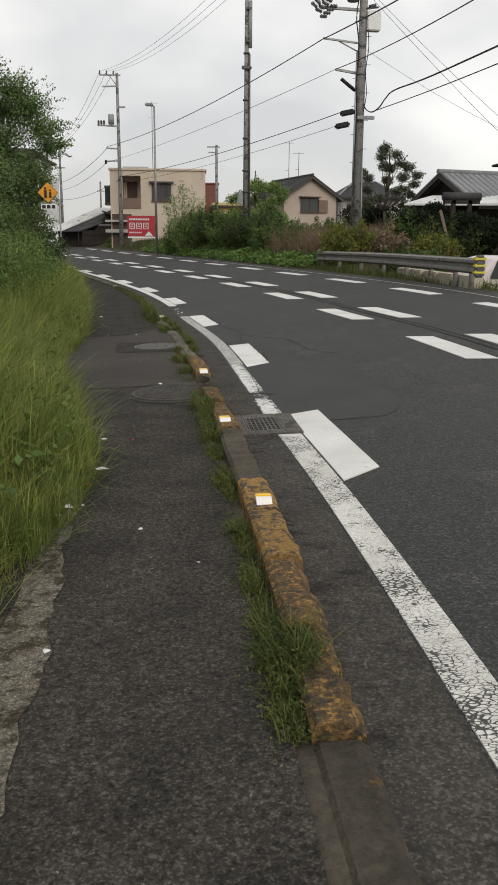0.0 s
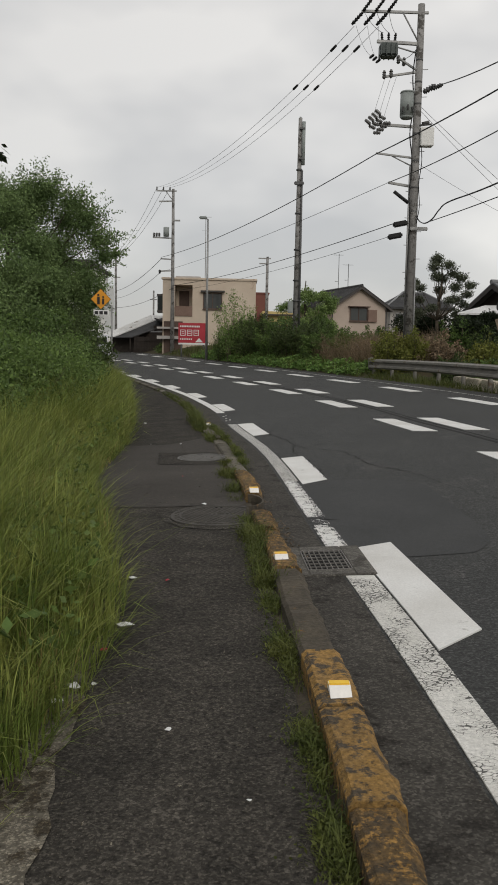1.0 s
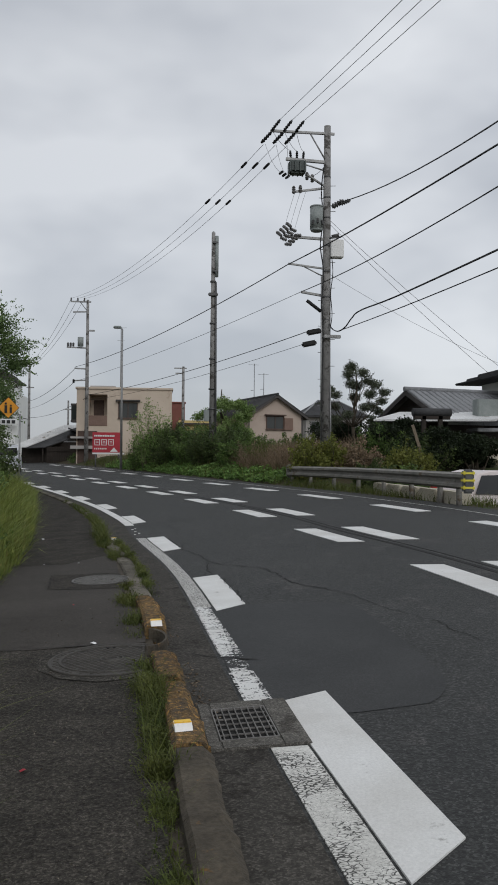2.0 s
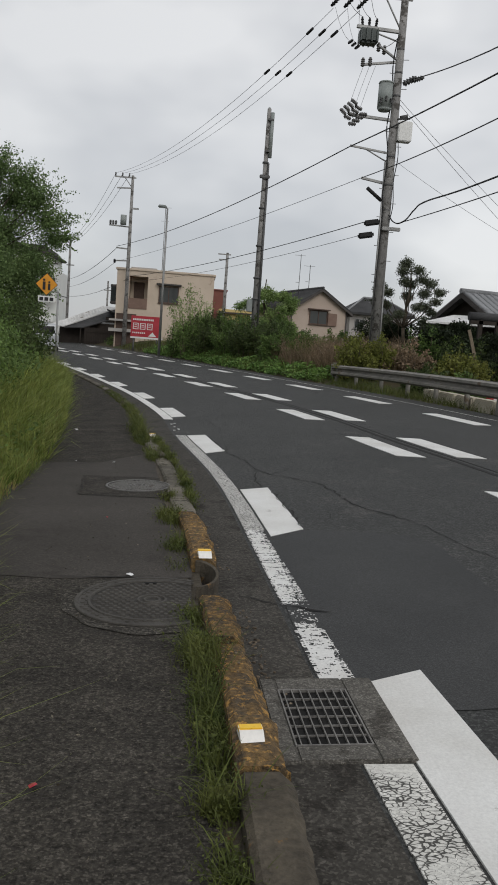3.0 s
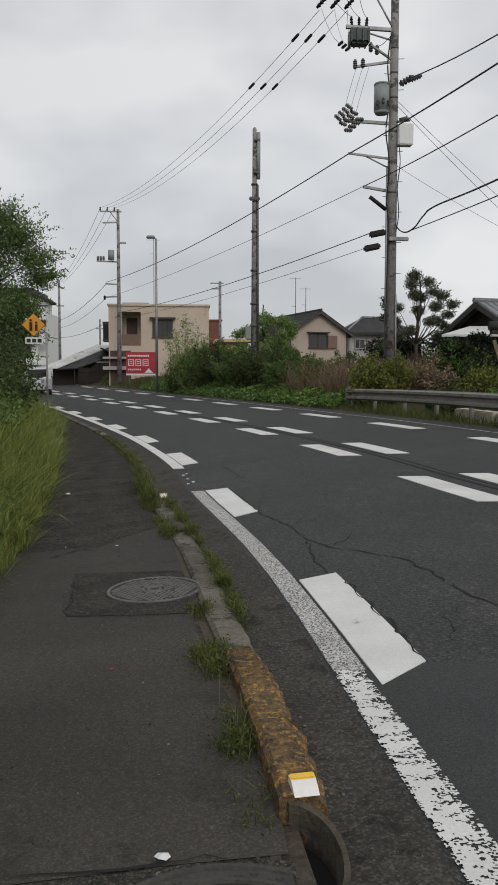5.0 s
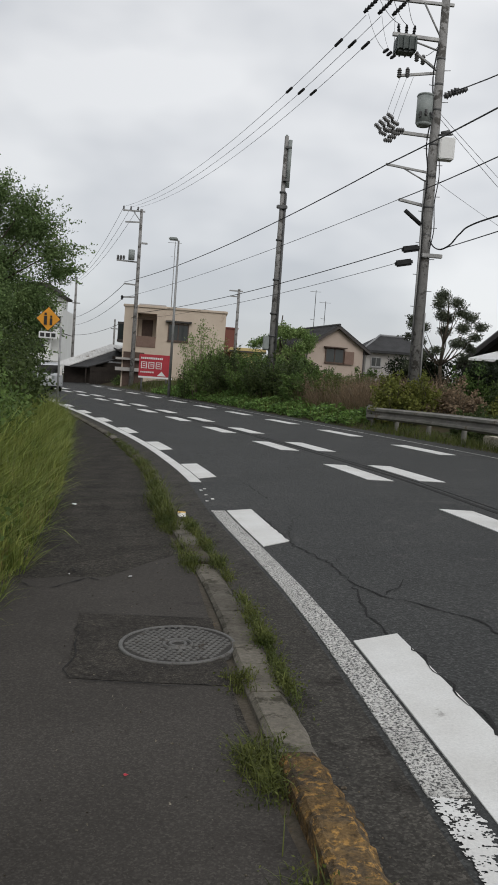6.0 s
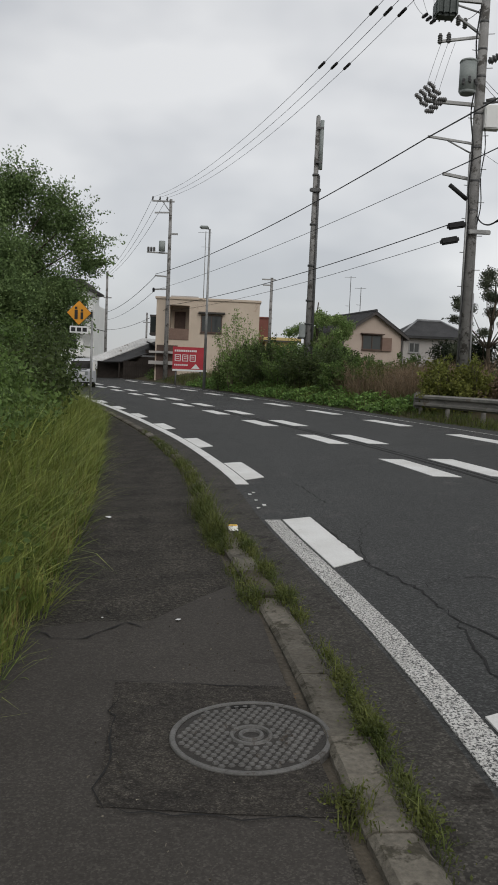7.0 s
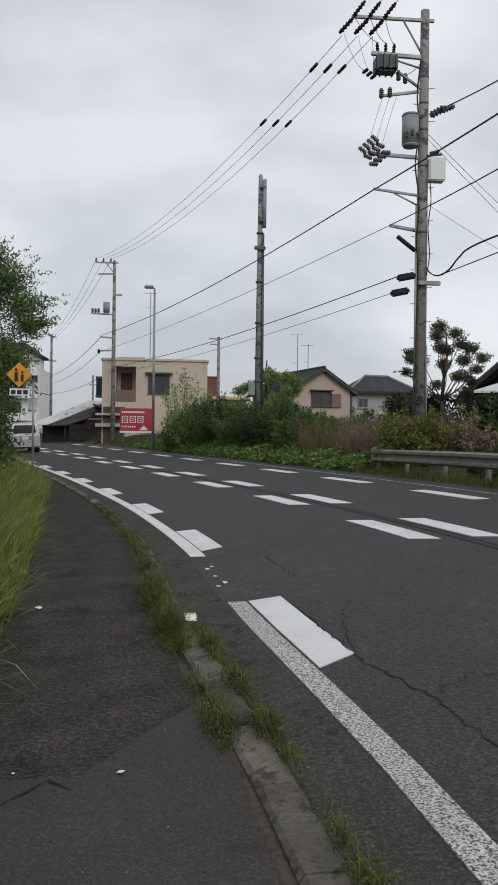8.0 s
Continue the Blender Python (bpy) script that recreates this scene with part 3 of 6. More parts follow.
flaked_line(9.35, 10.2, -0.076, 0.072, lambda v, u: 0.36 + 0.1 * v ** 4 + (0.08 if u > 0.75 else 0.0) + (0.16 if u < 0.06 or u > 0.94 else 0.0), 64, FLAKED)
lay("edge_line", [10.2, 11, 12, 13, 14, 15, 15.6, 16.2], -0.07, 0.075, 0.006, SPECKLED, road, "worn solid white edge line")
lay("edge_line", [18.6] + list(np.arange(19, 120, 1.0)), -0.08, 0.08, 0.006, PAINT, road, "solid white edge line")
for a, b, ln_ in ((16.85, -0.05, 0.06), (17.0, 0.03, 0.1), (17.35, -0.01, 0.05), (17.75, -0.03, 0.08), (17.9, 0.03, 0.05)):
    lay("line_remnant", [a, a + ln_], b, b + 0.035, 0.006, PAINT, road, n0=0.03, n1=-0.02)
for yc in [-2.6, 1.95, 6.55, 10.95, 15.3, 19.95, 24.25, 28.6, 32.95, 37.3, 41.7, 46.1, 50.5, 54.9, 59.3, 63.7, 68.1, 72.5]:
    lay("lane_dash", [yc - 0.95, yc, yc + 0.9], 0.095, 0.375, 0.007, PAINT, road, n0=0.25, n1=0.14)
for yc in [-3.6, 1.3, 6.2, 11.0, 15.6, 20.4, 25.15, 29.9, 34.65, 39.4, 44.1, 48.8, 53.5, 58.2, 62.9, 67.6, 72.3, 77]:
    for off in (2.62 + 0.006 * min(yc, 28), 3.5):
        lay("lane_dash", [yc - 1.05, yc, yc + 1.05], off - 0.17, off + 0.17, 0.007, PAINT, road, n0=-0.1, n1=-0.1)
for yc in [-4.5, 0.5, 5.5, 10.5, 15.5, 20.25, 25.1, 29.9, 34.7, 39.5, 44.25, 49, 53.8, 58.6, 63.4, 68.2]:
    off = 5.35 + 0.022 * yc
    lay("lane_dash", [yc - 1.15, yc, yc + 1.15], off - 0.16, off + 0.16, 0.007, PAINT, road)
verts, faces = [], []
for i, y in enumerate(np.arange(6, 90, 1.0)):
    for d in (-0.62, -0.57):
        x = px(y, road_right(y) + d)
        verts.append((x, y, gz(x, y) + 0.004))
    if i:
        faces.append((2 * i - 2, 2 * i - 1, 2 * i + 1, 2 * i))
raw_mesh("edge_line", verts, faces, CRAZEDPAINT, road, "thin worn white edge line")

# ---- kerb ----
kerb = thing("kerb", 0.6, 6.0, gz(0.6), "low concrete kerb with worn yellow paint and weeds", "kerb", kind="structure")


def kerb_block(y0, y1, h, material, label="", drop=0.0):
    """One kerb stone with worn, uneven arrises; the rusty ones are badly broken on the road side."""
    bm = bmesh.new()
    rows = []
    broken = 1.0 if material is KERBRUST else 0.35
    n = 9
    for i in range(n + 1):
        y = y0 + (y1 - y0) * i / n
        l, r = kerb_left(y), kerb_left(y) + 0.165
        b = 0.018
        hh = h - drop * i / n
        wob = 0.008 * math.sin(y * 9.0) + random.uniform(-0.009, 0.009)
        chip = broken * (random.uniform(0, 0.022) if random.random() < 0.6 else random.uniform(0.02, 0.045))
        prof = [(l, -0.06), (l, hh - b), (l + b, hh + wob * 0.5), (r - b - 0.012 - chip, hh + wob * 0.5), (r - 0.006 + wob * 0.5 - 0.3 * chip, hh - b - 0.8 * chip), (r + 0.012, -0.06)]
        rows.append([bm.verts.new((px(y, o), y, gz(px(y, o), y) + z)) for o, z in prof])
    for a, c in zip(rows, rows[1:]):
        for k in range(6):
            bm.faces.new((a[k], a[(k + 1) % 6], c[(k + 1) % 6], c[k]))
    bm.faces.new(rows[0])
    bm.faces.new(rows[-1][::-1])
    bmesh.ops.recalc_face_normals(bm, faces=bm.faces)
    return part("kerb_stone", bm, material, kerb, label)


G = 0.012
for y0, y1, h, m_, lab in ((-5.5, -4.0, 0.068, KERBDARK, ""), (-4, -2.5, 0.068, KERBDARK, ""), (-2.5, -1, 0.068, KERBDARK, ""), (-1, 0.6, 0.068, KERBDARK, ""), (0.6, 2.0, 0.068, KERBDARK, ""), (2.0, 3.0, 0.07, KERBDARK, ""),
                           (3.0, 3.55, 0.115, KERBRUST, "rusty yellow paint"), (3.55, 4.15, 0.145, KERBRUST, "rusty yellow paint"), (4.15, 4.76, 0.15, KERBYELLOW, "worn yellow paint"),
                           (4.76, 5.28, 0.15, KERBYELLOW, "worn yellow paint"), (5.28, 5.9, 0.13, KERBDARK, "bare dirty concrete"), (5.9, 6.52, 0.13, KERBDARK, "bare dirty concrete"),
                           (6.52, 7.08, 0.15, KERBRUST, "rusty yellow paint"), (7.08, 7.65, 0.1, KERBRUST, "rusty yellow paint"), (7.65, 8.24, 0.125, KERBRUST, "rusty yellow paint"),
                           (8.87, 9.4, 0.15, KERBRUST, "rusty yellow paint"), (9.4, 9.85, 0.14, KERBRUST, "rusty yellow paint"), (9.85, 10.3, 0.12, KERBRUST, "rusty yellow paint")):
    kerb_block(y0 + G / 2, y1 - G / 2, h, m_, lab)
for k in range(5):
    kerb_block(10.3 + 0.6 * k + G / 2, 10.9 + 0.6 * k - G / 2, 0.095 - 0.003 * k, CONCRETE, "bare concrete")
for k in range(60):
    y0 = 13.3 + 0.6 * k
    kerb_block(y0 + G / 2, y0 + 0.6 - G / 2, 0.1, CONCRETE if k % 3 else KERBDARK)
# rounded end wall of the broken stretch, where the gutter opens
bm = bmesh.new()
cx, cy = px(8.6, kerb_left(8.6)) + 0.0, 8.62
rows = []
for k in range(13):
    a = radians(-85 + 170 * k / 12)
    ring = []
    for r, z in ((0.12, -0.03), (0.12, 0.125), (0.135, 0.128), (0.142, -0.03)):
        ring.append(bm.verts.new((cx + r * math.cos(a), cy + 2.0 * r * math.sin(a), gz(cx) + z)))
    rows.append(ring)
for a, c in zip(rows, rows[1:]):
    for k in range(4):
        bm.faces.new((a[k], a[(k + 1) % 4], c[(k + 1) % 4], c[k]))
part("gutter_opening", bm, KERBDARK, kerb, "dark curved end of the gutter opening")
part("gutter_void", boxes((cx - 0.05, cx + 0.12, cy - 0.23, cy + 0.23, gz(cx) - 0.01, gz(cx) + 0.008)), BLACK, kerb)
part("gutter_wall", boxes((cx - 0.06, cx - 0.03, cy - 0.24, cy + 0.24, gz(cx) - 0.02, gz(cx) + 0.07)), KERBDARK, kerb)
# crumbled pieces along the broken kerb
rub = random.Random(91)
bm = bmesh.new()
for k in range(230):
    y = rub.uniform(6.95, 8.35) if k % 4 else rub.uniform(9.0, 10.3)
    x = px(y, kerb_left(y) + rub.choice((0.17, 0.19, 0.22, 0.1)) + rub.uniform(-0.03, 0.06))
    q = rub.uniform(0.003, 0.009)
    top = 0.1 if x < px(y, kerb_left(y) + 0.14) else 0.004
    r_ = bmesh.ops.create_icosphere(bm, subdivisions=1, radius=q)
    for v_ in r_["verts"]:
        v_.co = Vector((x, y, gz(x) + top + q * 0.3)) + Vector((v_.co.x * rub.uniform(0.7, 1.4), v_.co.y * rub.uniform(0.7, 1.4), v_.co.z * rub.uniform(0.5, 0.9)))
part("rubble", bm, RUBBLE, kerb, "crumbled concrete pieces")


def kerb_reflector(x, y, z, turn, tilt=0):
    t = thing("kerb_reflector", x, y, z, "small white and amber reflector fixed on the kerb", "reflector", group="kerb reflectors")
    m = pose(x, y, z, 8 + tilt, 0, turn) @ Matrix.Scale(0.85, 4)
    bm = bmesh.new()
    prism(bm, [(-0.045, -0.05, 0), (-0.045, 0.045, 0), (-0.045, 0.035, 0.03), (-0.045, 0.0, 0.028)], (0, 0, 0), (0.09, 0, 0))
    bmesh.ops.transform(bm, matrix=m, verts=bm.verts)
    part("housing", bm, REFLWHITE, t)
    part("amber_lens", boxes((-0.046, 0.046, 0.008, 0.042, 0.014, 0.033), bevel=0.004, m=m), REFLAMBER, t, "amber lens")


kerb_reflector(0.745, 4.86, gz(0.745) + 0.148, 3)
kerb_reflector(0.638, 6.7, gz(0.638) + 0.148, 8)
kerb_reflector(0.53, 8.91, gz(0.53) + 0.145, 8)
kerb_reflector(-0.06, 15.3, gz(-0.1) + 0.095, 8)

# ---- covers and grate ----


def manhole(x, y, r, turn, ring, label, pat, ring_mat=IRON, dot_mat=IRON, cut=None):
    """A round cover in its frame ring; cut: the x past which the kerb buries it."""
    z = gz(x) + 0.077
    t = thing("manhole_cover", x, y, z, label, "manhole cover")
    m = pose(x, y, z, 0, -BANK_ANGLE, turn)
    n = 56

    def piece(name, bm, material, label_=""):
        if cut is not None:
            bmesh.ops.bisect_plane(bm, geom=bm.verts[:] + bm.edges[:] + bm.faces[:], plane_co=(cut, 0, 0), plane_no=(1, 0, 0), clear_outer=True)
        part(name, bm, material, t, label_)

    def rings(bm, prof, k_):
        loops = [[bm.verts.new(m @ Vector((q * math.cos(2 * math.pi * k / k_), q * math.sin(2 * math.pi * k / k_), h))) for k in range(k_)] for q, h in prof]
        for a, c in zip(loops, loops[1:]):
            for k in range(k_):
                bm.faces.new((a[k], a[(k + 1) % k_], c[(k + 1) % k_], c[k]))

    bm = bmesh.new()
    rings(bm, [(r, -0.02), (r, 0.004), (r - 0.004, 0.008), (r - 0.019, 0.008), (r - 0.022, 0.003)], n)
    if ring > 0.05:
        rings(bm, [(r - 0.022, 0.003), (r - ring + 0.02, 0.004), (r - ring + 0.017, 0.011), (r - ring + 0.004, 0.011), (r - ring, 0.003)], n)
    piece("frame_ring", bm, ring_mat)
    ri = r - (ring if ring > 0.05 else 0.024)
    bm = bmesh.new()
    rod(bm, (0, 0, -0.02), (0, 0, 0.002), ri, n=n)
    bmesh.ops.transform(bm, matrix=m, verts=bm.verts)
    piece("lid", bm, IRONDARK, "dirty recessed lid")
    bm = bmesh.new()
    k = int(r / pat) + 1
    for i in range(-k, k + 1):
        for j in range(-k, k + 1):
            u, v = (i + 0.5 * (j % 2)) * pat, j * pat * 0.8
            d = math.hypot(u, v)
            fine_ring = ring > 0.05 and ri + 0.012 < d < r - 0.03
            if 0.085 < d < ri - 0.014 or fine_ring:
                a, b = pat * (0.4 if not fine_ring else 0.3), pat * (0.29 if not fine_ring else 0.2)
                hexa = [(-1, 0), (-0.5, -1), (0.5, -1), (1, 0), (0.5, 1), (-0.5, 1)]
                vs = [bm.verts.new((u + p * a, v + q * b, 0.002)) for p, q in hexa]
                ts = [bm.verts.new((u + p * a * 0.72, v + q * b * 0.72, 0.0085)) for p, q in hexa]
                bm.faces.new(ts)
                for e in range(6):
                    bm.faces.new((vs[e], vs[(e + 1) % 6], ts[(e + 1) % 6], ts[e]))
    bmesh.ops.transform(bm, matrix=m, verts=bm.verts)
    piece("raised_pattern", bm, dot_mat, "raised worn dots")
    bm = bmesh.new()
    for rr in (0.066, 0.035):
        rings(bm, [(rr + 0.012, 0.002), (rr + 0.008, 0.009), (rr - 0.002, 0.009), (rr - 0.006, 0.002)], 28)
    piece("centre_emblem", bm, dot_mat, "raised round emblem")
    piece("lifting_slot", boxes((-0.035, 0.035, ri - 0.035, ri - 0.015, 0.002, 0.008), m=m), BLACK)
    return t


manhole(-0.012, 11.54, 0.288, 8, 0.03, "round cast iron manhole cover with raised dot pattern in the walkway", 0.033)
manhole(0.262, 8.28, 0.385, 4, 0.085, "worn round iron manhole cover partly buried against the kerb", 0.04, IRONWORN, IRONWORN, cut=0.458)
# stony collar round the worn cover
cv, cf = [], []
for k in range(120):
    a = 2 * math.pi * k / 120
    for r in (0.38, 0.455 + 0.02 * math.sin(3 * a) + 0.008 * math.sin(11 * a + 1)):
        x = min(0.262 + r * math.cos(a), 0.47)
        cv.append((x, 8.28 + r * math.sin(a) * (0.93 if math.sin(a) > 0 else 1.0), gz(x) + 0.0745))
for k in range(120):
    cf.append((2 * k, 2 * k + 1, (2 * k + 3) % 240, (2 * k + 2) % 240))
raw_mesh("cover_collar", cv, cf, COLLAR, pavement, "crumbling asphalt collar round the cover")

gx, gy = 0.945, 7.135
grate = thing("drain_grate", gx, gy, gz(gx), "steel drain grate in a concrete frame beside the kerb", "drain grate")
gm = pose(gx, gy, gz(gx) + 0.004, 0, -BANK_ANGLE, 2)
part("concrete_frame", boxes((-0.2, -0.137, -0.33, 0.34, -0.1, 0.012), (0.137, 0.265, -0.33, 0.34, -0.1, 0.012), (-0.137, 0.137, 0.227, 0.34, -0.1, 0.012), (-0.137, 0.137, -0.33, -0.227, -0.1, 0.012), bevel=0.006, m=gm), GRITTYGREY, grate, "rough grey concrete frame")
part("pit", boxes((-0.137, 0.137, -0.227, 0.227, 0.0, 0.002), m=gm), BLACK, grate)
part("steel_rim", boxes((-0.137, -0.131, -0.227, 0.227, 0.002, 0.014), (0.131, 0.137, -0.227, 0.227, 0.002, 0.014), (-0.131, 0.131, 0.221, 0.227, 0.002, 0.014), (-0.131, 0.131, -0.227, -0.221, 0.002, 0.014), m=gm), GRATESTEEL, grate)
for k in range(8):
    u = -0.1155 + 0.033 * k
    part("bearing_bar", boxes((u - 0.0022, u + 0.0022, -0.221, 0.221, 0.004, 0.014), m=gm), GRATESTEEL, grate)
for k in range(5):
    v = -0.148 + 0.074 * k
    part("cross_bar", boxes((-0.131, 0.131, v - 0.002, v + 0.002, 0.003, 0.0105), m=gm), GRATESTEEL, grate)

# ---- utility poles ----
POLES = "utility poles along the road"


def pole_body(t, x, y, z0, h, r0, r1):
    part("shaft", rods(((x, y, z0), (x, y, z0 + h), r0, r1), n=16), POLE, t, smooth=False)


def arm(t, p0, p1, s=0.05, name="cross_arm"):
    p0, p1 = Vector(p0), Vector(p1)
    d = p1 - p0
    m = Matrix.Translation(p0) @ d.to_track_quat("X", "Z").to_matrix().to_4x4()
    return part(name, boxes((0, d.length, -s, s, -s, s), bevel=0.008, m=m), STEEL, t)


def insulator(t, p, r=0.09, h=0.24, up=(0, 0, 1), name="insulator", material=INSUL):
    u = Vector(up).normalized()
    p = Vector(p)
    bm = bmesh.new()
    rod(bm, p, p + u * h, r * 0.55, n=8)
    for k in range(4):
        q = p + u * (h * (0.12 + 0.21 * k))
        rod(bm, q, q + u * h * 0.13, r * 0.95, r * 0.65, n=10)
    part(name, bm, material, t)


X1, Y1 = 6.88, 33.5
p1 = thing("utility_pole", X1, Y1, bank_z(X1, Y1) - 0.05, "tall grey concrete utility pole with transformer, switch boxes and cross arms", "utility pole", POLES)
pole_body(p1, X1, Y1, bank_z(X1, Y1) - 0.3, 13.5, 0.2, 0.125)
arm(p1, (4.7, 33.5, 13.75), (7.15, 33.5, 13.75), 0.045)
arm(p1, (5.3, 33.5, 12.68), (6.9, 33.5, 12.62), 0.055)
part("brace", rods(((6.2, 33.45, 13.72), (6.85, 33.45, 12.6), 0.03), ((5.6, 33.45, 12.6), (6.85, 33.45, 12.25), 0.03), n=8), STEEL, p1)
for k, (x, z) in enumerate(((4.75, 13.72), (5.2, 13.72), (5.65, 13.72))):
    insulator(p1, (x, 33.55, z), 0.085, 0.55, (-0.75, 0.5, -0.75), material=RUBBER)
    insulator(p1, (x, 33.45, z + 0.02), 0.075, 0.5, (0.6, -0.4, 0.75), material=RUBBER)
bm = boxes((5.4, 6.05, 33.25, 33.75, 12.1, 12.6), bevel=0.08)
for k in range(4):
    box(bm, 5.42 + 0.18 * k, 5.46 + 0.18 * k, 33.18, 33.82, 12.12, 12.55)
part("switch_unit", bm, SWITCHGREEN, p1, "dark green finned line switch")
for k in range(3):
    insulator(p1, (5.5 + 0.22 * k, 33.5, 12.6), 0.06, 0.4, (0.1 * (k - 1), 0, 1), material=RUBBER)
    insulator(p1, (5.2 + 0.12 * k, 33.5, 12.2 - 0.08 * k), 0.06, 0.2, (-0.7, 0, -0.6), material=RUBBER)
arm(p1, (5.55, 33.5, 11.4), (6.88, 33.5, 11.62), 0.04)
arm(p1, (6.05, 33.2, 12.0), (6.88, 33.5, 11.62), 0.035)
for x, z in ((5.6, 11.42), (5.85, 11.46), (6.1, 11.98), (6.3, 11.9)):
    insulator(p1, (x, 33.45, z - 0.1), 0.08, 0.3)
insulator(p1, (7.05, 33.4, 10.85), 0.13, 0.5, (0.9, -0.2, 0.5), name="dead_end_clamp", material=DARKSTEEL)
insulator(p1, (7.35, 33.3, 10.95), 0.1, 0.4, (0.9, -0.5, 0.3), name="dead_end_clamp", material=DARKSTEEL)
bm = rods(((6.47, 33.4, 9.95), (6.47, 33.4, 10.8), 0.25), n=22)
rod(bm, (6.47, 33.4, 10.8), (6.47, 33.4, 10.86), 0.265, 0.24, n=22)
rod(bm, (6.47, 33.4, 9.87), (6.47, 33.4, 9.95), 0.2, 0.25, n=22)
part("transformer", bm, BOXGREY, p1, "grey-green cylindrical transformer")
for k in range(3):
    insulator(p1, (6.3 + 0.16 * k, 33.17, 10.25 + 0.08 * (k % 2)), 0.05, 0.22, (0.2 * (k - 1), -0.3, -1), material=DARKSTEEL)
arm(p1, (5.3, 33.6, 9.7), (6.88, 33.5, 9.6), 0.05)
for i in range(3):
    for j in range(4):
        insulator(p1, (5.15 + 0.2 * i + 0.12 * j, 33.35 + 0.08 * i, 9.62 + 0.12 * j - 0.13 * i), 0.085, 0.27, (-0.5, 0, 0.4 - 0.2 * i), material=INSUL)
part("equipment_box", boxes((7.0, 7.48, 33.2, 33.55, 8.85, 9.55), bevel=0.03), WHITEWALL, p1, "pale grey equipment box")
part("box_bracket", rods(((6.9, 33.4, 9.62), (7.4, 33.35, 9.68), 0.035), ((7.05, 33.4, 9.7), (7.3, 33.3, 9.75), 0.06), n=8), DARKSTEEL, p1)
arm(p1, (5.4, 33.4, 8.58), (6.82, 33.5, 8.45), 0.035)
part("brace", rods(((6.0, 33.45, 8.5), (6.82, 33.45, 8.1), 0.025), n=8), STEEL, p1)
arm(p1, (5.9, 33.4, 7.5), (6.82, 33.5, 7.38), 0.045)
part("sleeve", rods(((6.1, 33.3, 7.15), (6.65, 33.35, 6.75), 0.065), n=10), RUBBER, p1, "dark cable sleeve")
part("conduit", rods(((6.68, 33.32, 2.0), (6.66, 33.32, 8.1), 0.035), ((7.06, 33.35, 1.2), (7.02, 33.35, 4.0), 0.03), n=8), STEEL, p1)
for dx, z in ((6.28, 5.95), (6.1, 5.5)):
    bm = boxes((-0.28, 0.28, -0.09, 0.09, -0.1, 0.1), bevel=0.05, m=pose(dx + 0.1, 33.3, z, 0, -12, 0))
    part("cable_closure", bm, RUBBER, p1, "black cable joint closure")
part("cable_bracket", boxes((6.75, 7.4, 33.25, 33.35, 5.72, 5.85), bevel=0.02), STEEL, p1)
for z in (12.0, 11.2, 10.4, 9.3, 8.3, 7.3, 6.4, 5.3, 4.3, 3.4):
    part("band", rods(((X1, Y1, z), (X1, Y1, z + 0.07), 0.2 - 0.0052 * z, None), n=16), DARKSTEEL, p1)
for k in range(18):
    z = 3.2 + 0.5 * k
    sx = 1 if k % 2 else -1
    part("step_bolt", rods(((X1 + sx * 0.12, Y1, z), (X1 + sx * 0.32, Y1 - 0.05, z), 0.012), n=6), STEEL, p1)

for fitting in p1.children_recursive:  # the fittings above the cable brackets sit closer together
    for v_ in fitting.data.vertices:
        z = v_.co.z + p1.location.z
        if z > 6:
            v_.co.z -= (z - 6) * 0.035

X2, Y2 = 3.9, 52.0
p2 = thing("utility_pole", X2, Y2, bank_z(X2, Y2) - 0.05, "tall grey pole carrying a slim antenna and small boxes", "utility pole", POLES)
pole_body(p2, X2, Y2, bank_z(X2, Y2) - 0.3, 13.8, 0.18, 0.11)
part("antenna", rods(((X2 + 0.2, Y2 - 0.15, 11.9), (X2 + 0.2, Y2 - 0.15, 14.35), 0.1), ((X2, Y2, 13.4), (X2, Y2, 14.65), 0.06), n=12), BOXGREY, p2, "slim vertical antenna")
for z in (12.2, 13.9):
    part("antenna_clamp", boxes((X2 - 0.05, X2 + 0.28, Y2 - 0.26, Y2 + 0.05, z, z + 0.1)), DARKSTEEL, p2)
for z in (11.6, 10.8, 9.1, 7.0, 5.2, 4.0):
    part("band", rods(((X2, Y2, z), (X2, Y2, z + 0.09), 0.25 - 0.006 * z), n=14), DARKSTEEL, p2)
part("splice_box", boxes((X2 - 0.3, X2 + 0.28, Y2 - 0.28, Y2 - 0.12, 10.75, 10.95), bevel=0.04), DARKSTEEL, p2)
part("side_conduit", rods(((X2 + 0.22, Y2 - 0.15, 1.0), (X2 + 0.16, Y2 - 0.12, 11.6), 0.06), n=8), DARKSTEEL, p2)
part("meter_box", boxes((X2 - 0.5, X2 - 0.18, Y2 - 0.35, Y2 - 0.05, 3.3, 4.0), bevel=0.03), BOXGREY, p2, "grey meter box")

X3, Y3 = -4.65, 67.0
p3 = thing("utility_pole", X3, Y3, bank_z(X3, Y3) - 0.05, "grey concrete utility pole with short cross arms", "utility pole", POLES)
pole_body(p3, X3, Y3, -0.3, 13.4, 0.17, 0.1)
arm(p3, (-5.95, 67, 12.95), (-4.4, 67, 12.95), 0.05)
arm(p3, (-5.75, 67, 12.15), (-4.6, 67, 12.2), 0.05)
part("brace", rods(((-5.2, 67, 12.9), (-4.65, 67, 12.2), 0.03), n=8), STEEL, p3)
for x in (-5.9, -5.4, -4.9):
    insulator(p3, (x, 66.95, 13.0), 0.07, 0.25)
arm(p3, (-4.7, 67, 10.75), (-4.1, 67, 10.75), 0.06)
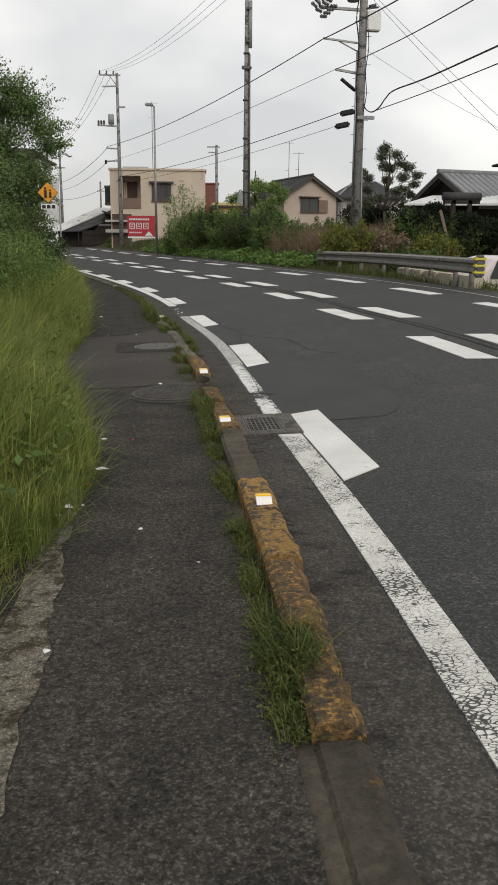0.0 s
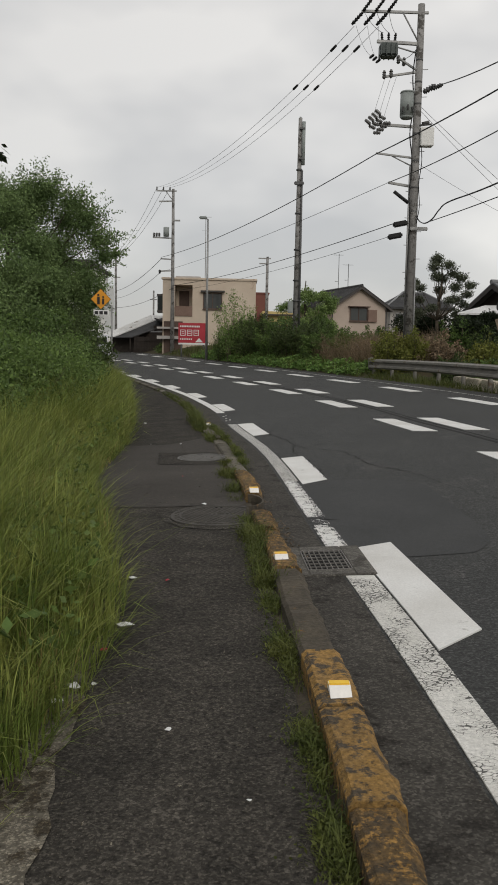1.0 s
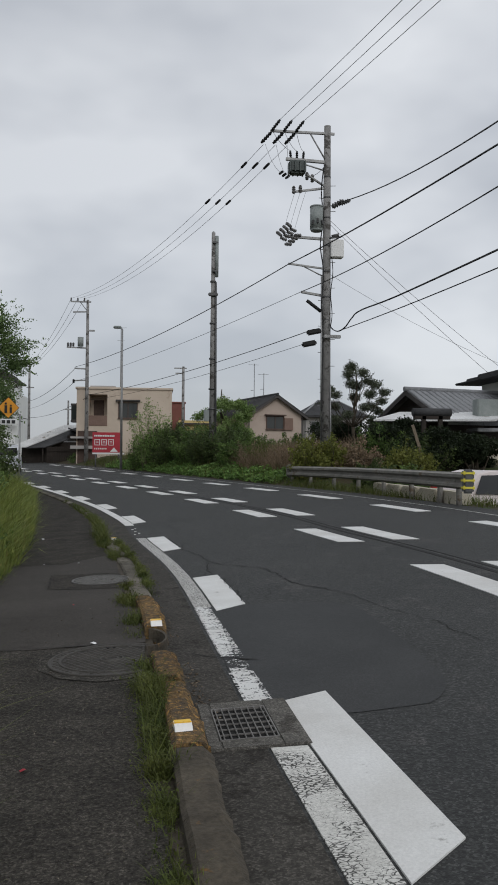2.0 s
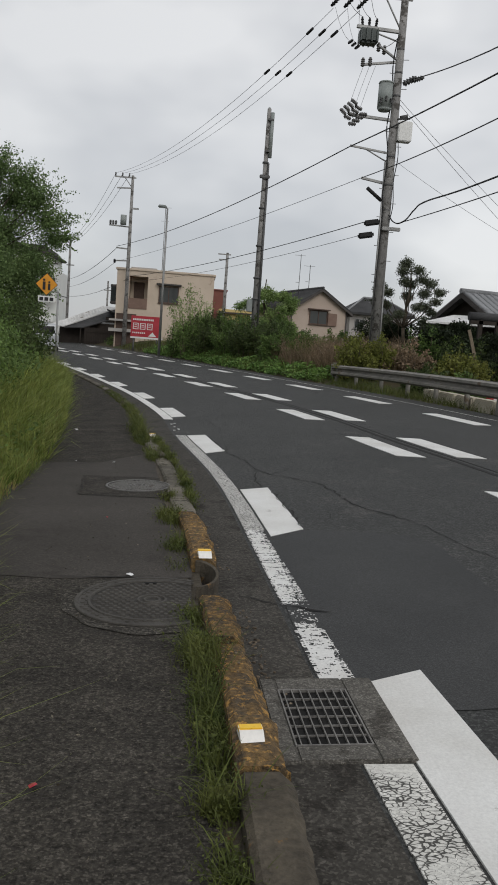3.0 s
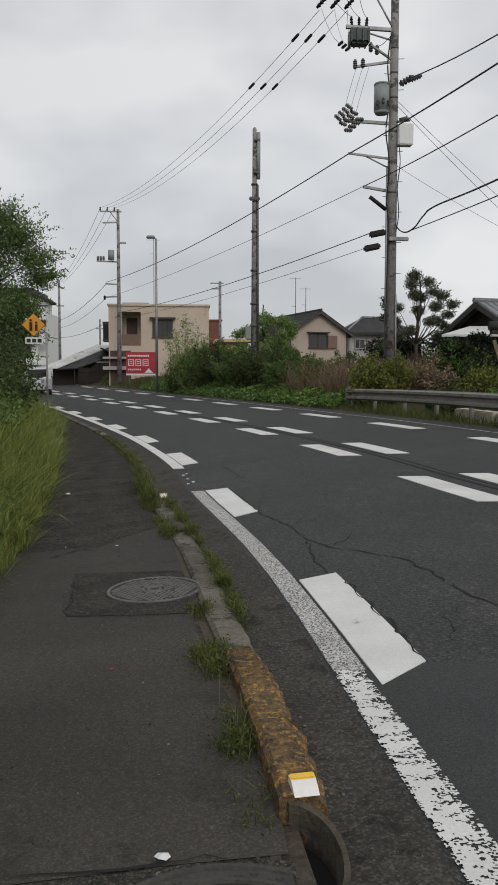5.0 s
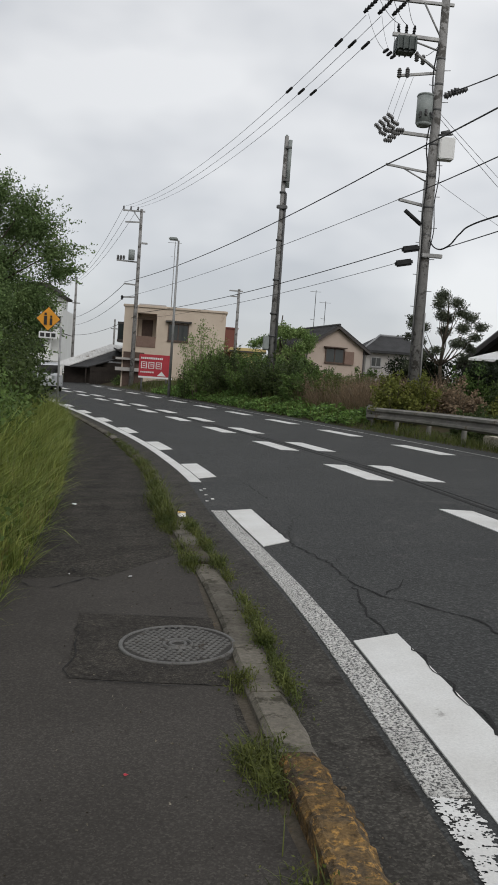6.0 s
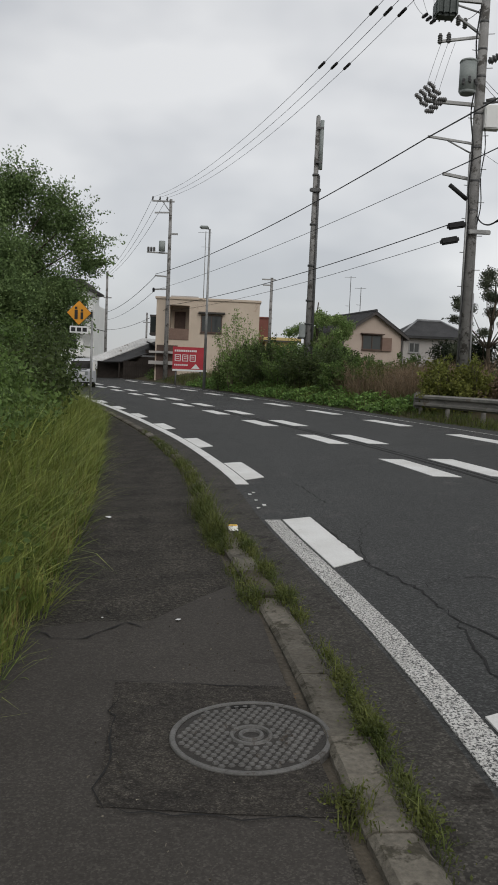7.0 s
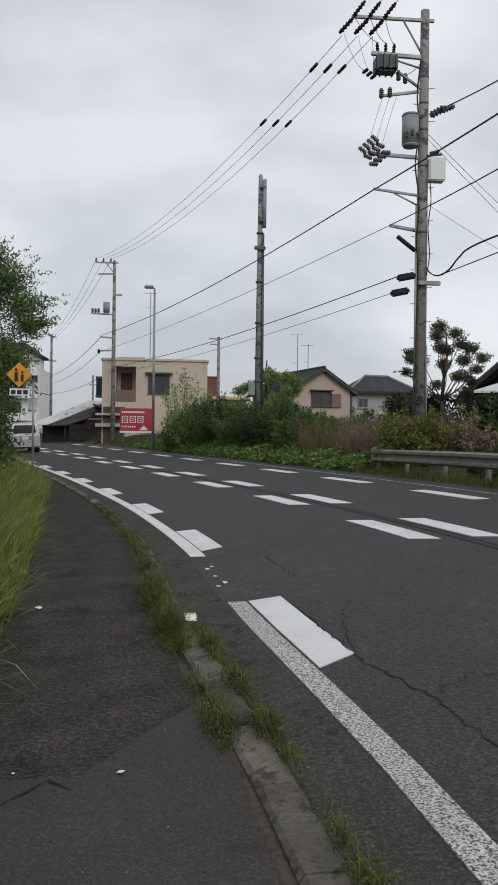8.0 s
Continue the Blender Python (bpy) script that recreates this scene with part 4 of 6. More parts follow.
part("transformer", rods(((-5.15, 66.8, 9.5), (-5.15, 66.8, 10.2), 0.22), n=14), BOXGREY, p3)
arm(p3, (-6.2, 67, 9.45), (-4.6, 67, 9.4), 0.05)
for x in (-6.1, -5.9, -5.7):
    insulator(p3, (x, 66.95, 9.5), 0.11, 0.3)
arm(p3, (-5.6, 67, 7.85), (-4.65, 67, 7.8), 0.05)
arm(p3, (-5.6, 67, 6.9), (-4.65, 67, 6.95), 0.05)
insulator(p3, (-5.65, 66.9, 6.7), 0.11, 0.3, material=RUBBER)

X4, Y4 = -13.1, 95.0
p4 = thing("utility_pole", X4, Y4, -0.6, "slender far utility pole beside the road", "utility pole", POLES)
pole_body(p4, X4, Y4, -0.8, 12.0, 0.17, 0.11)
arm(p4, (X4 - 0.3, Y4, 8.5), (X4 + 0.5, Y4, 8.5), 0.06)
part("lamp_arm", rods(((X4, Y4, 5.0), (X4 - 0.9, Y4 - 0.3, 5.2), 0.04), n=8), DARKSTEEL, p4)
p5 = thing("utility_pole", 3.0, 76.0, bank_z(3.0, 76.0) - 0.05, "far utility pole behind the houses", "utility pole", POLES)
pole_body(p5, 3.0, 76.0, 0.0, 9.1, 0.15, 0.11)
arm(p5, (2.2, 76, 8.95), (3.3, 76, 8.95), 0.05)
arm(p5, (2.3, 76, 8.5), (3.1, 76, 8.5), 0.05)
p6 = thing("utility_pole", -9.0, 96.0, -0.4, "thin far pole above the roofs", "utility pole", POLES)
pole_body(p6, -9.0, 96.0, -0.5, 7.7, 0.12, 0.09)
arm(p6, (-9.4, 96, 6.2), (-8.6, 96, 6.2), 0.05)

street_lamp = thing("street_lamp", -1.5, 54.0, bank_z(-1.5, 54) - 0.05, "slim grey street lamp with a small flat head", "street lamp")
part("post", rods(((-1.5, 54, bank_z(-1.5, 54) - 0.2), (-1.5, 54, 9.0), 0.085, 0.05), n=12), STEEL, street_lamp)
part("lamp_arm", rods(((-1.5, 54, 8.98), (-1.75, 54, 9.08), 0.035), n=8), STEEL, street_lamp)
bm = boxes((-2.05, -1.55, 53.85, 54.15, 9.0, 9.16), bevel=0.05)
part("lamp_head", bm, BOXGREY, street_lamp)


def wire(a, b, sag, r, label="black overhead cable between the poles", n=26):
    a, b, r = Vector(a), Vector(b), 0.8 * r
    base = a
    t = thing("overhead_wire", *base, label, "wire", "overhead wires")
    pts = [a.lerp(b, k / n) - Vector((0, 0, 4 * sag * (k / n) * (1 - k / n))) for k in range(n + 1)]
    bm = bmesh.new()
    rings = []
    for i, p in enumerate(pts):
        d = (pts[min(i + 1, n)] - pts[max(i - 1, 0)]).to_track_quat("Z", "Y")
        rings.append([bm.verts.new(p + d @ Vector((r * math.cos(q), r * math.sin(q), 0))) for q in (0.5, 2.07, 3.64, 5.21)])
    for u, v in zip(rings, rings[1:]):
        for k in range(4):
            bm.faces.new((u[k], u[(k + 1) % 4], v[(k + 1) % 4], v[k]))
    part("cable", bm, RUBBER, t)
    return t, pts


def wire_path(knots, r, label, n=10):
    """A cable through knots, smoothly bent."""
    k = [Vector(p) for p in knots]
    k = [2 * k[0] - k[1]] + k + [2 * k[-1] - k[-2]]
    pts = []
    for a, b, c, d in zip(k, k[1:], k[2:], k[3:]):
        for i in range(n):
            q = i / n
            pts.append(0.5 * (2 * b + (c - a) * q + (2 * a - 5 * b + 4 * c - d) * q * q + (3 * b - a - 3 * c + d) * q ** 3))
    pts.append(k[-2])
    t = thing("overhead_wire", *pts[0], label, "wire", "overhead wires")
    bm = bmesh.new()
    rings = []
    for i, p in enumerate(pts):
        d = (pts[min(i + 1, len(pts) - 1)] - pts[max(i - 1, 0)]).to_track_quat("Z", "Y")
        rings.append([bm.verts.new(p + d @ Vector((r * math.cos(q), r * math.sin(q), 0))) for q in (0.5, 2.07, 3.64, 5.21)])
    for u, v in zip(rings, rings[1:]):
        for i in range(4):
            bm.faces.new((u[i], u[(i + 1) % 4], v[(i + 1) % 4], v[i]))
    part("cable", bm, RUBBER, t)


HV = "thin high overhead wire with dark sleeves"
for k, (x, xe) in enumerate(((4.5, -5.9), (4.95, -5.4), (5.4, -4.9))):
    t, pts = wire((x, 33.9, 13.1), (xe, 67, 13.2), 1.0, 0.011, HV)
    for q in (1, 4):
        part("sleeve", rods((pts[q].lerp(pts[q + 1], 0.2), pts[q].lerp(pts[q + 1], 0.55), 0.05), n=8), RUBBER, t)
    wire((xe, 67, 13.2), (X4 + 0.2 * k, Y4, 11.1 - 0.1 * k), 0.6, 0.015, HV)
wire((5.4, 33.4, 8.46), (-5.55, 67, 7.95), 0.45, 0.026)
wire((5.9, 33.4, 7.45), (-5.55, 67, 6.85), 0.25, 0.014)
wire((6.2, 33.3, 5.98), (X3, 66.8, 5.8), 0.3, 0.024)
wire((6.05, 33.3, 5.5), (X3, 66.8, 5.4), 0.3, 0.014)
wire((5.4, 33.4, 8.46), (8.5, -4, 6.2), 0.44, 0.024)
wire((7.3, 33.3, 10.83), (8.5, -4, 8.6), 1.65, 0.022)
wire((5.9, 33.4, 7.45), (8.5, -4, 6.9), 0.76, 0.018)
wire((7.3, 33.3, 6.0), (8.5, -4, 5.0), 0.3, 0.018)
wire_path([(6.95, 33.3, 6.25), (7.06, 33.1, 6.02), (7.2, 32.8, 5.92), (7.36, 32.4, 6.02), (7.5, 32.0, 6.28), (7.6, 31.0, 6.4), (7.75, 26.0, 6.1), (8.1, 12.0, 5.55), (8.5, -4, 5.2)], 0.024, "black overhead cable drooping in a loop at the pole")
wire_path([(6.7, 33.3, 12.1), (6.62, 33.28, 11.2), (6.7, 33.3, 10.2), (6.6, 33.3, 9.2), (6.72, 33.3, 8.2), (6.66, 33.28, 7.0), (6.72, 33.3, 6.0), (6.68, 33.3, 3.0), (6.7, 33.3, 1.2)], 0.022, "dark cable running down the utility pole")
wire_path([(7.02, 33.3, 8.9), (7.08, 33.3, 8.2), (7.0, 33.28, 7.4), (7.06, 33.3, 6.6), (6.98, 33.3, 6.0)], 0.016, "thin cable hanging from the equipment box")
for k in range(3):
    wire((5.0 + 0.45 * k, 33.3, 13.8), (10.1 + 0.45 * k, -4, 9.9), 0.17, 0.011, HV)
wire((7.0, 33.5, 10.2), (14.9, 35.5, 4.8), 0.15, 0.009, "thin service wire to the houses")
wire((7.0, 33.5, 10.05), (15.2, 35.2, 3.75), 0.15, 0.009, "thin service wire to the houses")
wire((7.0, 33.6, 8.2), (15.0, 35.3, 4.95), 0.2, 0.007, "thin service wire to the houses")
wire((-5.55, 67, 7.83), (X4, Y4, 7.0), 0.4, 0.025)
wire((-5.55, 67, 6.85), (X4, Y4, 6.2), 0.4, 0.02)
wire((X3, 66.8, 5.6), (X4, Y4, 5.2), 0.4, 0.025)
for k in range(3):
    wire((5.2 + 0.2 * k, 33.45, 9.6), (5.65 + 0.2 * k, 33.45, 11.2), -0.05, 0.008, "thin jumper wire on the pole", 6)

for k in range(3):
    wire((4.8 + 0.45 * k, 33.5, 13.45), (5.52 + 0.22 * k, 33.5, 12.75), 0.12, 0.01, "thin jumper wire on the pole", 8)
    wire((4.55 + 0.42 * k, 33.8, 13.1), (5.2 + 0.12 * k, 33.5, 11.9), 0.25, 0.008, "thin jumper wire on the pole", 8)
wire((6.0, 33.4, 11.85), (6.85, 33.4, 12.35), 0.22, 0.012, "dark cable looping from the switch", 10)

# ---- warning sign ----
sx, sy = -5.02, 38.0
# (stands on the verge of the walkway)
warning_sign = thing("warning_sign", sx, sy, bank_z(sx, sy), "orange diamond warning sign on a thin grey post by the walkway", "road sign")
part("post", rods(((sx, sy, bank_z(sx, sy) - 0.1), (sx, sy, 2.95), 0.038), n=10), STEEL, warning_sign)
m_ = pose(-5.48, sy - 0.06, 3.2, 0, 45, 0)
board = part("diamond_board", boxes((-0.3, 0.3, 0, 0.02, -0.3, 0.3), bevel=0.008, m=m_), SIGNORANGE, warning_sign, "orange diamond board")
part("board_edge", boxes((-0.312, 0.312, 0.01, 0.025, -0.312, 0.312), bevel=0.006, m=m_), SIGNBLACK, warning_sign)
part("symbol", boxes((-5.63, -5.52, sy - 0.085, sy - 0.075, 2.98, 3.3), (-5.42, -5.33, sy - 0.085, sy - 0.075, 2.98, 3.22), (-5.62, -5.54, sy - 0.085, sy - 0.075, 3.33, 3.41), (-5.41, -5.34, sy - 0.085, sy - 0.075, 3.25, 3.32)), SIGNBLACK, warning_sign, "plain dark shapes")
part("bracket", rods(((-5.5, sy - 0.03, 3.0), (sx, sy, 2.9), 0.02), ((-5.7, sy - 0.03, 2.85), (-5.7, sy - 0.03, 2.65), 0.012), ((-5.25, sy - 0.03, 2.85), (-5.25, sy - 0.03, 2.65), 0.012), n=6), STEEL, warning_sign)
plate = part("lower_plate", boxes((-5.79, -5.13, sy - 0.07, sy - 0.05, 2.5, 2.74), bevel=0.006), SIGNWHITE, warning_sign, "white plate with dark bars")
for k in range(3):
    part("bar", boxes((-5.74 + 0.2 * k, -5.59 + 0.2 * k, sy - 0.08, sy - 0.072, 2.55, 2.69)), SIGNBLACK, plate)

# ---- guard rail ----
RAIL = [(5.36, 32.6), (5.75, 31.1), (6.15, 29.2), (6.45, 27.2), (6.66, 25.2), (6.8, 23.2), (6.9, 21.4), (6.97, 19.6)]
guard_rail = thing("guard_rail", 6.5, 26, gz(6.5), "weathered grey steel guard rail on short posts", "guard rail")
bm = bmesh.new()
prof = [(0.01, 0.37), (0.0, 0.385), (-0.085, 0.42), (-0.085, 0.475), (0.0, 0.525), (0.0, 0.575), (-0.085, 0.625), (-0.085, 0.685), (0, 0.715), (0.01, 0.73)]
fine = []
for (a, b), (c, d) in zip(RAIL, RAIL[1:]):
    for k in range(4):
        fine.append((a + (c - a) * k / 4, b + (d - b) * k / 4))
fine.append(RAIL[-1])
rows = []
for x, y in fine:
    rows.append([bm.verts.new((x + dx, y, gz(x) + z)) for dx, z in prof] + [bm.verts.new((x + dx + 0.012, y, gz(x) + z)) for dx, z in prof[::-1]])
for a, c in zip(rows, rows[1:]):
    k = len(a)
    for i in range(k):
        bm.faces.new((a[i], a[(i + 1) % k], c[(i + 1) % k], c[i]))
bm.faces.new(rows[0])
bm.faces.new(rows[-1][::-1])
part("beam", bm, RAILSTEEL, guard_rail)
for x, y in RAIL[:-1] + [(6.93, 20.3)]:
    part("post", rods(((x + 0.12, y, gz(x) - 0.3), (x + 0.12, y, gz(x) + 0.72), 0.065), n=12), RAILSTEEL, guard_rail)
    part("spacer", boxes((x + 0.0, x + 0.12, y - 0.06, y + 0.06, gz(x) + 0.42, gz(x) + 0.68)), RAILSTEEL, guard_rail)
part("end_piece", boxes((5.28, 5.5, 32.55, 32.75, gz(5.4) + 0.32, gz(5.4) + 0.8), bevel=0.05), RAILSTEEL, guard_rail, "rounded end piece")
ex, ey = RAIL[-1]
em = part("end_marker", boxes((ex - 0.14, ex + 0.1, ey - 0.12, ey + 0.02, gz(ex) + 0.3, gz(ex) + 0.8), bevel=0.04), DARKSTEEL, guard_rail, "dark end marker with yellow bands")
for z in (0.38, 0.53, 0.68):
    part("yellow_band", boxes((ex - 0.15, ex + 0.11, ey - 0.13, ey + 0.03, gz(ex) + z, gz(ex) + z + 0.08), bevel=0.02), BANDYELLOW, em, "yellow band")
low_wall = thing("low_wall", 7.3, 23, gz(7.3), "low cream concrete blocks behind the guard rail", "low wall")
for k in range(5):
    part("block", boxes((7.1 - 0.05 * k, 7.45 - 0.05 * k, 20.6 + 1.25 * k, 21.8 + 1.25 * k, gz(7.2) - 0.5, gz(7.2) + 0.27), bevel=0.03), CREAMSTONE, low_wall)

# ---- houses ----


def window(root, x0, x1, y, z0, z1, m=None, panes=2, frame_mat=None, name="window"):
    fm = frame_mat or BROWNFRAME
    t = 0.07
    w = part(name, boxes((x0, x1, y - 0.06, y + 0.05, z0, z0 + t), (x0, x1, y - 0.06, y + 0.05, z1 - t, z1), (x0, x0 + t, y - 0.06, y + 0.05, z0 + t, z1 - t), (x1 - t, x1, y - 0.06, y + 0.05, z0 + t, z1 - t), m=m), fm, root)
    step = (x1 - x0 - 2 * t) / panes
    for k in range(panes):
        a = x0 + t + k * step
        part("pane", boxes((a, a + step, y - 0.02 - 0.01 * (k % 2), y - 0.008 - 0.01 * (k % 2), z0 + t, z1 - t), m=m), PANE, w)
        if k:
            part("mullion", boxes((a - 0.03, a + 0.03, y - 0.05, y + 0.03, z0 + t, z1 - t), m=m), fm, w)
    part("sill", boxes((x0 - 0.05, x1 + 0.05, y - 0.13, y + 0.02, z0 - 0.06, z0 - 0.003), m=m), fm, w)
    return w


# two-storey beige house with a recessed balcony
hb = thing("house", -1.8, 72, 0.2, "two-storey beige rendered house with flat roof and recessed balcony", "house")
bm = boxes((-5.5, -4.55, 68.0, 77, 0.2, 6.35), (-3.15, 1.85, 68.0, 77, 0.2, 6.35), (-4.55, -3.15, 68.0, 77, 0.2, 3.5), (-4.55, -3.15, 68.0, 77, 5.95, 6.35), (-4.55, -3.15, 69.7, 77, 3.5, 5.95))
part("wall", bm, BEIGE, hb)
part("roof", boxes((-5.6, 1.95, 67.9, 77.1, 6.35, 6.52), bevel=0.03), BEIGE, hb, "flat roof with a low rim")
part("roof_upper", boxes((-4.6, -2.6, 69.5, 76, 6.52, 6.75), bevel=0.02), GREYWALL, hb)
window(hb, -2.3, -0.8, 68.0, 4.1, 5.35)
part("window_hood", boxes((-2.5, -0.6, 67.65, 68.0, 5.42, 5.55), bevel=0.02), ROOFEDGE, hb)
part("balcony_rail", boxes((-4.55, -3.15, 67.96, 68.06, 3.5, 4.3), bevel=0.01), SHUTTER, hb)
part("balcony_door", boxes((-4.3, -3.5, 69.62, 69.695, 3.55, 5.6)), BROWNFRAME, hb)
bay = part("bay_window", boxes((-6.0, -5.5, 68.6, 70.2, 3.8, 3.95), (-6.0, -5.5, 68.6, 70.2, 5.1, 5.25), (-5.97, -5.5, 68.63, 68.72, 3.95, 5.1), (-5.97, -5.9, 68.72, 70.17, 3.95, 4.05), bevel=0.0), ROOFEDGE, hb)
part("pane", boxes((-5.93, -5.55, 68.6, 68.62, 4.0, 5.1)), PANE, bay)
part("shop_front", boxes((-5.4, -3.9, 67.93, 67.99, 0.6, 3.1)), BROWNFRAME, hb, "dark ground floor front")
part("ledge", boxes((-5.9, -3.9, 67.5, 68.0, 2.5, 2.65), (-5.9, -3.9, 67.5, 68.0, 1.7, 1.95)), GREYWALL, hb)

rs = thing("signboard", -2.8, 62, bank_z(-2.8, 62), "faded red advertising board with pale lettering shapes on posts", "signboard")
for q in (-3.6, -2.0):
    part("post", rods(((q, 62.1, 0.0), (q, 62.1, 1.5), 0.05), n=8), DARKSTEEL, rs)
rb = part("board", boxes((-3.82, -1.78, 62.0, 62.08, 1.42, 2.85), bevel=0.01), REDSIGN, rs)
bars = [(-3.7 + 0.12 * k, -3.61 + 0.12 * k, 2.54, 2.66) for k in range(12)]
for u in (-3.68, -3.2, -2.72):
    bars += [(u, u + 0.38, 2.32, 2.36), (u, u + 0.05, 1.98, 2.32), (u + 0.33, u + 0.38, 1.98, 2.32), (u + 0.1, u + 0.28, 2.2, 2.24), (u + 0.1, u + 0.28, 2.08, 2.12), (u, u + 0.38, 1.93, 1.97)]
bars += [(-3.7 + 0.13 * k, -3.62 + 0.13 * k, 1.64, 1.74) for k in range(7)]
for x0, x1, z0, z1 in bars:
    part("bar", boxes((x0, x1, 61.98, 61.996, z0, z1)), SIGNWHITE, rb)
bm = bmesh.new()
prism(bm, [(-2.6, 61.98, 1.48), (-2.05, 61.98, 1.48), (-2.32, 61.98, 1.78)], (0, 0, 0), (0, 0.016, 0))
part("bar", bm, SIGNWHITE, rb)
part("lower_strip", boxes((-3.82, -1.6, 61.97, 62.05, 1.3, 1.415)), SIGNWHITE, rs, "white strip under the board")

# gabled bungalow
HM = Matrix.Translation((10.4, 70, 0)) @ pose(0, 0, 0, 0, 0, 14)


def gable_house(name, label, HM, w, length, z0, eave, apex, over, wall_mat, roof_mat):
    t = thing(name, HM.translation.x, HM.translation.y, z0, label, "house")
    bm = bmesh.new()
    prism(bm, [HM @ Vector(p) for p in ((-w, 0, z0), (w, 0, z0), (w, 0, eave), (0, 0, apex - 0.08), (-w, 0, eave))], (0, 0, 0), HM.to_3x3() @ Vector((0, length, 0)))
    part("wall", bm, wall_mat, t)
    k = (apex - eave) / w
    for s in (-1, 1):
        bm = bmesh.new()
        e = w + over
        prism(bm, [HM @ Vector(p) for p in ((0, -over * 0.8, apex - 0.06), (s * e, -over * 0.8, apex - k * e - 0.06), (s * e, -over * 0.8, apex - k * e + 0.1), (0, -over * 0.8, apex + 0.12))], (0, 0, 0), HM.to_3x3() @ Vector((0, length + 1.6 * over, 0)))
        roof = part("roof_slope", bm, roof_mat, t)
        bm = bmesh.new()
        prism(bm, [HM @ Vector(p) for p in ((0, -over * 0.8 - 0.04, apex - 0.16), (s * e, -over * 0.8 - 0.04, apex - k * e - 0.16), (s * e, -over * 0.8 - 0.04, apex - k * e + 0.04), (0, -over * 0.8 - 0.04, apex + 0.06))], (0, 0, 0), HM.to_3x3() @ Vector((0, 0.035, 0)))
        part("barge_board", bm, ROOFEDGE, t)
        nrow = int(length / 0.3)
        bm = bmesh.new()
        for q in range(0, nrow, 1):
            yy = -over * 0.7 + q * (length + 1.4 * over) / nrow
            a, b = HM @ Vector((s * 0.12, yy, apex + 0.1 - k * 0.12)), HM @ Vector((s * (e - 0.05), yy, apex - k * (e - 0.05) + 0.1))
            rod(bm, a, b, 0.06, n=6)
        part("roof_tiling", bm, roof_mat, roof)
    part("ridge", rods((HM @ Vector((0, -over, apex + 0.13)), HM @ Vector((0, length + over * 0.8, apex + 0.13)), 0.11), n=8), roof_mat, t)
    return t


hp = gable_house("house", "single-storey pinkish beige house with grey gable roof and shuttered window", HM, 2.3, 9, 0.3, 4.72, 6.2, 0.45, PINKBEIGE, TILE)
window(hp, -0.85, 0.7, -0.02, 3.45, 4.55, m=HM)
part("window_hood", boxes((-1.0, 0.8, -0.4, -0.02, 4.58, 4.66), m=HM), BROWNFRAME, hp)
part("shutter_box", boxes((0.72, 1.5, -0.16, -0.003, 3.4, 4.4), bevel=0.02, m=HM), SHUTTER, hp, "brown shutter box")
for dx in (2.36, -2.36):
    part("drain_pipe", rods((HM @ Vector((dx, -0.08, 0.5)), HM @ Vector((dx, -0.08, 4.6)), 0.05), n=8), ROOFEDGE, hp)
part("gutter", rods((HM @ Vector((2.82, -0.3, 4.36)), HM @ Vector((2.82, 9, 4.36)), 0.07), n=8), ROOFEDGE, hp)
for x, z, h in ((9.72, 6.2, 2.1), (8.9, 5.6, 3.5)):
    a = thing("roof_antenna", x, 72.5, z - 0.5, "thin metal roof antenna", "antenna")
    part("mast", rods(((x, 72.5, z - 0.7), (x, 72.5, z + h), 0.025), n=6), DARKSTEEL, a)
    part("crossbar", rods(((x - 0.5, 72.5, z + h - 0.1), (x + 0.4, 72.5, z + h - 0.1), 0.015), n=6), STEEL, a)
    part("crossbar", rods(((x - 0.3, 72.5, z + h * 0.35), (x, 72.5, z + h * 0.35), 0.02), n=6), STEEL, a)
a = thing("roof_antenna", -2.4, 74, 6.5, "tall thin lattice antenna on the flat roof", "antenna")
part("mast", rods(((-2.4, 74, 6.3), (-2.4, 74, 12.2), 0.03), n=6), STEEL, a)
part("crossbar", rods(((-3.0, 74, 12.1), (-1.9, 74, 12.1), 0.015), n=6), STEEL, a)
part("crossbar", rods(((-2.7, 74, 11.0), (-2.1, 74, 11.0), 0.012), n=6), STEEL, a)

# grey house with a hipped roof
hg = thing("house", 17, 82, 0.3, "grey rendered house with dark hipped tile roof", "house")
part("wall", boxes((14.4, 19.7, 78, 86, 0.3, 4.95)), GREYWALL, hg)
bm = bmesh.new()
e0 = [bm.verts.new(p) for p in ((13.9, 77.4, 4.85), (20.2, 77.4, 4.85), (20.2, 86.6, 4.85), (13.9, 86.6, 4.85))]
e1 = [bm.verts.new(p) for p in ((13.9, 77.4, 5.05), (20.2, 77.4, 5.05), (20.2, 86.6, 5.05), (13.9, 86.6, 5.05))]
r1, r2 = bm.verts.new((15.9, 80.0, 6.5)), bm.verts.new((18.0, 80.4, 6.5))
bm.faces.new(e0[::-1])
for k in range(4):
    bm.faces.new((e0[k], e0[(k + 1) % 4], e1[(k + 1) % 4], e1[k]))
for f_ in ((e1[0], e1[1], r2, r1), (e1[1], e1[2], r2), (e1[2], e1[3], r1, r2), (e1[3], e1[0], r1)):
    bm.faces.new(f_)
part("roof", bm, TILE, hg)
part("ridge_cap", rods(((15.9, 80, 6.52), (18, 80.4, 6.52), 0.12), ((13.95, 77.45, 5.07), (15.9, 80, 6.52), 0.09), ((20.15, 77.45, 5.07), (18, 80.4, 6.52), 0.09), n=6), LIGHTTILE, hg)
window(hg, 14.85, 15.75, 77.99, 3.65, 4.5, panes=2, frame_mat=STEEL)
window(hg, 17.6, 18.6, 77.99, 3.5, 4.5, panes=2, frame_mat=STEEL)

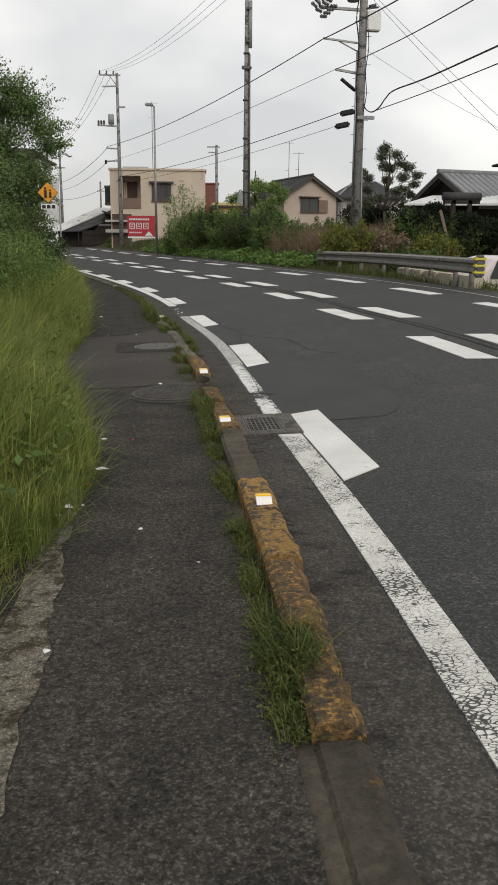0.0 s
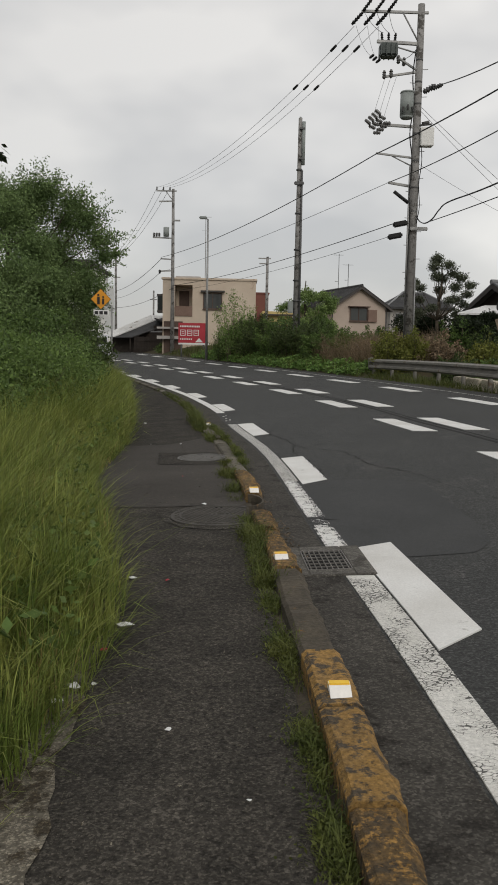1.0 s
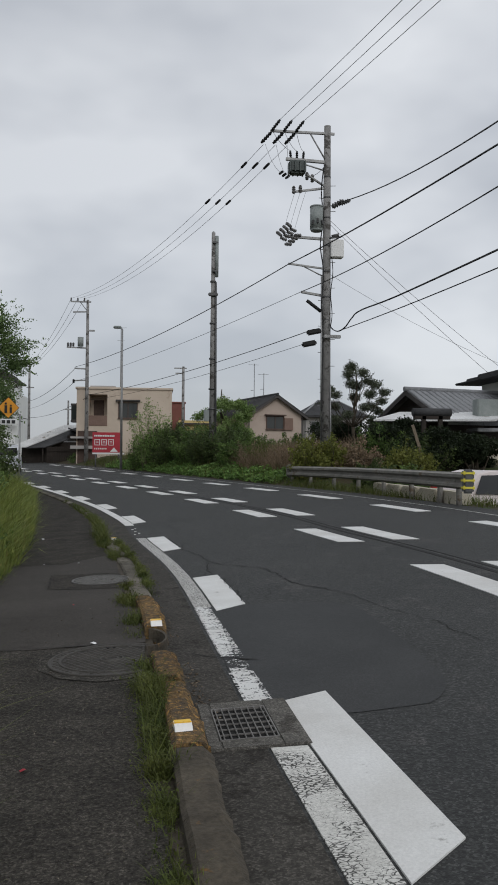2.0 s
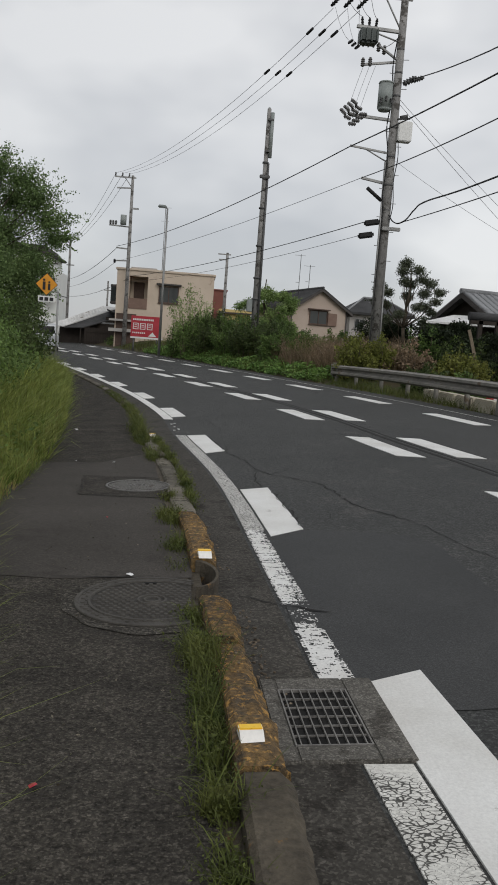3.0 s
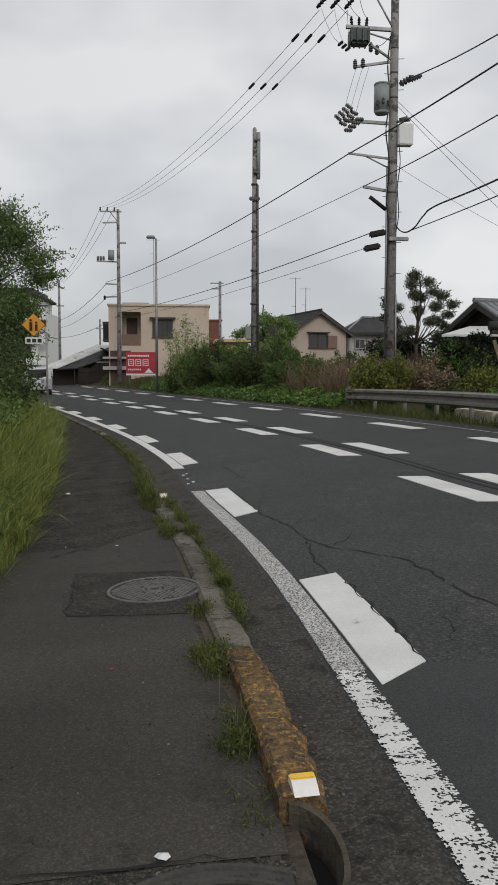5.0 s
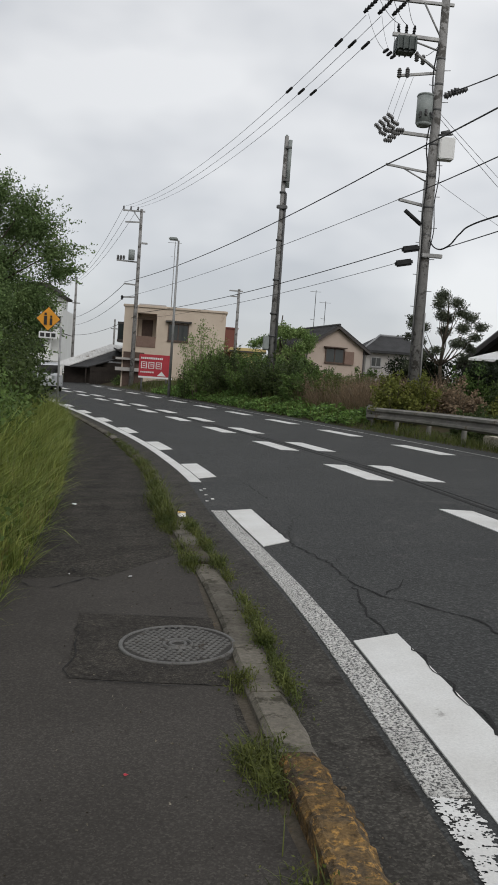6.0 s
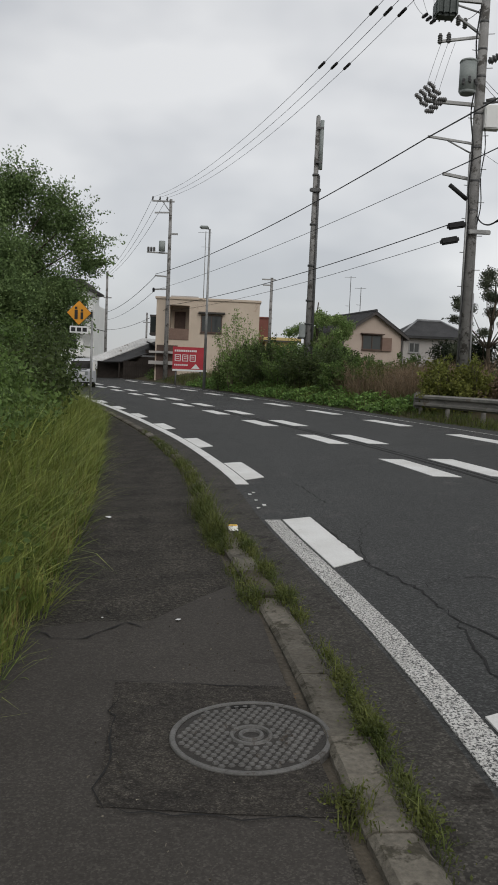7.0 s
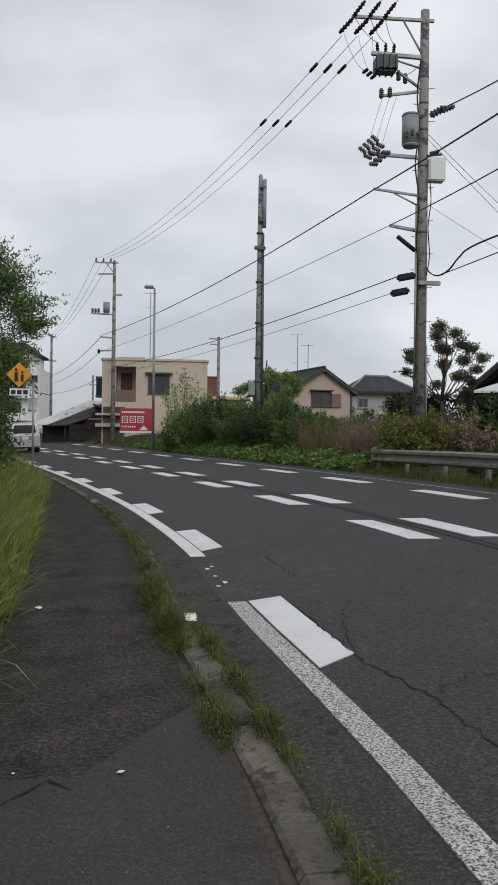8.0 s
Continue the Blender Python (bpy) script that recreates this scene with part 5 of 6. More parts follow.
# old low house with a sheet roof at the bend
ho = thing("house", -8.5, 79, -0.3, "old low dark wooden house with a pale sheet metal roof", "house")
part("wall", boxes((-10.6, -6.2, 76.5, 84, -0.5, 2.2)), DARKWOOD, ho)
part("wall_upper", boxes((-7.0, -5.9, 76.0, 84, -0.5, 2.9)), DARKWOOD, ho)
bm = bmesh.new()
prism(bm, [(-11.4, 73.6, 1.8), (-10.1, 73.6, 1.8), (-6.2, 78.6, 3.78), (-7.5, 78.6, 3.85)], (0, 0, 0), (0, 0, 0.07))
sheet = part("sheet_roof", bm, SHEETROOF, ho, "pale corrugated sheet roof")
for k in range(6):
    q = (k + 0.5) / 6
    part("sheet_rib", rods(((-11.4 + 1.3 * q, 73.62, 1.88), (-7.5 + 1.3 * q, 78.58, 3.92 - 0.07 * q), 0.025), n=5), SHEETROOF, sheet)
bm = bmesh.new()
prism(bm, [(-10.1, 73.7, 1.72), (-8.6, 73.7, 1.78), (-5.4, 77.6, 3.1), (-6.2, 78.5, 3.7)], (0, 0, 0), (0, 0, 0.08))
part("lower_roof", bm, TILE, ho, "dark lower roof beside the sheet roof")
part("front_wall", boxes((-10.7, -8.3, 75.0, 76.5, -0.5, 2.05), (-8.3, -6.0, 75.4, 76.5, -0.5, 2.3)), DARKWOOD, ho)
for x in (-11.1, -8.8):
    part("eave_post", rods(((x, 73.9, -0.5), (x, 73.9, 1.9), 0.06), n=8), DARKWOOD, ho)
bm = bmesh.new()
prism(bm, [(-6.9, 75.6, 3.45), (-6.9, 75.6, 3.58), (-5.2, 75.6, 2.95), (-5.2, 75.6, 2.82)], (0, 0, 0), (0, 8, 0))
part("tile_roof", bm, TILE, ho)
part("eave", boxes((-8.3, -5.6, 75.4, 76.4, 2.3, 2.42)), LIGHTTILE, ho)
part("board_panel", boxes((-9.2, -8.1, 76.4, 76.49, -0.3, 1.7)), GREYWALL, ho, "paler wall panel")
for k in range(7):
    part("lattice_bar", boxes((-7.9 + 0.28 * k, -7.8 + 0.28 * k, 75.9, 75.99, 0.0, 2.1)), DARKWOOD, ho)
fence = thing("fence", -6.5, 72.5, -0.3, "dark wooden board fence in front of the old house", "fence")
for k in range(22):
    part("board", boxes((-8.3 + 0.14 * k, -8.18 + 0.14 * k, 72.5, 72.54, 0.0, 1.85 + 0.03 * (k % 3))), DARKWOOD, fence)
part("rail", boxes((-8.3, -5.2, 72.45, 72.5, 1.5, 1.6), (-8.3, -5.2, 72.45, 72.5, 0.7, 0.8)), DARKWOOD, fence)

# white building far at the bend
hw = thing("building", -18.7, 108, -0.6, "white multi-storey building with dark roof and stepped balconies", "building")
part("wall", boxes((-21.7, -17.2, 105, 116, -0.8, 10.3)), WHITEWALL, hw)
part("side_wing", boxes((-17.2, -16.1, 106, 114, -0.8, 8.6)), WHITEWALL, hw)
part("roof", boxes((-22.2, -16.6, 104.5, 116.5, 10.3, 10.6), (-21.5, -17.6, 105.4, 115.6, 10.6, 11.4), bevel=0.1), ROOFEDGE, hw)
for z in (2.4, 5.0, 7.6):
    part("balcony", boxes((-20.3, -16.0, 103.9, 105.0, z, z + 0.9), bevel=0.03), WHITEWALL, hw)
    window(hw, -19.5, -17.9, 104.99, z + 0.95, z + 2.2, frame_mat=STEEL)
window(hw, -17.0, -16.3, 105.99, 9.0 - 2.0, 8.2, frame_mat=STEEL)
part("cornice", boxes((-21.9, -15.9, 104.7, 105.0, 9.2, 9.35)), ROOFEDGE, hw)

hy = thing("house", 4.2, 82, 0.5, "small yellow rendered house behind the shrubs", "house")
part("wall", boxes((3.0, 5.6, 80, 86, 0.3, 4.2)), YELLOWWALL, hy)
part("roof", boxes((2.7, 5.9, 79.6, 86.4, 4.2, 4.5), bevel=0.05), YELLOWWALL, hy)
part("eave_line", boxes((2.68, 5.92, 79.56, 79.6, 4.12, 4.25)), ROOFEDGE, hy)
window(hy, 3.4, 4.3, 79.99, 2.6, 3.5, frame_mat=STEEL)
bt = thing("shed", 2.9, 87, 0.5, "red-brown clad shed behind the beige house", "shed")
part("wall", boxes((2.2, 3.5, 85, 89, 0.3, 6.4), bevel=0.03), RUSTBROWN, bt)
part("roof", boxes((2.1, 3.6, 84.9, 89.1, 6.4, 6.55), bevel=0.03), RUSTBROWN, bt)

# dark old house with tiled roofs
DM = Matrix.Translation((12.0, 38.8, 0)) @ pose(0, 0, 0, 0, 0, -74)
hd = gable_house("house", "old dark wooden house with grey tiled gable roof", DM, 2.6, 9, 0.0, 2.95, 4.2, 0.5, DARKWOOD, LIGHTTILE)
bm = bmesh.new()
prism(bm, [(9.3, 35.6, 2.75), (9.3, 35.6, 2.83), (11.0, 37.6, 3.25), (11.0, 37.6, 3.17)], (0, 0, 0), (4.6, -1.2, 0.0))
part("eave_roof", bm, SHEETROOF, hd, "pale sheet eave roof")
part("lean_to", boxes((9.9, 14.2, 36.2, 38.0, 0.0, 2.75)), DARKWOOD, hd)
gate = thing("garden_gate", 11.0, 33.5, -0.1, "dark roofed wooden garden gate", "gate")
for q in (10.6, 11.25):
    part("post", boxes((q, q + 0.15, 33.4, 33.55, -0.3, 2.9)), DARKWOOD, gate)
part("roof", rods(((10.25, 33.5, 3.02), (11.75, 33.5, 3.02), 0.16), n=10), TILE, gate)
part("beam", boxes((10.3, 11.7, 33.4, 33.6, 2.75, 2.88)), DARKWOOD, gate)
h2 = thing("house", 15.5, 37, -0.2, "two-storey house with dark eaves and a greenish balcony", "house")
part("wall", boxes((16.9, 22, 36, 43, -0.4, 5.2)), WHITEWALL, h2)
part("roof", boxes((15.7, 22.5, 35.2, 43.6, 4.95, 5.06), (16.3, 22.5, 35.6, 43.6, 5.06, 5.3), (16.9, 22.5, 36, 43.6, 5.3, 5.55), bevel=0.04), TILE, h2)
part("balcony", boxes((13.6, 15.6, 35.4, 36.0, 2.95, 3.7), bevel=0.03), BOXGREY, h2, "greenish grey balcony front")
part("lower_roof", boxes((13.4, 20.3, 34.9, 36.2, 2.35, 2.5), bevel=0.03), LIGHTTILE, h2)
part("plaster_wall", boxes((13.5, 19.0, 35.2, 35.3, -0.3, 2.0)), CREAMSTONE, h2)

sb = thing("signboard", 11.2, 26, -0.5, "tall white signboard with vertical dark bars of writing", "signboard")
for q in (10.95, 12.2):
    part("post", rods(((q, 26.1, -0.6), (q, 26.1, 2.4), 0.06), n=8), STEEL, sb)
wb = part("board", boxes((10.8, 12.4, 26, 26.1, 2.25, 5.5), bevel=0.02), SIGNWHITE, sb)
part("rim", boxes((10.74, 10.82, 25.96, 26.12, 2.2, 5.55), (12.38, 12.46, 25.96, 26.12, 2.2, 5.55), (10.82, 12.38, 25.96, 26.12, 5.5, 5.56), (10.82, 12.38, 25.96, 26.12, 2.19, 2.25)), DARKSTEEL, sb)
for k in range(9):
    part("bar", boxes((11.05, 11.25, 25.98, 25.997, 2.6 + 0.27 * k, 2.78 + 0.27 * k)), BOXGREY, wb)

# ---- vehicles ----


def vehicle(name, label, m, w, side, glass, paint, lamps, plate_z, wheels, wr, tint=CARGLASS):
    """side: outline in (y, z), rear at y = 0; the body narrows above the waist."""
    t = thing(name, *m.translation, label, "car")
    base = Vector(m.translation)

    def width_at(z):
        return w if z < 0.95 else w - (z - 0.95) * 0.17

    bm = bmesh.new()
    stations = (-1, -0.94, -0.5, 0, 0.5, 0.94, 1)
    loops = []
    for s in stations:
        inset = 0.05 if abs(s) == 1 else 0.0
        cy, cz = sum(p[0] for p in side) / len(side), sum(p[1] for p in side) / len(side)
        loops.append([bm.verts.new(m @ Vector((s * width_at(z), y + (cy - y) * inset * 0.35, z + (cz - z) * inset))) for y, z in side])
    k = len(side)
    for a, c in zip(loops, loops[1:]):
        for i in range(k):
            bm.faces.new((a[i], a[(i + 1) % k], c[(i + 1) % k], c[i]))
    bm.faces.new(loops[0])
    bm.faces.new(loops[-1][::-1])
    bmesh.ops.recalc_face_normals(bm, faces=bm.faces)
    body = part("body", bm, paint, t)
    for s in (-1, 1):
        for quad in glass:
            bm = bmesh.new()
            prism(bm, [m @ Vector((s * (width_at(z) + 0.004), y, z)) for y, z in quad], (0, 0, 0), m.to_3x3() @ Vector((s * 0.008, 0, 0)))
            part("side_window", bm, tint, t)
    for name_, bx, mt in lamps:
        part(name_, boxes(bx, bevel=0.015, m=m), mt, t)
    for y in wheels:
        for s in (-1, 1):
            a, b = m @ Vector((s * (w - 0.19), y, wr)), m @ Vector((s * (w + 0.01), y, wr))
            wheel = part("wheel", rods((a, b, wr), n=24), RUBBER, t)
            part("rim", rods((b, m @ Vector((s * (w + 0.02), y, wr)), wr * 0.62), n=20), STEEL, wheel)
            part("wheel_arch", rods((m @ Vector((s * (w - 0.2), y, wr)), m @ Vector((s * (w + 0.004), y, wr)), wr * 1.14), n=24), BLACK, t)
    part("plate", boxes((-0.17, 0.17, -0.035, -0.015, plate_z, plate_z + 0.17), m=m), SIGNWHITE, t)
    return t


vy = 57.0
vx = px(vy, 1.55)
VM = Matrix.Translation((vx, vy, gz(vx, vy))) @ pose(0, 0, 0, 0, -BANK_ANGLE, math.degrees(math.atan2(-slope(vy), 1)))
vehicle("van", "silver compact tall van seen from behind on the road", VM, 0.83,
        [(0.02, 0.3), (0.0, 0.45), (0.0, 0.95), (0.06, 1.05), (0.2, 1.62), (0.35, 1.72), (2.4, 1.72), (2.75, 1.62), (3.25, 1.1), (3.65, 0.95), (3.7, 0.4), (3.6, 0.25), (0.1, 0.25)],
        [((0.25, 1.05), (0.85, 1.05), (0.85, 1.55), (0.35, 1.55)), ((0.95, 1.05), (1.8, 1.05), (1.8, 1.55), (0.95, 1.55)), ((1.9, 1.05), (2.95, 1.05), (2.5, 1.55), (1.9, 1.55))],
        SILVER, [("rear_window", (-0.6, 0.6, 0.045, 0.075, 1.1, 1.3), CARGLASS), ("rear_window_upper", (-0.58, 0.58, 0.1, 0.14, 1.3, 1.56), CARGLASS),
                 ("tail_lamp", (-0.79, -0.66, 0.0, 0.12, 0.98, 1.5), REFLWHITE), ("tail_lamp", (0.66, 0.79, 0.0, 0.12, 0.98, 1.5), REFLWHITE),
                 ("bumper", (-0.8, 0.8, -0.06, 0.1, 0.34, 0.55), SILVER), ("lower_trim", (-0.7, 0.7, -0.04, 0.1, 0.24, 0.335), RUBBER),
                 ("plate_recess", (-0.36, 0.36, -0.012, 0.02, 0.72, 0.96), BOXGREY), ("wiper", (-0.05, 0.3, 0.02, 0.04, 1.05, 1.08), RUBBER)], 0.75, (0.62, 3.05), 0.28)
CM = Matrix.Translation((7.85, 23.3, -0.5)) @ pose(0, 0, 0, 0, 0, -80)
vehicle("car", "pinkish white hatchback parked in the yard behind the guard rail", CM, 0.82,
        [(0.05, 0.28), (0.0, 0.5), (0.02, 0.95), (0.12, 1.05), (0.45, 1.42), (0.8, 1.5), (2.1, 1.48), (2.6, 1.35), (3.2, 0.98), (3.85, 0.82), (3.95, 0.45), (3.85, 0.25), (0.15, 0.25)],
        [((0.34, 0.93), (1.35, 0.9), (1.35, 1.4), (0.55, 1.38)), ((1.43, 0.9), (2.8, 0.92), (2.35, 1.37), (1.43, 1.4))],
        PEARL, [("tail_lamp", (-0.8, -0.6, -0.01, 0.16, 0.82, 1.06), TAILRED), ("tail_lamp", (0.6, 0.8, -0.01, 0.16, 0.82, 1.06), TAILRED),
                ("rear_window", (-0.58, 0.58, 0.2, 0.3, 1.12, 1.3), CARGLASS), ("bumper", (-0.78, 0.78, -0.05, 0.1, 0.32, 0.55), PEARL)], 0.7, (0.7, 3.1), 0.29)

# ---- plants ----


def leaf_quads(pts, size, r, flat=0.0):
    """Rhombic leaves at pts with random turns; flat draws them towards the horizontal."""
    n = len(pts)
    d = r.normal(size=(n, 3))
    d[:, 2] *= (1 - flat)
    d /= np.linalg.norm(d, axis=1)[:, None] + 1e-9
    s = r.normal(size=(n, 3))
    s[:, 2] *= (1 - flat)
    s -= (s * d).sum(1)[:, None] * d
    s /= np.linalg.norm(s, axis=1)[:, None] + 1e-9
    ln = size * r.uniform(0.6, 1.4, n)[:, None]
    v = np.stack([pts - d * ln * 0.5, pts + s * ln * 0.27, pts + d * ln * 0.5, pts - s * ln * 0.27], axis=1).reshape(-1, 3)
    f = np.arange(4 * n).reshape(-1, 4)
    return v, f


def in_clumps(clumps, n, r, shell=0.55):
    c = np.array(clumps, float)
    wgt = (c[:, 3] * c[:, 4] * c[:, 5]) ** 0.7
    k = r.choice(len(c), n, p=wgt / wgt.sum())
    d = r.normal(size=(n, 3))
    d /= np.linalg.norm(d, axis=1)[:, None]
    rad = (shell + (1 - shell) * r.random(n)) * r.uniform(0.75, 1.08, n)
    return c[k, :3] + d * c[k, 3:6] * rad[:, None]


def tree(name, label, x, y, z, h, clumps, n, size, leaf, bark=BARK, trunk=0.12, group="", shell=0.45, seed=1, category="tree"):
    r = np.random.default_rng(seed)
    t = thing(name, x, y, z, label, category, group)
    bm = bmesh.new()
    segs = 5
    pts = [Vector((x + 0.12 * math.sin(1.3 * k + seed) * k / segs, y + 0.1 * math.cos(2.1 * k + seed) * k / segs, z - 0.1 + (h + 0.1) * k / segs)) for k in range(segs + 1)]
    for k in range(segs):
        rod(bm, pts[k], pts[k + 1], trunk * (1 - 0.75 * k / segs), trunk * (1 - 0.75 * (k + 1) / segs), n=8)
    part("trunk", bm, bark, t)
    for c in clumps:
        c0 = Vector(c[:3])
        k = min(segs - 1, max(1, int((c0.z - z) / h * segs * 0.7)))
        mid = pts[k].lerp(c0, 0.5) + Vector((0.1 * math.sin(7 * c0.x), 0.1 * math.sin(5 * c0.z), -0.1 * (c0 - pts[k]).length))
        part("limb", rods((pts[k], mid, trunk * 0.3, trunk * 0.18), (mid, c0, trunk * 0.18, trunk * 0.05), n=6), bark, t)
    v, f = leaf_quads(in_clumps(clumps, n, r, shell), size, r)
    if shell < 0.2:  # loose sprays past the edge of the crown
        k = r.integers(0, len(clumps), n // 380)
        c = np.array(clumps, float)[k]
        mid = np.array([x, y, z + h * 0.6])
        d = c[:, :3] - mid
        d /= np.linalg.norm(d, axis=1)[:, None] + 1e-9
        d = d + r.normal(0, 0.25, d.shape)
        m_ = 22
        s_ = r.uniform(0.5, 1.13, (len(k), m_, 1))
        p = c[:, None, :3] + d[:, None, :] * c[:, None, 3:6] * s_ + r.normal(0, 0.055, (len(k), m_, 3)) * c[:, None, 3:6]
        p[:, :, 2] -= 0.12 * (s_[:, :, 0] - 0.5) ** 2 * c[:, None, 5]
        v2, f2 = leaf_quads(p.reshape(-1, 3), size, r)
        f = np.concatenate([f, f2 + len(v)])
        v = np.concatenate([v, v2])
    cr = raw_mesh("crown", v, f, leaf, t, base=(x, y, z))
    return t


def shrub(label, x, y, z, clumps, n, size, leaf, seed, bark=BARK, group="shrubs beside the road", flat=0.0):
    r = np.random.default_rng(seed)
    t = thing("shrub", x, y, z, label, "shrub", group)
    bm = bmesh.new()
    for c in clumps:
        rod(bm, (x + (c[0] - x) * 0.3, y + (c[1] - y) * 0.3, z - 0.15), c[:3], 0.035, 0.01, n=6)
    tagged(part("stem", bm, bark, t), "thin bare stems", kind="stuff")
    v, f = leaf_quads(in_clumps(clumps, n, r, 0.5), size, r, flat)
    raw_mesh("leafage", v, f, leaf, t, base=(x, y, z))
    return t


def spray(name, label, x, y, z, w, d, h, stems, per, size, leaf, seed, bark=BARK, category="shrub", group="shrubs beside the road", rise_from=0.12, splay=0.5):
    """Loose upright growth: many thin bent stems, leafy along their length, of uneven height."""
    r = np.random.default_rng(seed)
    t = thing(name, x, y, z, label, category, group)
    bm = bmesh.new()
    leaves = []
    for k in range(stems):
        u, v_ = r.uniform(-0.5, 0.5, 2)
        base = np.array([x + u * w * 0.6, y + v_ * d * 0.6, z - 0.1])
        tall = h * r.uniform(0.55, 1.08) * (1 - 0.35 * (u * u + v_ * v_) * 4)
        lean = np.array([u * w * splay, v_ * d * splay, 0]) + r.normal(0, 0.12, 3) * [w * 0.5, d * 0.5, 0]
        q = np.linspace(0, 1, 6)[:, None]
        line = base + q * np.array([0, 0, tall]) + q ** 1.8 * lean
        for a, b in zip(line[:-1:2], line[2::2] if len(line[2::2]) else line[-1:]):
            rod(bm, a, b, 0.018, 0.012, n=4)
        s_ = rise_from + (1 - rise_from) * r.random(per) ** 0.85
        p = base + s_[:, None] * np.array([0, 0, tall]) + s_[:, None] ** 1.8 * lean
        reach = 0.2 * h ** 0.5 * (1.05 - 0.75 * s_)
        leaves.append(p + r.normal(0, 1, (per, 3)) * reach[:, None] * [0.75, 0.75, 0.5])
    tagged(part("stem", bm, bark, t), "thin bare stems", kind="stuff")
    v, f = leaf_quads(np.concatenate(leaves), size, r)
    raw_mesh("leafage", v, f, leaf, t, base=(x, y, z))
    return t


def blades(name, label, pts, h, width, lean, material, seed, kind="stuff", outward=None):
    """Grass: blades that arch over, rooted at pts; h may be an array."""
    r = np.random.default_rng(seed)
    n = len(pts)
    hh = (h if isinstance(h, np.ndarray) else np.full(n, h)) * r.uniform(0.5, 1.25, n)
    a = r.uniform(0, 2 * np.pi, n)
    d = np.stack([np.cos(a), np.sin(a), np.zeros(n)], 1)
    if outward is not None:
        d = d * 0.45 + np.asarray(outward) * r.uniform(0.3, 1.1, n)[:, None]
    s = np.stack([-d[:, 1], d[:, 0], np.zeros(n)], 1)
    s /= np.linalg.norm(s, axis=1)[:, None] + 1e-9
    w = (width * r.uniform(0.6, 1.3, n))[:, None]
    bend = (lean * r.uniform(0.2, 1.4, n) * hh)[:, None]
    up = np.array([0, 0, 1.0])
    droop = np.clip(r.normal(0.25, 0.2, n), 0, 0.7)[:, None] * min(lean, 1.2)
    levels = []
    for q, wide in ((0.0, 1.0), (0.4, 0.9), (0.75, 0.6)):
        c = pts + up * hh[:, None] * (q - droop * q ** 3) + d * bend * q ** 2
        levels += [c - s * w * wide, c + s * w * wide]
    tip = pts + up * hh[:, None] * (1 - droop) + d * bend
    v = np.stack(levels + [tip], 1).reshape(-1, 3)
    i = np.arange(n)[:, None] * 7
    quads = (i + np.array([[0, 1, 3, 2]])).tolist() + (i + np.array([[2, 3, 5, 4]])).tolist()
    tris = (i + np.array([[4, 5, 6]])).tolist()
    ob = raw_mesh(name, v, quads + tris, material)
    return tagged(ob, label, "grass", kind=kind)


def scatter(n, y0, y1, xf, r, power=1.0):
    """n roots with y in y0..y1 (denser near y0) and x between xf(y)."""
    ys = y0 + (y1 - y0) * r.random(n) ** power
    pts = np.zeros((n, 3))
    for i, y in enumerate(ys):
        a, b = xf(y)
        x = a + (b - a) * r.random()
        pts[i] = (x, y, bank_z(x, y) - 0.02)
    return pts


r0 = np.random.default_rng(11)


def tufts(n, per, y0, y1, reach, r, power, low, high, radius):
    """Roots gathered in tufts on the verge: positions, blade lengths and a lean away from each tuft's middle."""
    c = scatter(n // per, y0, y1, lambda y: (walk_left(y) - reach, walk_left(y) - 0.04), r, power)
    k = r.integers(0, len(c), n)
    off = r.normal(0, radius, (n, 3))
    off[:, 2] = 0
    pts = c[k] + off
    over = np.array([max(0.0, x - walk_left(y)) for x, y, z in pts])
    pts[:, 0] -= over
    d = np.array([walk_left(y) - x for x, y, z in c])[k]
    size = r.uniform(0.55, 1.35, len(c))[k]
    tone = r.normal(0, 0.4, (len(c), 3))[k]
    lean = off / radius * 0.5 + tone + np.array([0.35, -0.15, 0])
    lean[:, 2] = 0
    lean[:, 0] = np.minimum(lean[:, 0], 0.45)
    pts[:, 2] = [bank_z(x, y) - 0.02 for x, y, z in pts]
    return pts, (low + (high - low) * np.clip(d / 0.8, 0, 1)) * size, lean


VG = "tall yellow-green verge grass leaning towards the walkway"
pts, hh, ln = tufts(88000, 75, 1.0, 13, 1.7, r0, 0.9, 0.22, 0.58, 0.08)
blades("grass", VG, pts, hh, 0.0025, 0.95, GRASS, 12, outward=ln)
pts, hh, ln = tufts(70000, 60, 13, 38, 1.6, r0, 1.3, 0.24, 0.62, 0.11)
blades("grass", VG, pts, hh, 0.0045, 1.15, GRASS, 13, outward=ln)
pts, hh, ln = tufts(12000, 30, 1.0, 30, 0.6, r0, 1.1, 0.13, 0.4, 0.06)
blades("grass", "yellowing dry grass at the edge of the verge", pts, hh, 0.0034, 0.7, DRYGRASS, 14, outward=ln)
pts, hh, ln = tufts(9000, 40, 1.0, 14, 1.7, r0, 1.0, 0.15, 0.35, 0.09)
blades("grass", "darker green grass in the verge", pts, hh, 0.004, 0.8, BUSHLEAF, 18, outward=ln)
pts = scatter(260, 6.6, 7.9, lambda y: (walk_left(y) - 0.35, walk_left(y) - 0.05), r0)
blades("grass", "long arching grass tuft over the walkway", pts, 0.2, 0.0026, 1.0, GRASS, 15, outward=(0.8, -0.2, 0))

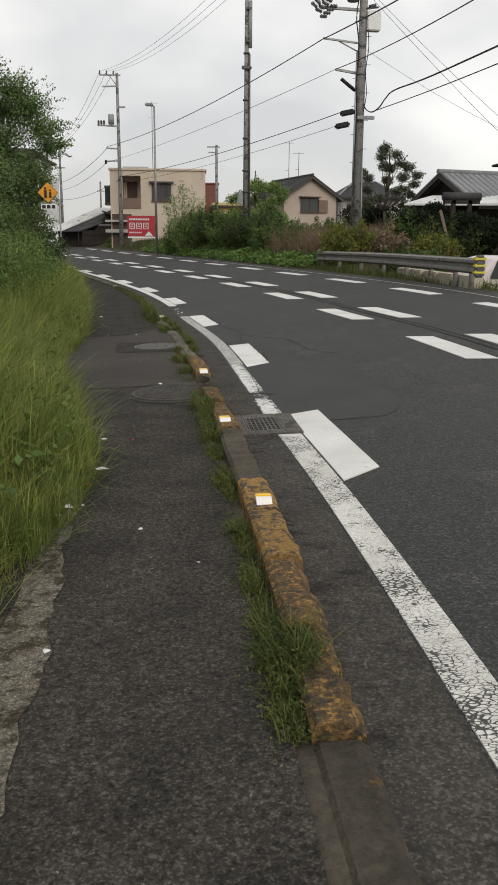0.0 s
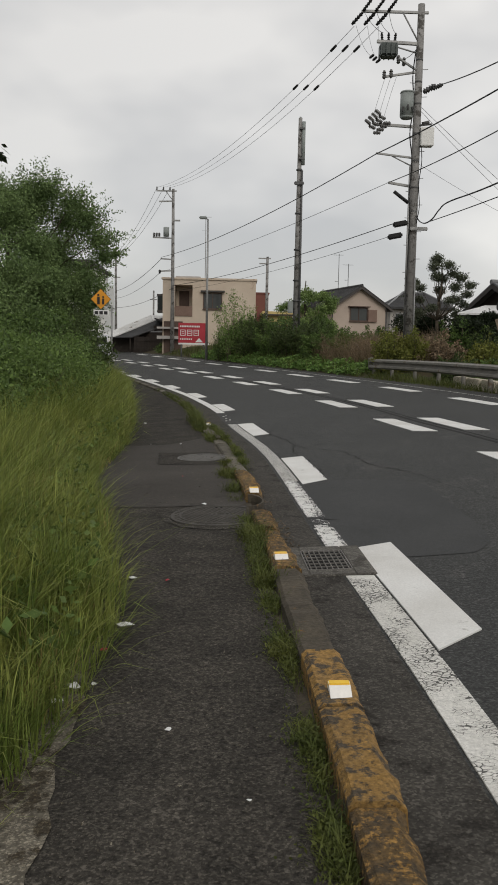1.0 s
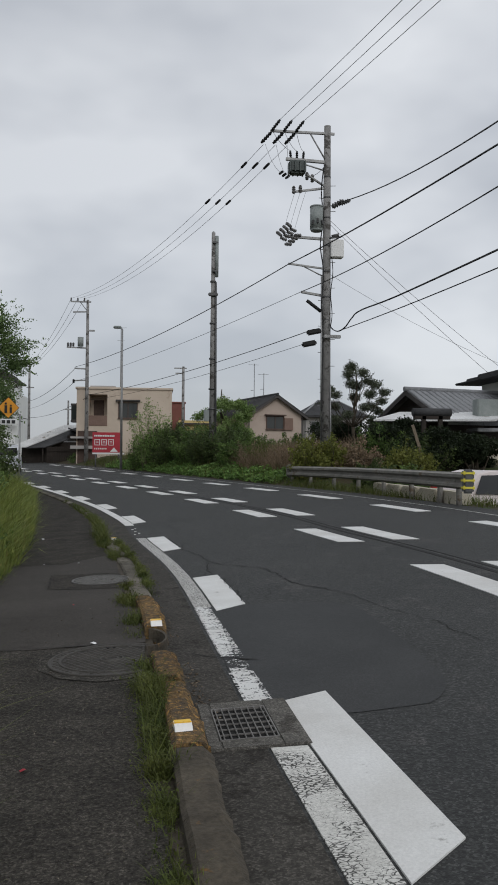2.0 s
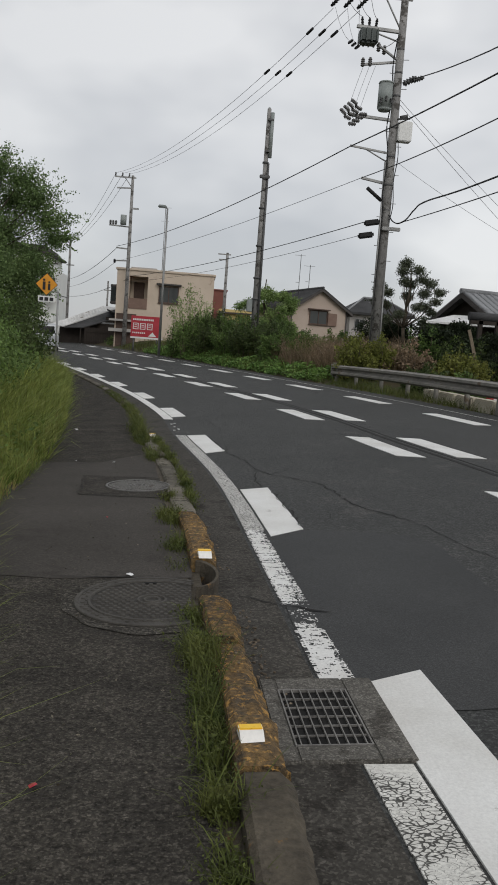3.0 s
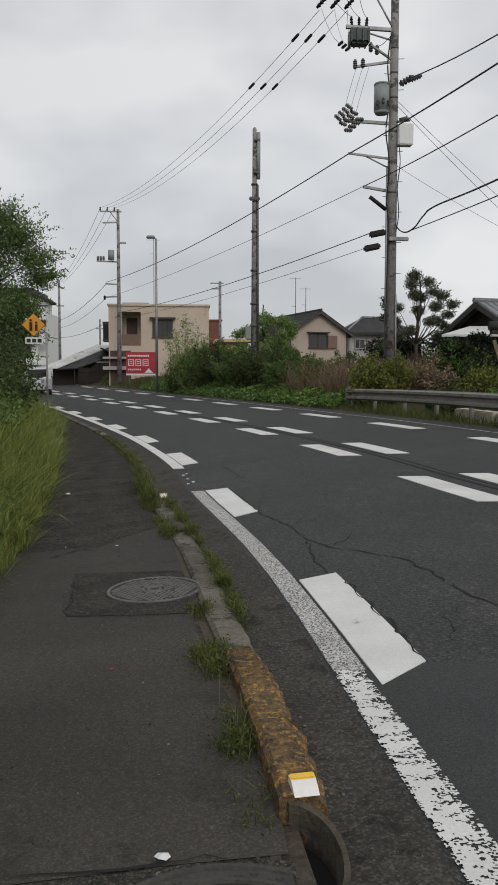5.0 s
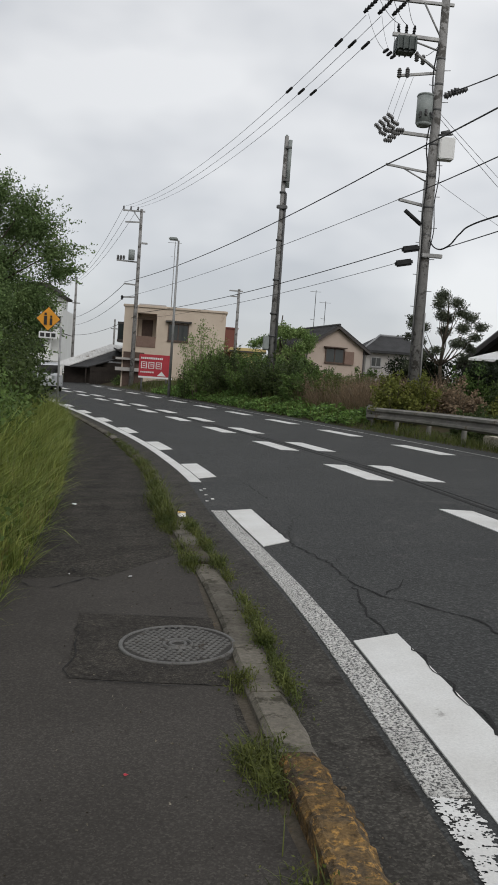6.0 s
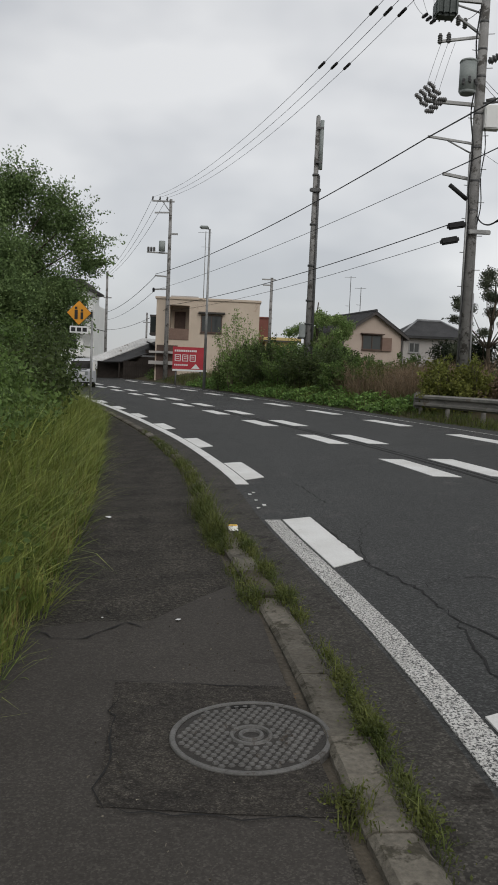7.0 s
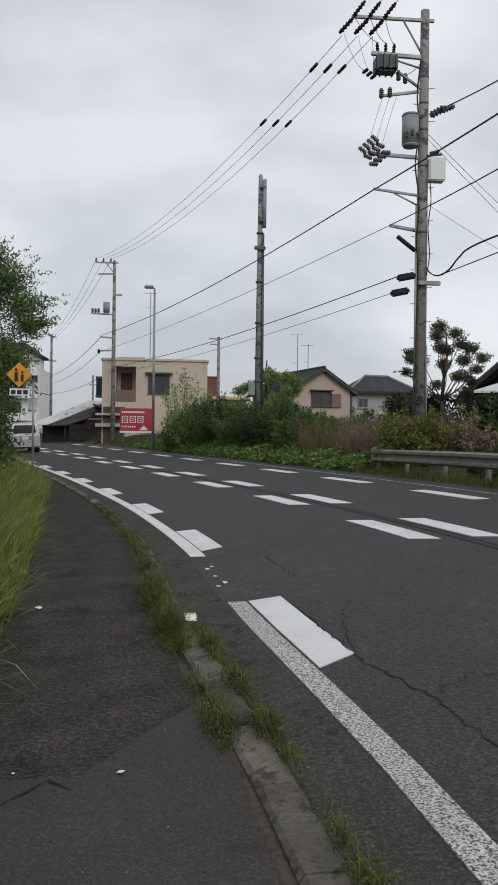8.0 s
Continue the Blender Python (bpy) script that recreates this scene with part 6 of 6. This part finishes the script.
# low leafy weeds mixed into the verge
pts = scatter(9000, 1.5, 14, lambda y: (walk_left(y) - 1.9, walk_left(y) - 0.1), r0)
pts[:, 2] += 0.03 + 0.32 * r0.random(len(pts))
v, f = leaf_quads(pts, 0.06, r0, 0.4)
tagged(raw_mesh("verge_weeds", v, f, BUSHLEAF), "low leafy weeds among the verge grass", "weeds", kind="stuff")


def kerb_weeds(y0, y1, n, h, side, spread, label, material, seed):
    r = np.random.default_rng(seed)
    n *= 2
    cen = r.uniform(y0, y1, max(3, int((y1 - y0) * 7)))
    wt = r.random(len(cen)) ** 2 + 0.08
    ys = np.clip(r.choice(cen, n, p=wt / wt.sum()) + r.normal(0, 0.07, n), y0, y1)
    p = np.zeros((n, 3))
    for i, y in enumerate(ys):
        o = kerb_left(y) + side + r.normal(0, spread)
        x = px(y, o)
        p[i] = (x, y, gz(x) + (0.06 if o < kerb_left(y) else (0.09 if o < kerb_left(y) + 0.2 else -0.01)))
    hv = h * r.choice([0.5, 0.8, 1.0, 1.5], n, p=[0.3, 0.3, 0.28, 0.12])
    blades("kerb_grass", label, p, hv, 0.0021, 1.0, material, seed)
    q = p.copy()
    q[:, 2] += h * r.random(len(q)) * 0.8
    q[:, :2] += r.normal(0, 0.03, (len(q), 2))
    v, f = leaf_quads(q, 0.014, r, 0.3)
    tagged(raw_mesh("kerb_weeds", v, f, material), label, "weeds", kind="stuff")


KW = "small green weeds growing along the kerb"
kerb_weeds(3.0, 5.4, 1900, 0.05, -0.045, 0.025, KW, WEED, 31)
kerb_weeds(3.25, 3.75, 800, 0.08, -0.005, 0.045, KW, WEED, 32)
kerb_weeds(5.4, 8.3, 1500, 0.06, -0.05, 0.03, KW, WEED, 33)
kerb_weeds(6.4, 7.7, 700, 0.11, -0.05, 0.035, KW, WEED, 34)
kerb_weeds(8.85, 10.4, 620, 0.085, -0.06, 0.04, KW, WEED, 35)
kerb_weeds(10.4, 13.2, 700, 0.05, 0.18, 0.02, KW, WEED, 36)
kerb_weeds(10.9, 11.1, 120, 0.06, -0.02, 0.03, KW, WEED, 41)
kerb_weeds(11.5, 12.2, 420, 0.065, 0.18, 0.025, KW, WEED, 37)
kerb_weeds(13.0, 17.0, 1700, 0.075, -0.02, 0.035, KW, WEED, 38)
kerb_weeds(13.0, 15.0, 900, 0.08, 0.17, 0.03, KW, WEED, 42)
kerb_weeds(14.8, 16.6, 1000, 0.17, 0.0, 0.04, KW, WEED, 39)
kerb_weeds(17.0, 26.0, 2200, 0.09, 0.03, 0.045, KW, WEED, 40)


def lumps(x, y, z, w, d, h, n, seed):
    """n uneven clumps filling a body w x d x h that stands on z."""
    r = np.random.default_rng(seed)
    out = []
    for k in range(n):
        q = 0.28 + 0.2 * r.random()
        u, v_ = r.uniform(-0.5, 0.5, 2)
        zz = r.uniform(0.2, 0.82) * (1 - 0.5 * (abs(u) + abs(v_)))
        out.append((x + u * w * 0.75, y + v_ * d * 0.75, z + zz * h + 0.1, w * q * 0.7, d * q * 0.7, h * q * 0.62))
    return out


# inside of the bend: bushes on the bank and a large tree
LB = "dense green leafy bush on the grassy bank"
k = 0
for y, dx, w, h in ((9, -2.3, 1.8, 0.8), (11, -1.9, 1.9, 1.1), (13, -1.75, 2.0, 1.3), (15, -1.7, 2.1, 1.4), (17.5, -1.75, 2.2, 1.6), (20, -1.8, 2.2, 1.55), (23, -1.85, 2.4, 1.8),
                    (26, -2.15, 2.5, 2.3), (29.5, -2.5, 2.6, 2.7), (33, -2.7, 2.6, 2.8), (18, -3.2, 2.6, 1.8), (22, -3.3, 2.8, 2.2), (26, -3.5, 3.0, 2.6), (30, -3.7, 3.0, 2.9), (34, -4.0, 3.2, 3.1), (12, -4.2, 3.2, 2.0), (16, -4.3, 3.6, 2.1), (21, -4.6, 4.0, 2.3), (27, -5, 4, 2.6)):
    k += 1
    x = walk_left(y) + dx
    shrub(LB, x, y, bank_z(x, y), lumps(x, y, bank_z(x, y), w, 3.2, h, 11, 50 + k), 9000, 0.05 if y < 18 else 0.085, DARKBUSH if y >= 20 and k % 2 else BUSHLEAF, 70 + k)
r = np.random.default_rng(5)
cl = []
for q in range(46):
    a, b = r.uniform(0, 2 * np.pi), r.uniform(-0.95, 1.0)
    rr = 3.7 * math.sqrt(max(0.08, 1 - b * b * 0.9)) * r.uniform(0.45, 1.0)
    cl.append((-8.7 + rr * math.cos(a), 35 + rr * math.sin(a), 4.2 + 3.4 * b, 1.2, 1.2, 0.95))
cl += [(-5.0, 34.6, 5.7, 0.95, 0.9, 0.75), (-4.8, 34.6, 5.0, 0.75, 0.8, 0.5), (-5.4, 34.5, 6.5, 0.95, 0.9, 0.75), (-6.0, 34.5, 7.2, 0.95, 0.9, 0.7), (-6.9, 34.5, 7.7, 1.0, 0.9, 0.6), (-5.6, 34.5, 4.2, 0.85, 0.9, 0.8),
       (-5.3, 34, 3.5, 0.7, 0.8, 0.7), (-5.25, 34, 2.8, 0.7, 0.8, 0.6), (-5.5, 34, 2.2, 0.7, 0.8, 0.5), (-6.0, 34, 3.3, 0.95, 0.9, 0.9), (-6.0, 34, 2.4, 0.9, 0.9, 0.9), (-6.0, 34, 1.5, 0.9, 0.9, 0.9), (-6.8, 33, 2.0, 1.1, 1.0, 1.1), (-6.8, 33, 3.6, 1.1, 1.0, 1.1), (-7.0, 32.5, 5.0, 1.1, 1.0, 1.0)]
K = 1.3
cl = [(0.4 + K * (x - 0.4), 2.1 + K * (y - 2.1), 1.37 + K * (z - 1.37) * (0.9 if z > 4 else 1.0), K * a, K * b, K * c) for x, y, z, a, b, c in cl]
tree("tree", "large broad green tree overhanging the bank", -11.4, 44.9, bank_z(-11.4, 44.9), 7.0, cl, 270000, 0.115, TREELEAF, trunk=0.28, group="trees by the road", shell=0.1, seed=3)
cl = []
for q in range(26):
    a, b = r.uniform(0, 2 * np.pi), r.uniform(-0.8, 1.0)
    rr = 2.4 * math.sqrt(max(0.05, 1 - b * b)) * r.uniform(0.5, 1.0)
    cl.append((-7.6 + rr * math.cos(a), 25 + rr * math.sin(a), 2.9 + 2.4 * b, 0.95, 0.95, 0.75))
tree("tree", "dark green tree standing behind the bushes", -7.6, 25, bank_z(-7.6, 25), 4.4, cl, 60000, 0.085, TREELEAF, trunk=0.2, group="trees by the road", shell=0.15, seed=9)

# outside of the bend: ivy, shrubs, dry stalks
iv = scatter(10500, 33, 60, lambda y: (px(y, road_right(y)) + 0.05, px(y, road_right(y)) + 1.2), r0, 1.0)
iv[:, 2] += 0.05 + 0.42 * r0.random(len(iv)) * (0.55 + 0.3 * np.sin(iv[:, 1] * 2.1) + 0.15 * np.sin(iv[:, 1] * 5.3 + iv[:, 0]))
v, f = leaf_quads(iv, 0.145, r0, 0.5)
tagged(raw_mesh("ground_ivy", v, f, IVYLEAF), "bright green broad-leaved ground cover along the road edge", "ground cover", kind="stuff")
pts = scatter(6000, 33, 66, lambda y: (px(y, road_right(y)) + 0.1, px(y, road_right(y)) + 4), r0)
blades("grass", "rough green grass on the outer bank", pts, 0.5, 0.009, 0.6, WEED, 16)
RB = "overgrown green shrub on the outer bank"
specs = [(41.2, 1.9, 2.2, 1.45, BUSHLEAF), (43, 2.2, 2.2, 1.7, DARKBUSH), (45.5, 1.9, 2.6, 1.9, DARKBUSH), (48, 1.9, 2.6, 2.1, BUSHLEAF), (50.5, 1.7, 2.8, 2.3, DARKBUSH), (53, 1.8, 2.6, 2.2, DARKBUSH), (55, 2.4, 2.8, 2.1, BUSHLEAF),
         (57.5, 3.4, 2.8, 1.8, BUSHLEAF), (45.5, 4.0, 3.2, 1.5, BUSHLEAF), (50, 4.2, 3.4, 1.8, TREELEAF), (54, 4.4, 3.4, 1.9, TREELEAF), (41, 4.2, 3, 1.3, BUSHLEAF)]
for q, (y, d, w, h, lf) in enumerate(specs):
    x = px(y, road_right(y)) + d
    z = bank_z(x, y)
    spray("shrub", RB, x, y, z, w, 2.8, h * 1.12, 46, 210, 0.1, lf, 150 + q)
    if q % 2 == 0:
        shrub(RB, x + 0.5, y + 0.9, z, lumps(x + 0.5, y + 0.9, z, w, 2.0, h * 0.8, 11, 120 + q), 5000, 0.09, lf, 170 + q)
bs = scatter(9500, 34.2, 41, lambda y: (px(y, road_right(y)) + 1.1, px(y, road_right(y)) + 4.8), r0)
blades("dry_stalks", "tall reddish brown dry stalks on the outer bank", bs, 1.05, 0.005, 0.6, BROWNLEAF, 17)
for q, (y, d, w, h) in enumerate(((36.2, 2.2, 2.0, 1.25), (38.6, 2.4, 2.2, 1.35), (41.0, 2.2, 2.0, 1.2))):
    x = px(y, road_right(y)) + d
    spray("shrub", "brown dry weedy shrub on the outer bank", x, y, bank_z(x, y), w, 2.2, h, 34, 90, 0.07, BROWNLEAF if q != 1 else WEED, 240 + q, PALEBARK)
for q, (x, y, w, h, lf, lab) in enumerate(((6.2, 32.9, 1.5, 1.5, YELLOWLEAF, "yellow-green shrub at the foot of the pole"), (6.85, 32.2, 1.1, 1.4, YELLOWLEAF, "yellow-green shrub at the foot of the pole"),
                                           (7.75, 31.4, 1.7, 1.2, BROWNLEAF, "reddish brown shrub behind the guard rail"), (9.1, 30.0, 1.6, 1.3, YELLOWLEAF, "yellowing shrub behind the guard rail"),
                                           (7.6, 29.2, 1.4, 1.0, DARKBUSH, RB), (8.2, 27.4, 1.6, 1.2, DARKBUSH, RB), (9.9, 31.4, 2, 1.5, DARKBUSH, RB), (8.9, 33.4, 2, 1.5, BUSHLEAF, RB), (7.7, 25.6, 1.2, 0.9, BUSHLEAF, RB))):
    z = bank_z(x, y)
    spray("shrub", lab, x, y, z, w, 1.6, h + 0.3, 34, 110, 0.1, lf, 220 + q)
    shrub(lab, x, y + 0.3, z, lumps(x, y + 0.3, z, w, 1.4, h, 7, 200 + q), 1800, 0.09, lf, 260 + q)
pts = np.array([(x, y, bank_z(x, y) - 0.02) for y in r0.uniform(19.5, 33, 3600) for x in (px(y, road_right(y)) + r0.uniform(0.05, 1.3),)])
blades("grass", "rough grass and weeds under the guard rail", pts, 0.26, 0.006, 0.8, WEED, 19)
plank = thing("leaning_board", 9.9, 30.5, bank_z(9.9, 30.5), "thin weathered board leaning among the shrubs", "board")
part("plank", boxes((-0.05, 0.05, -0.02, 0.02, -0.1, 2.0), m=pose(9.9, 30.5, bank_z(9.9, 30.5), 0, -18, 0)), PALEBARK, plank)

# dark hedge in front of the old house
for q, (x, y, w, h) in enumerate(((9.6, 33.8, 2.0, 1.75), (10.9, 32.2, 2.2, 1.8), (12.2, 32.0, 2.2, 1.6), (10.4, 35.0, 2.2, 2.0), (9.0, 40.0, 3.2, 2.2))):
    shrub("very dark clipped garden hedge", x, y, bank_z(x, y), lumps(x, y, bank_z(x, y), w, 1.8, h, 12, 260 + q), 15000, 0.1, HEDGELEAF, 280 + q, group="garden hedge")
# garden tree with cloud-shaped foliage pads
gx_, gy_ = 9.1, 38.0
r = np.random.default_rng(77)
cl = []
for x, z, s in ((9.05, 5.2, 0.4), (8.85, 4.85, 0.36), (9.35, 4.9, 0.36), (9.6, 4.55, 0.34), (9.95, 4.4, 0.36), (8.9, 4.45, 0.34), (9.3, 4.4, 0.36), (10.25, 4.05, 0.32), (9.75, 4.0, 0.36), (10.4, 3.75, 0.3), (9.2, 3.9, 0.34),
                (8.0, 4.2, 0.34), (7.8, 3.95, 0.3), (8.25, 3.95, 0.3), (7.9, 3.6, 0.28), (8.4, 3.5, 0.3), (9.9, 3.5, 0.36), (9.4, 3.4, 0.3), (10.3, 3.3, 0.3), (8.7, 3.1, 0.3), (8.2, 2.9, 0.34), (9.8, 2.9, 0.34), (7.9, 2.5, 0.34)):
    cl.append((x, 38 + r.uniform(-0.7, 0.7), z, s, s * 1.1, s * 0.75))
tree("garden_tree", "dark cloud-pruned garden tree with open limbs", gx_, gy_, bank_z(gx_, gy_), 3.9, cl, 26000, 0.06, PINELEAF, trunk=0.1, shell=0.12, seed=21)

# trees near the antenna pole and a young tree by the beige house
r = np.random.default_rng(44)
cl = []
for q in range(44):
    a, b = r.uniform(0, 2 * np.pi), r.uniform(-0.9, 1.0)
    rr = 2.1 * math.sqrt(max(0.06, 1 - b * b)) * r.uniform(0.35, 1.08)
    cl.append((5.1 + rr * math.cos(a), 57 + rr * math.sin(a), 3.4 + 1.45 * b, 0.5, 0.5, 0.42))
tree("tree", "broad bright green tree behind the antenna pole", 4.9, 57, bank_z(4.9, 57), 4.4, cl, 28000, 0.1, LIGHTLEAF, trunk=0.12, group="trees by the road", shell=0.1, seed=31)
YT = "thin young tree with bare twigs beside the beige house"
spray("tree", YT, 0.35, 52, bank_z(0.35, 52), 1.8, 1.6, 4.1, 30, 230, 0.1, LIGHTLEAF, 33, PALEBARK, "tree", "trees by the road", 0.2, 0.9)
for q, (x, y, w, h, lf) in enumerate(((-0.3, 53.2, 1.6, 2.1, BUSHLEAF), (1.4, 51.6, 1.8, 2.3, BUSHLEAF), (2.4, 52.6, 1.6, 2.3, DARKBUSH))):
    spray("shrub", "leafy green shrub below the young tree", x, y, bank_z(x, y), w, 1.8, h, 34, 150, 0.095, lf, 340 + q)
cl = [(x, 71.3, z, 0.8, 0.8, 0.8) for x, z in ((-10.8, 1.1), (-11.6, 1.5), (-12.4, 1.2))]
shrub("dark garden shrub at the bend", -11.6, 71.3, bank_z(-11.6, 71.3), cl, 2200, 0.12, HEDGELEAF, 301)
cl = [(x, 69.0, z, 0.7, 0.7, 0.6) for x, z in ((-5.6, 0.9), (-4.8, 1.1))]
shrub("small green shrub by the pole", -5.2, 69.0, bank_z(-5.2, 69.0), cl, 1600, 0.1, BUSHLEAF, 302)

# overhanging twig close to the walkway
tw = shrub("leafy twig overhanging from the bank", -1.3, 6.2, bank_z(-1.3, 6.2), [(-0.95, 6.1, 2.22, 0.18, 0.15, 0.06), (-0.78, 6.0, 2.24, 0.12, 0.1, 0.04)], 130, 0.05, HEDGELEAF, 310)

# ---- small things ----
stake = thing("garden_stake", -0.74, 5.8, bank_z(-0.74, 5.8), "thin black stake leaning in the grass", "stake")
part("rod", rods(((-0.74, 5.8, bank_z(-0.74, 5.8) - 0.1), (-0.82, 5.78, 0.74), 0.012), n=8), RUBBER, stake)
part("cap", rods(((-0.82, 5.78, 0.74), (-0.824, 5.779, 0.775), 0.02), n=8), RUBBER, stake)


def litter(x, y, s, material, label, cat, seed):
    r = random.Random(seed)
    z = gz(x) + 0.078 + (0.02 if x < walk_left(y) + 0.05 else 0)
    t = thing("litter", x, y, z, label, cat, "scraps on the walkway")
    bm = bmesh.new()
    c = [bm.verts.new((x + s * math.cos(a) * r.uniform(0.5, 1), y + s * math.sin(a) * r.uniform(0.5, 1), z + r.uniform(0, 0.4) * s)) for a in np.arange(0, 6.2, 1.05)]
    top = bm.verts.new((x, y, z + 0.45 * s))
    bot = bm.verts.new((x, y, z - 0.002))
    for i in range(len(c)):
        bm.faces.new((c[i], c[(i + 1) % len(c)], top))
        bm.faces.new((c[(i + 1) % len(c)], c[i], bot))
    part("scrap", bm, material, t)


WS, RS = "crumpled scrap of white paper", "small pink-red wrapper"
for q, (x, y, s, m_, lab) in enumerate(((-0.13, 5.75, 0.05, SIGNWHITE, WS), (-0.18, 5.45, 0.03, REDSIGN, RS), (-0.24, 5.08, 0.035, SIGNWHITE, WS), (-0.27, 4.95, 0.04, SIGNWHITE, WS), (-0.16, 5.1, 0.018, SIGNWHITE, WS),
                                         (0.15, 4.75, 0.015, SIGNWHITE, WS), (-0.2, 6.6, 0.03, SIGNWHITE, WS), (0.0, 6.55, 0.02, REDSIGN, RS), (-0.1, 3.6, 0.02, SIGNWHITE, WS), (0.12, 8.72, 0.03, SIGNWHITE, WS),
                                         (-1.15, 15.9, 0.04, SIGNWHITE, WS), (-0.35, 12.9, 0.02, SIGNWHITE, WS), (-0.15, 10.2, 0.012, REDSIGN, RS), (-0.75, 12.95, 0.012, SIGNWHITE, WS), (0.42, 4.3, 0.012, SIGNWHITE, WS))):
    litter(x, y, s, m_, lab, "litter", q)
# loose grit on the walkway and gutter
gr = np.zeros((900, 3))
gr[:, 1] = r0.uniform(1.5, 14, 900)
for i in range(900):
    o = r0.uniform(-1.4, -0.66) if i % 3 else r0.uniform(-0.4, -0.1)
    x = px(gr[i, 1], o)
    gr[i] = (x, gr[i, 1], gz(x) + (0.076 if i % 3 else 0.003))
v, f = leaf_quads(gr, 0.012, r0, 0.3)
tagged(raw_mesh("grit", v, f, EDGING), "loose pale grit and crumbs on the asphalt", "grit", kind="stuff")
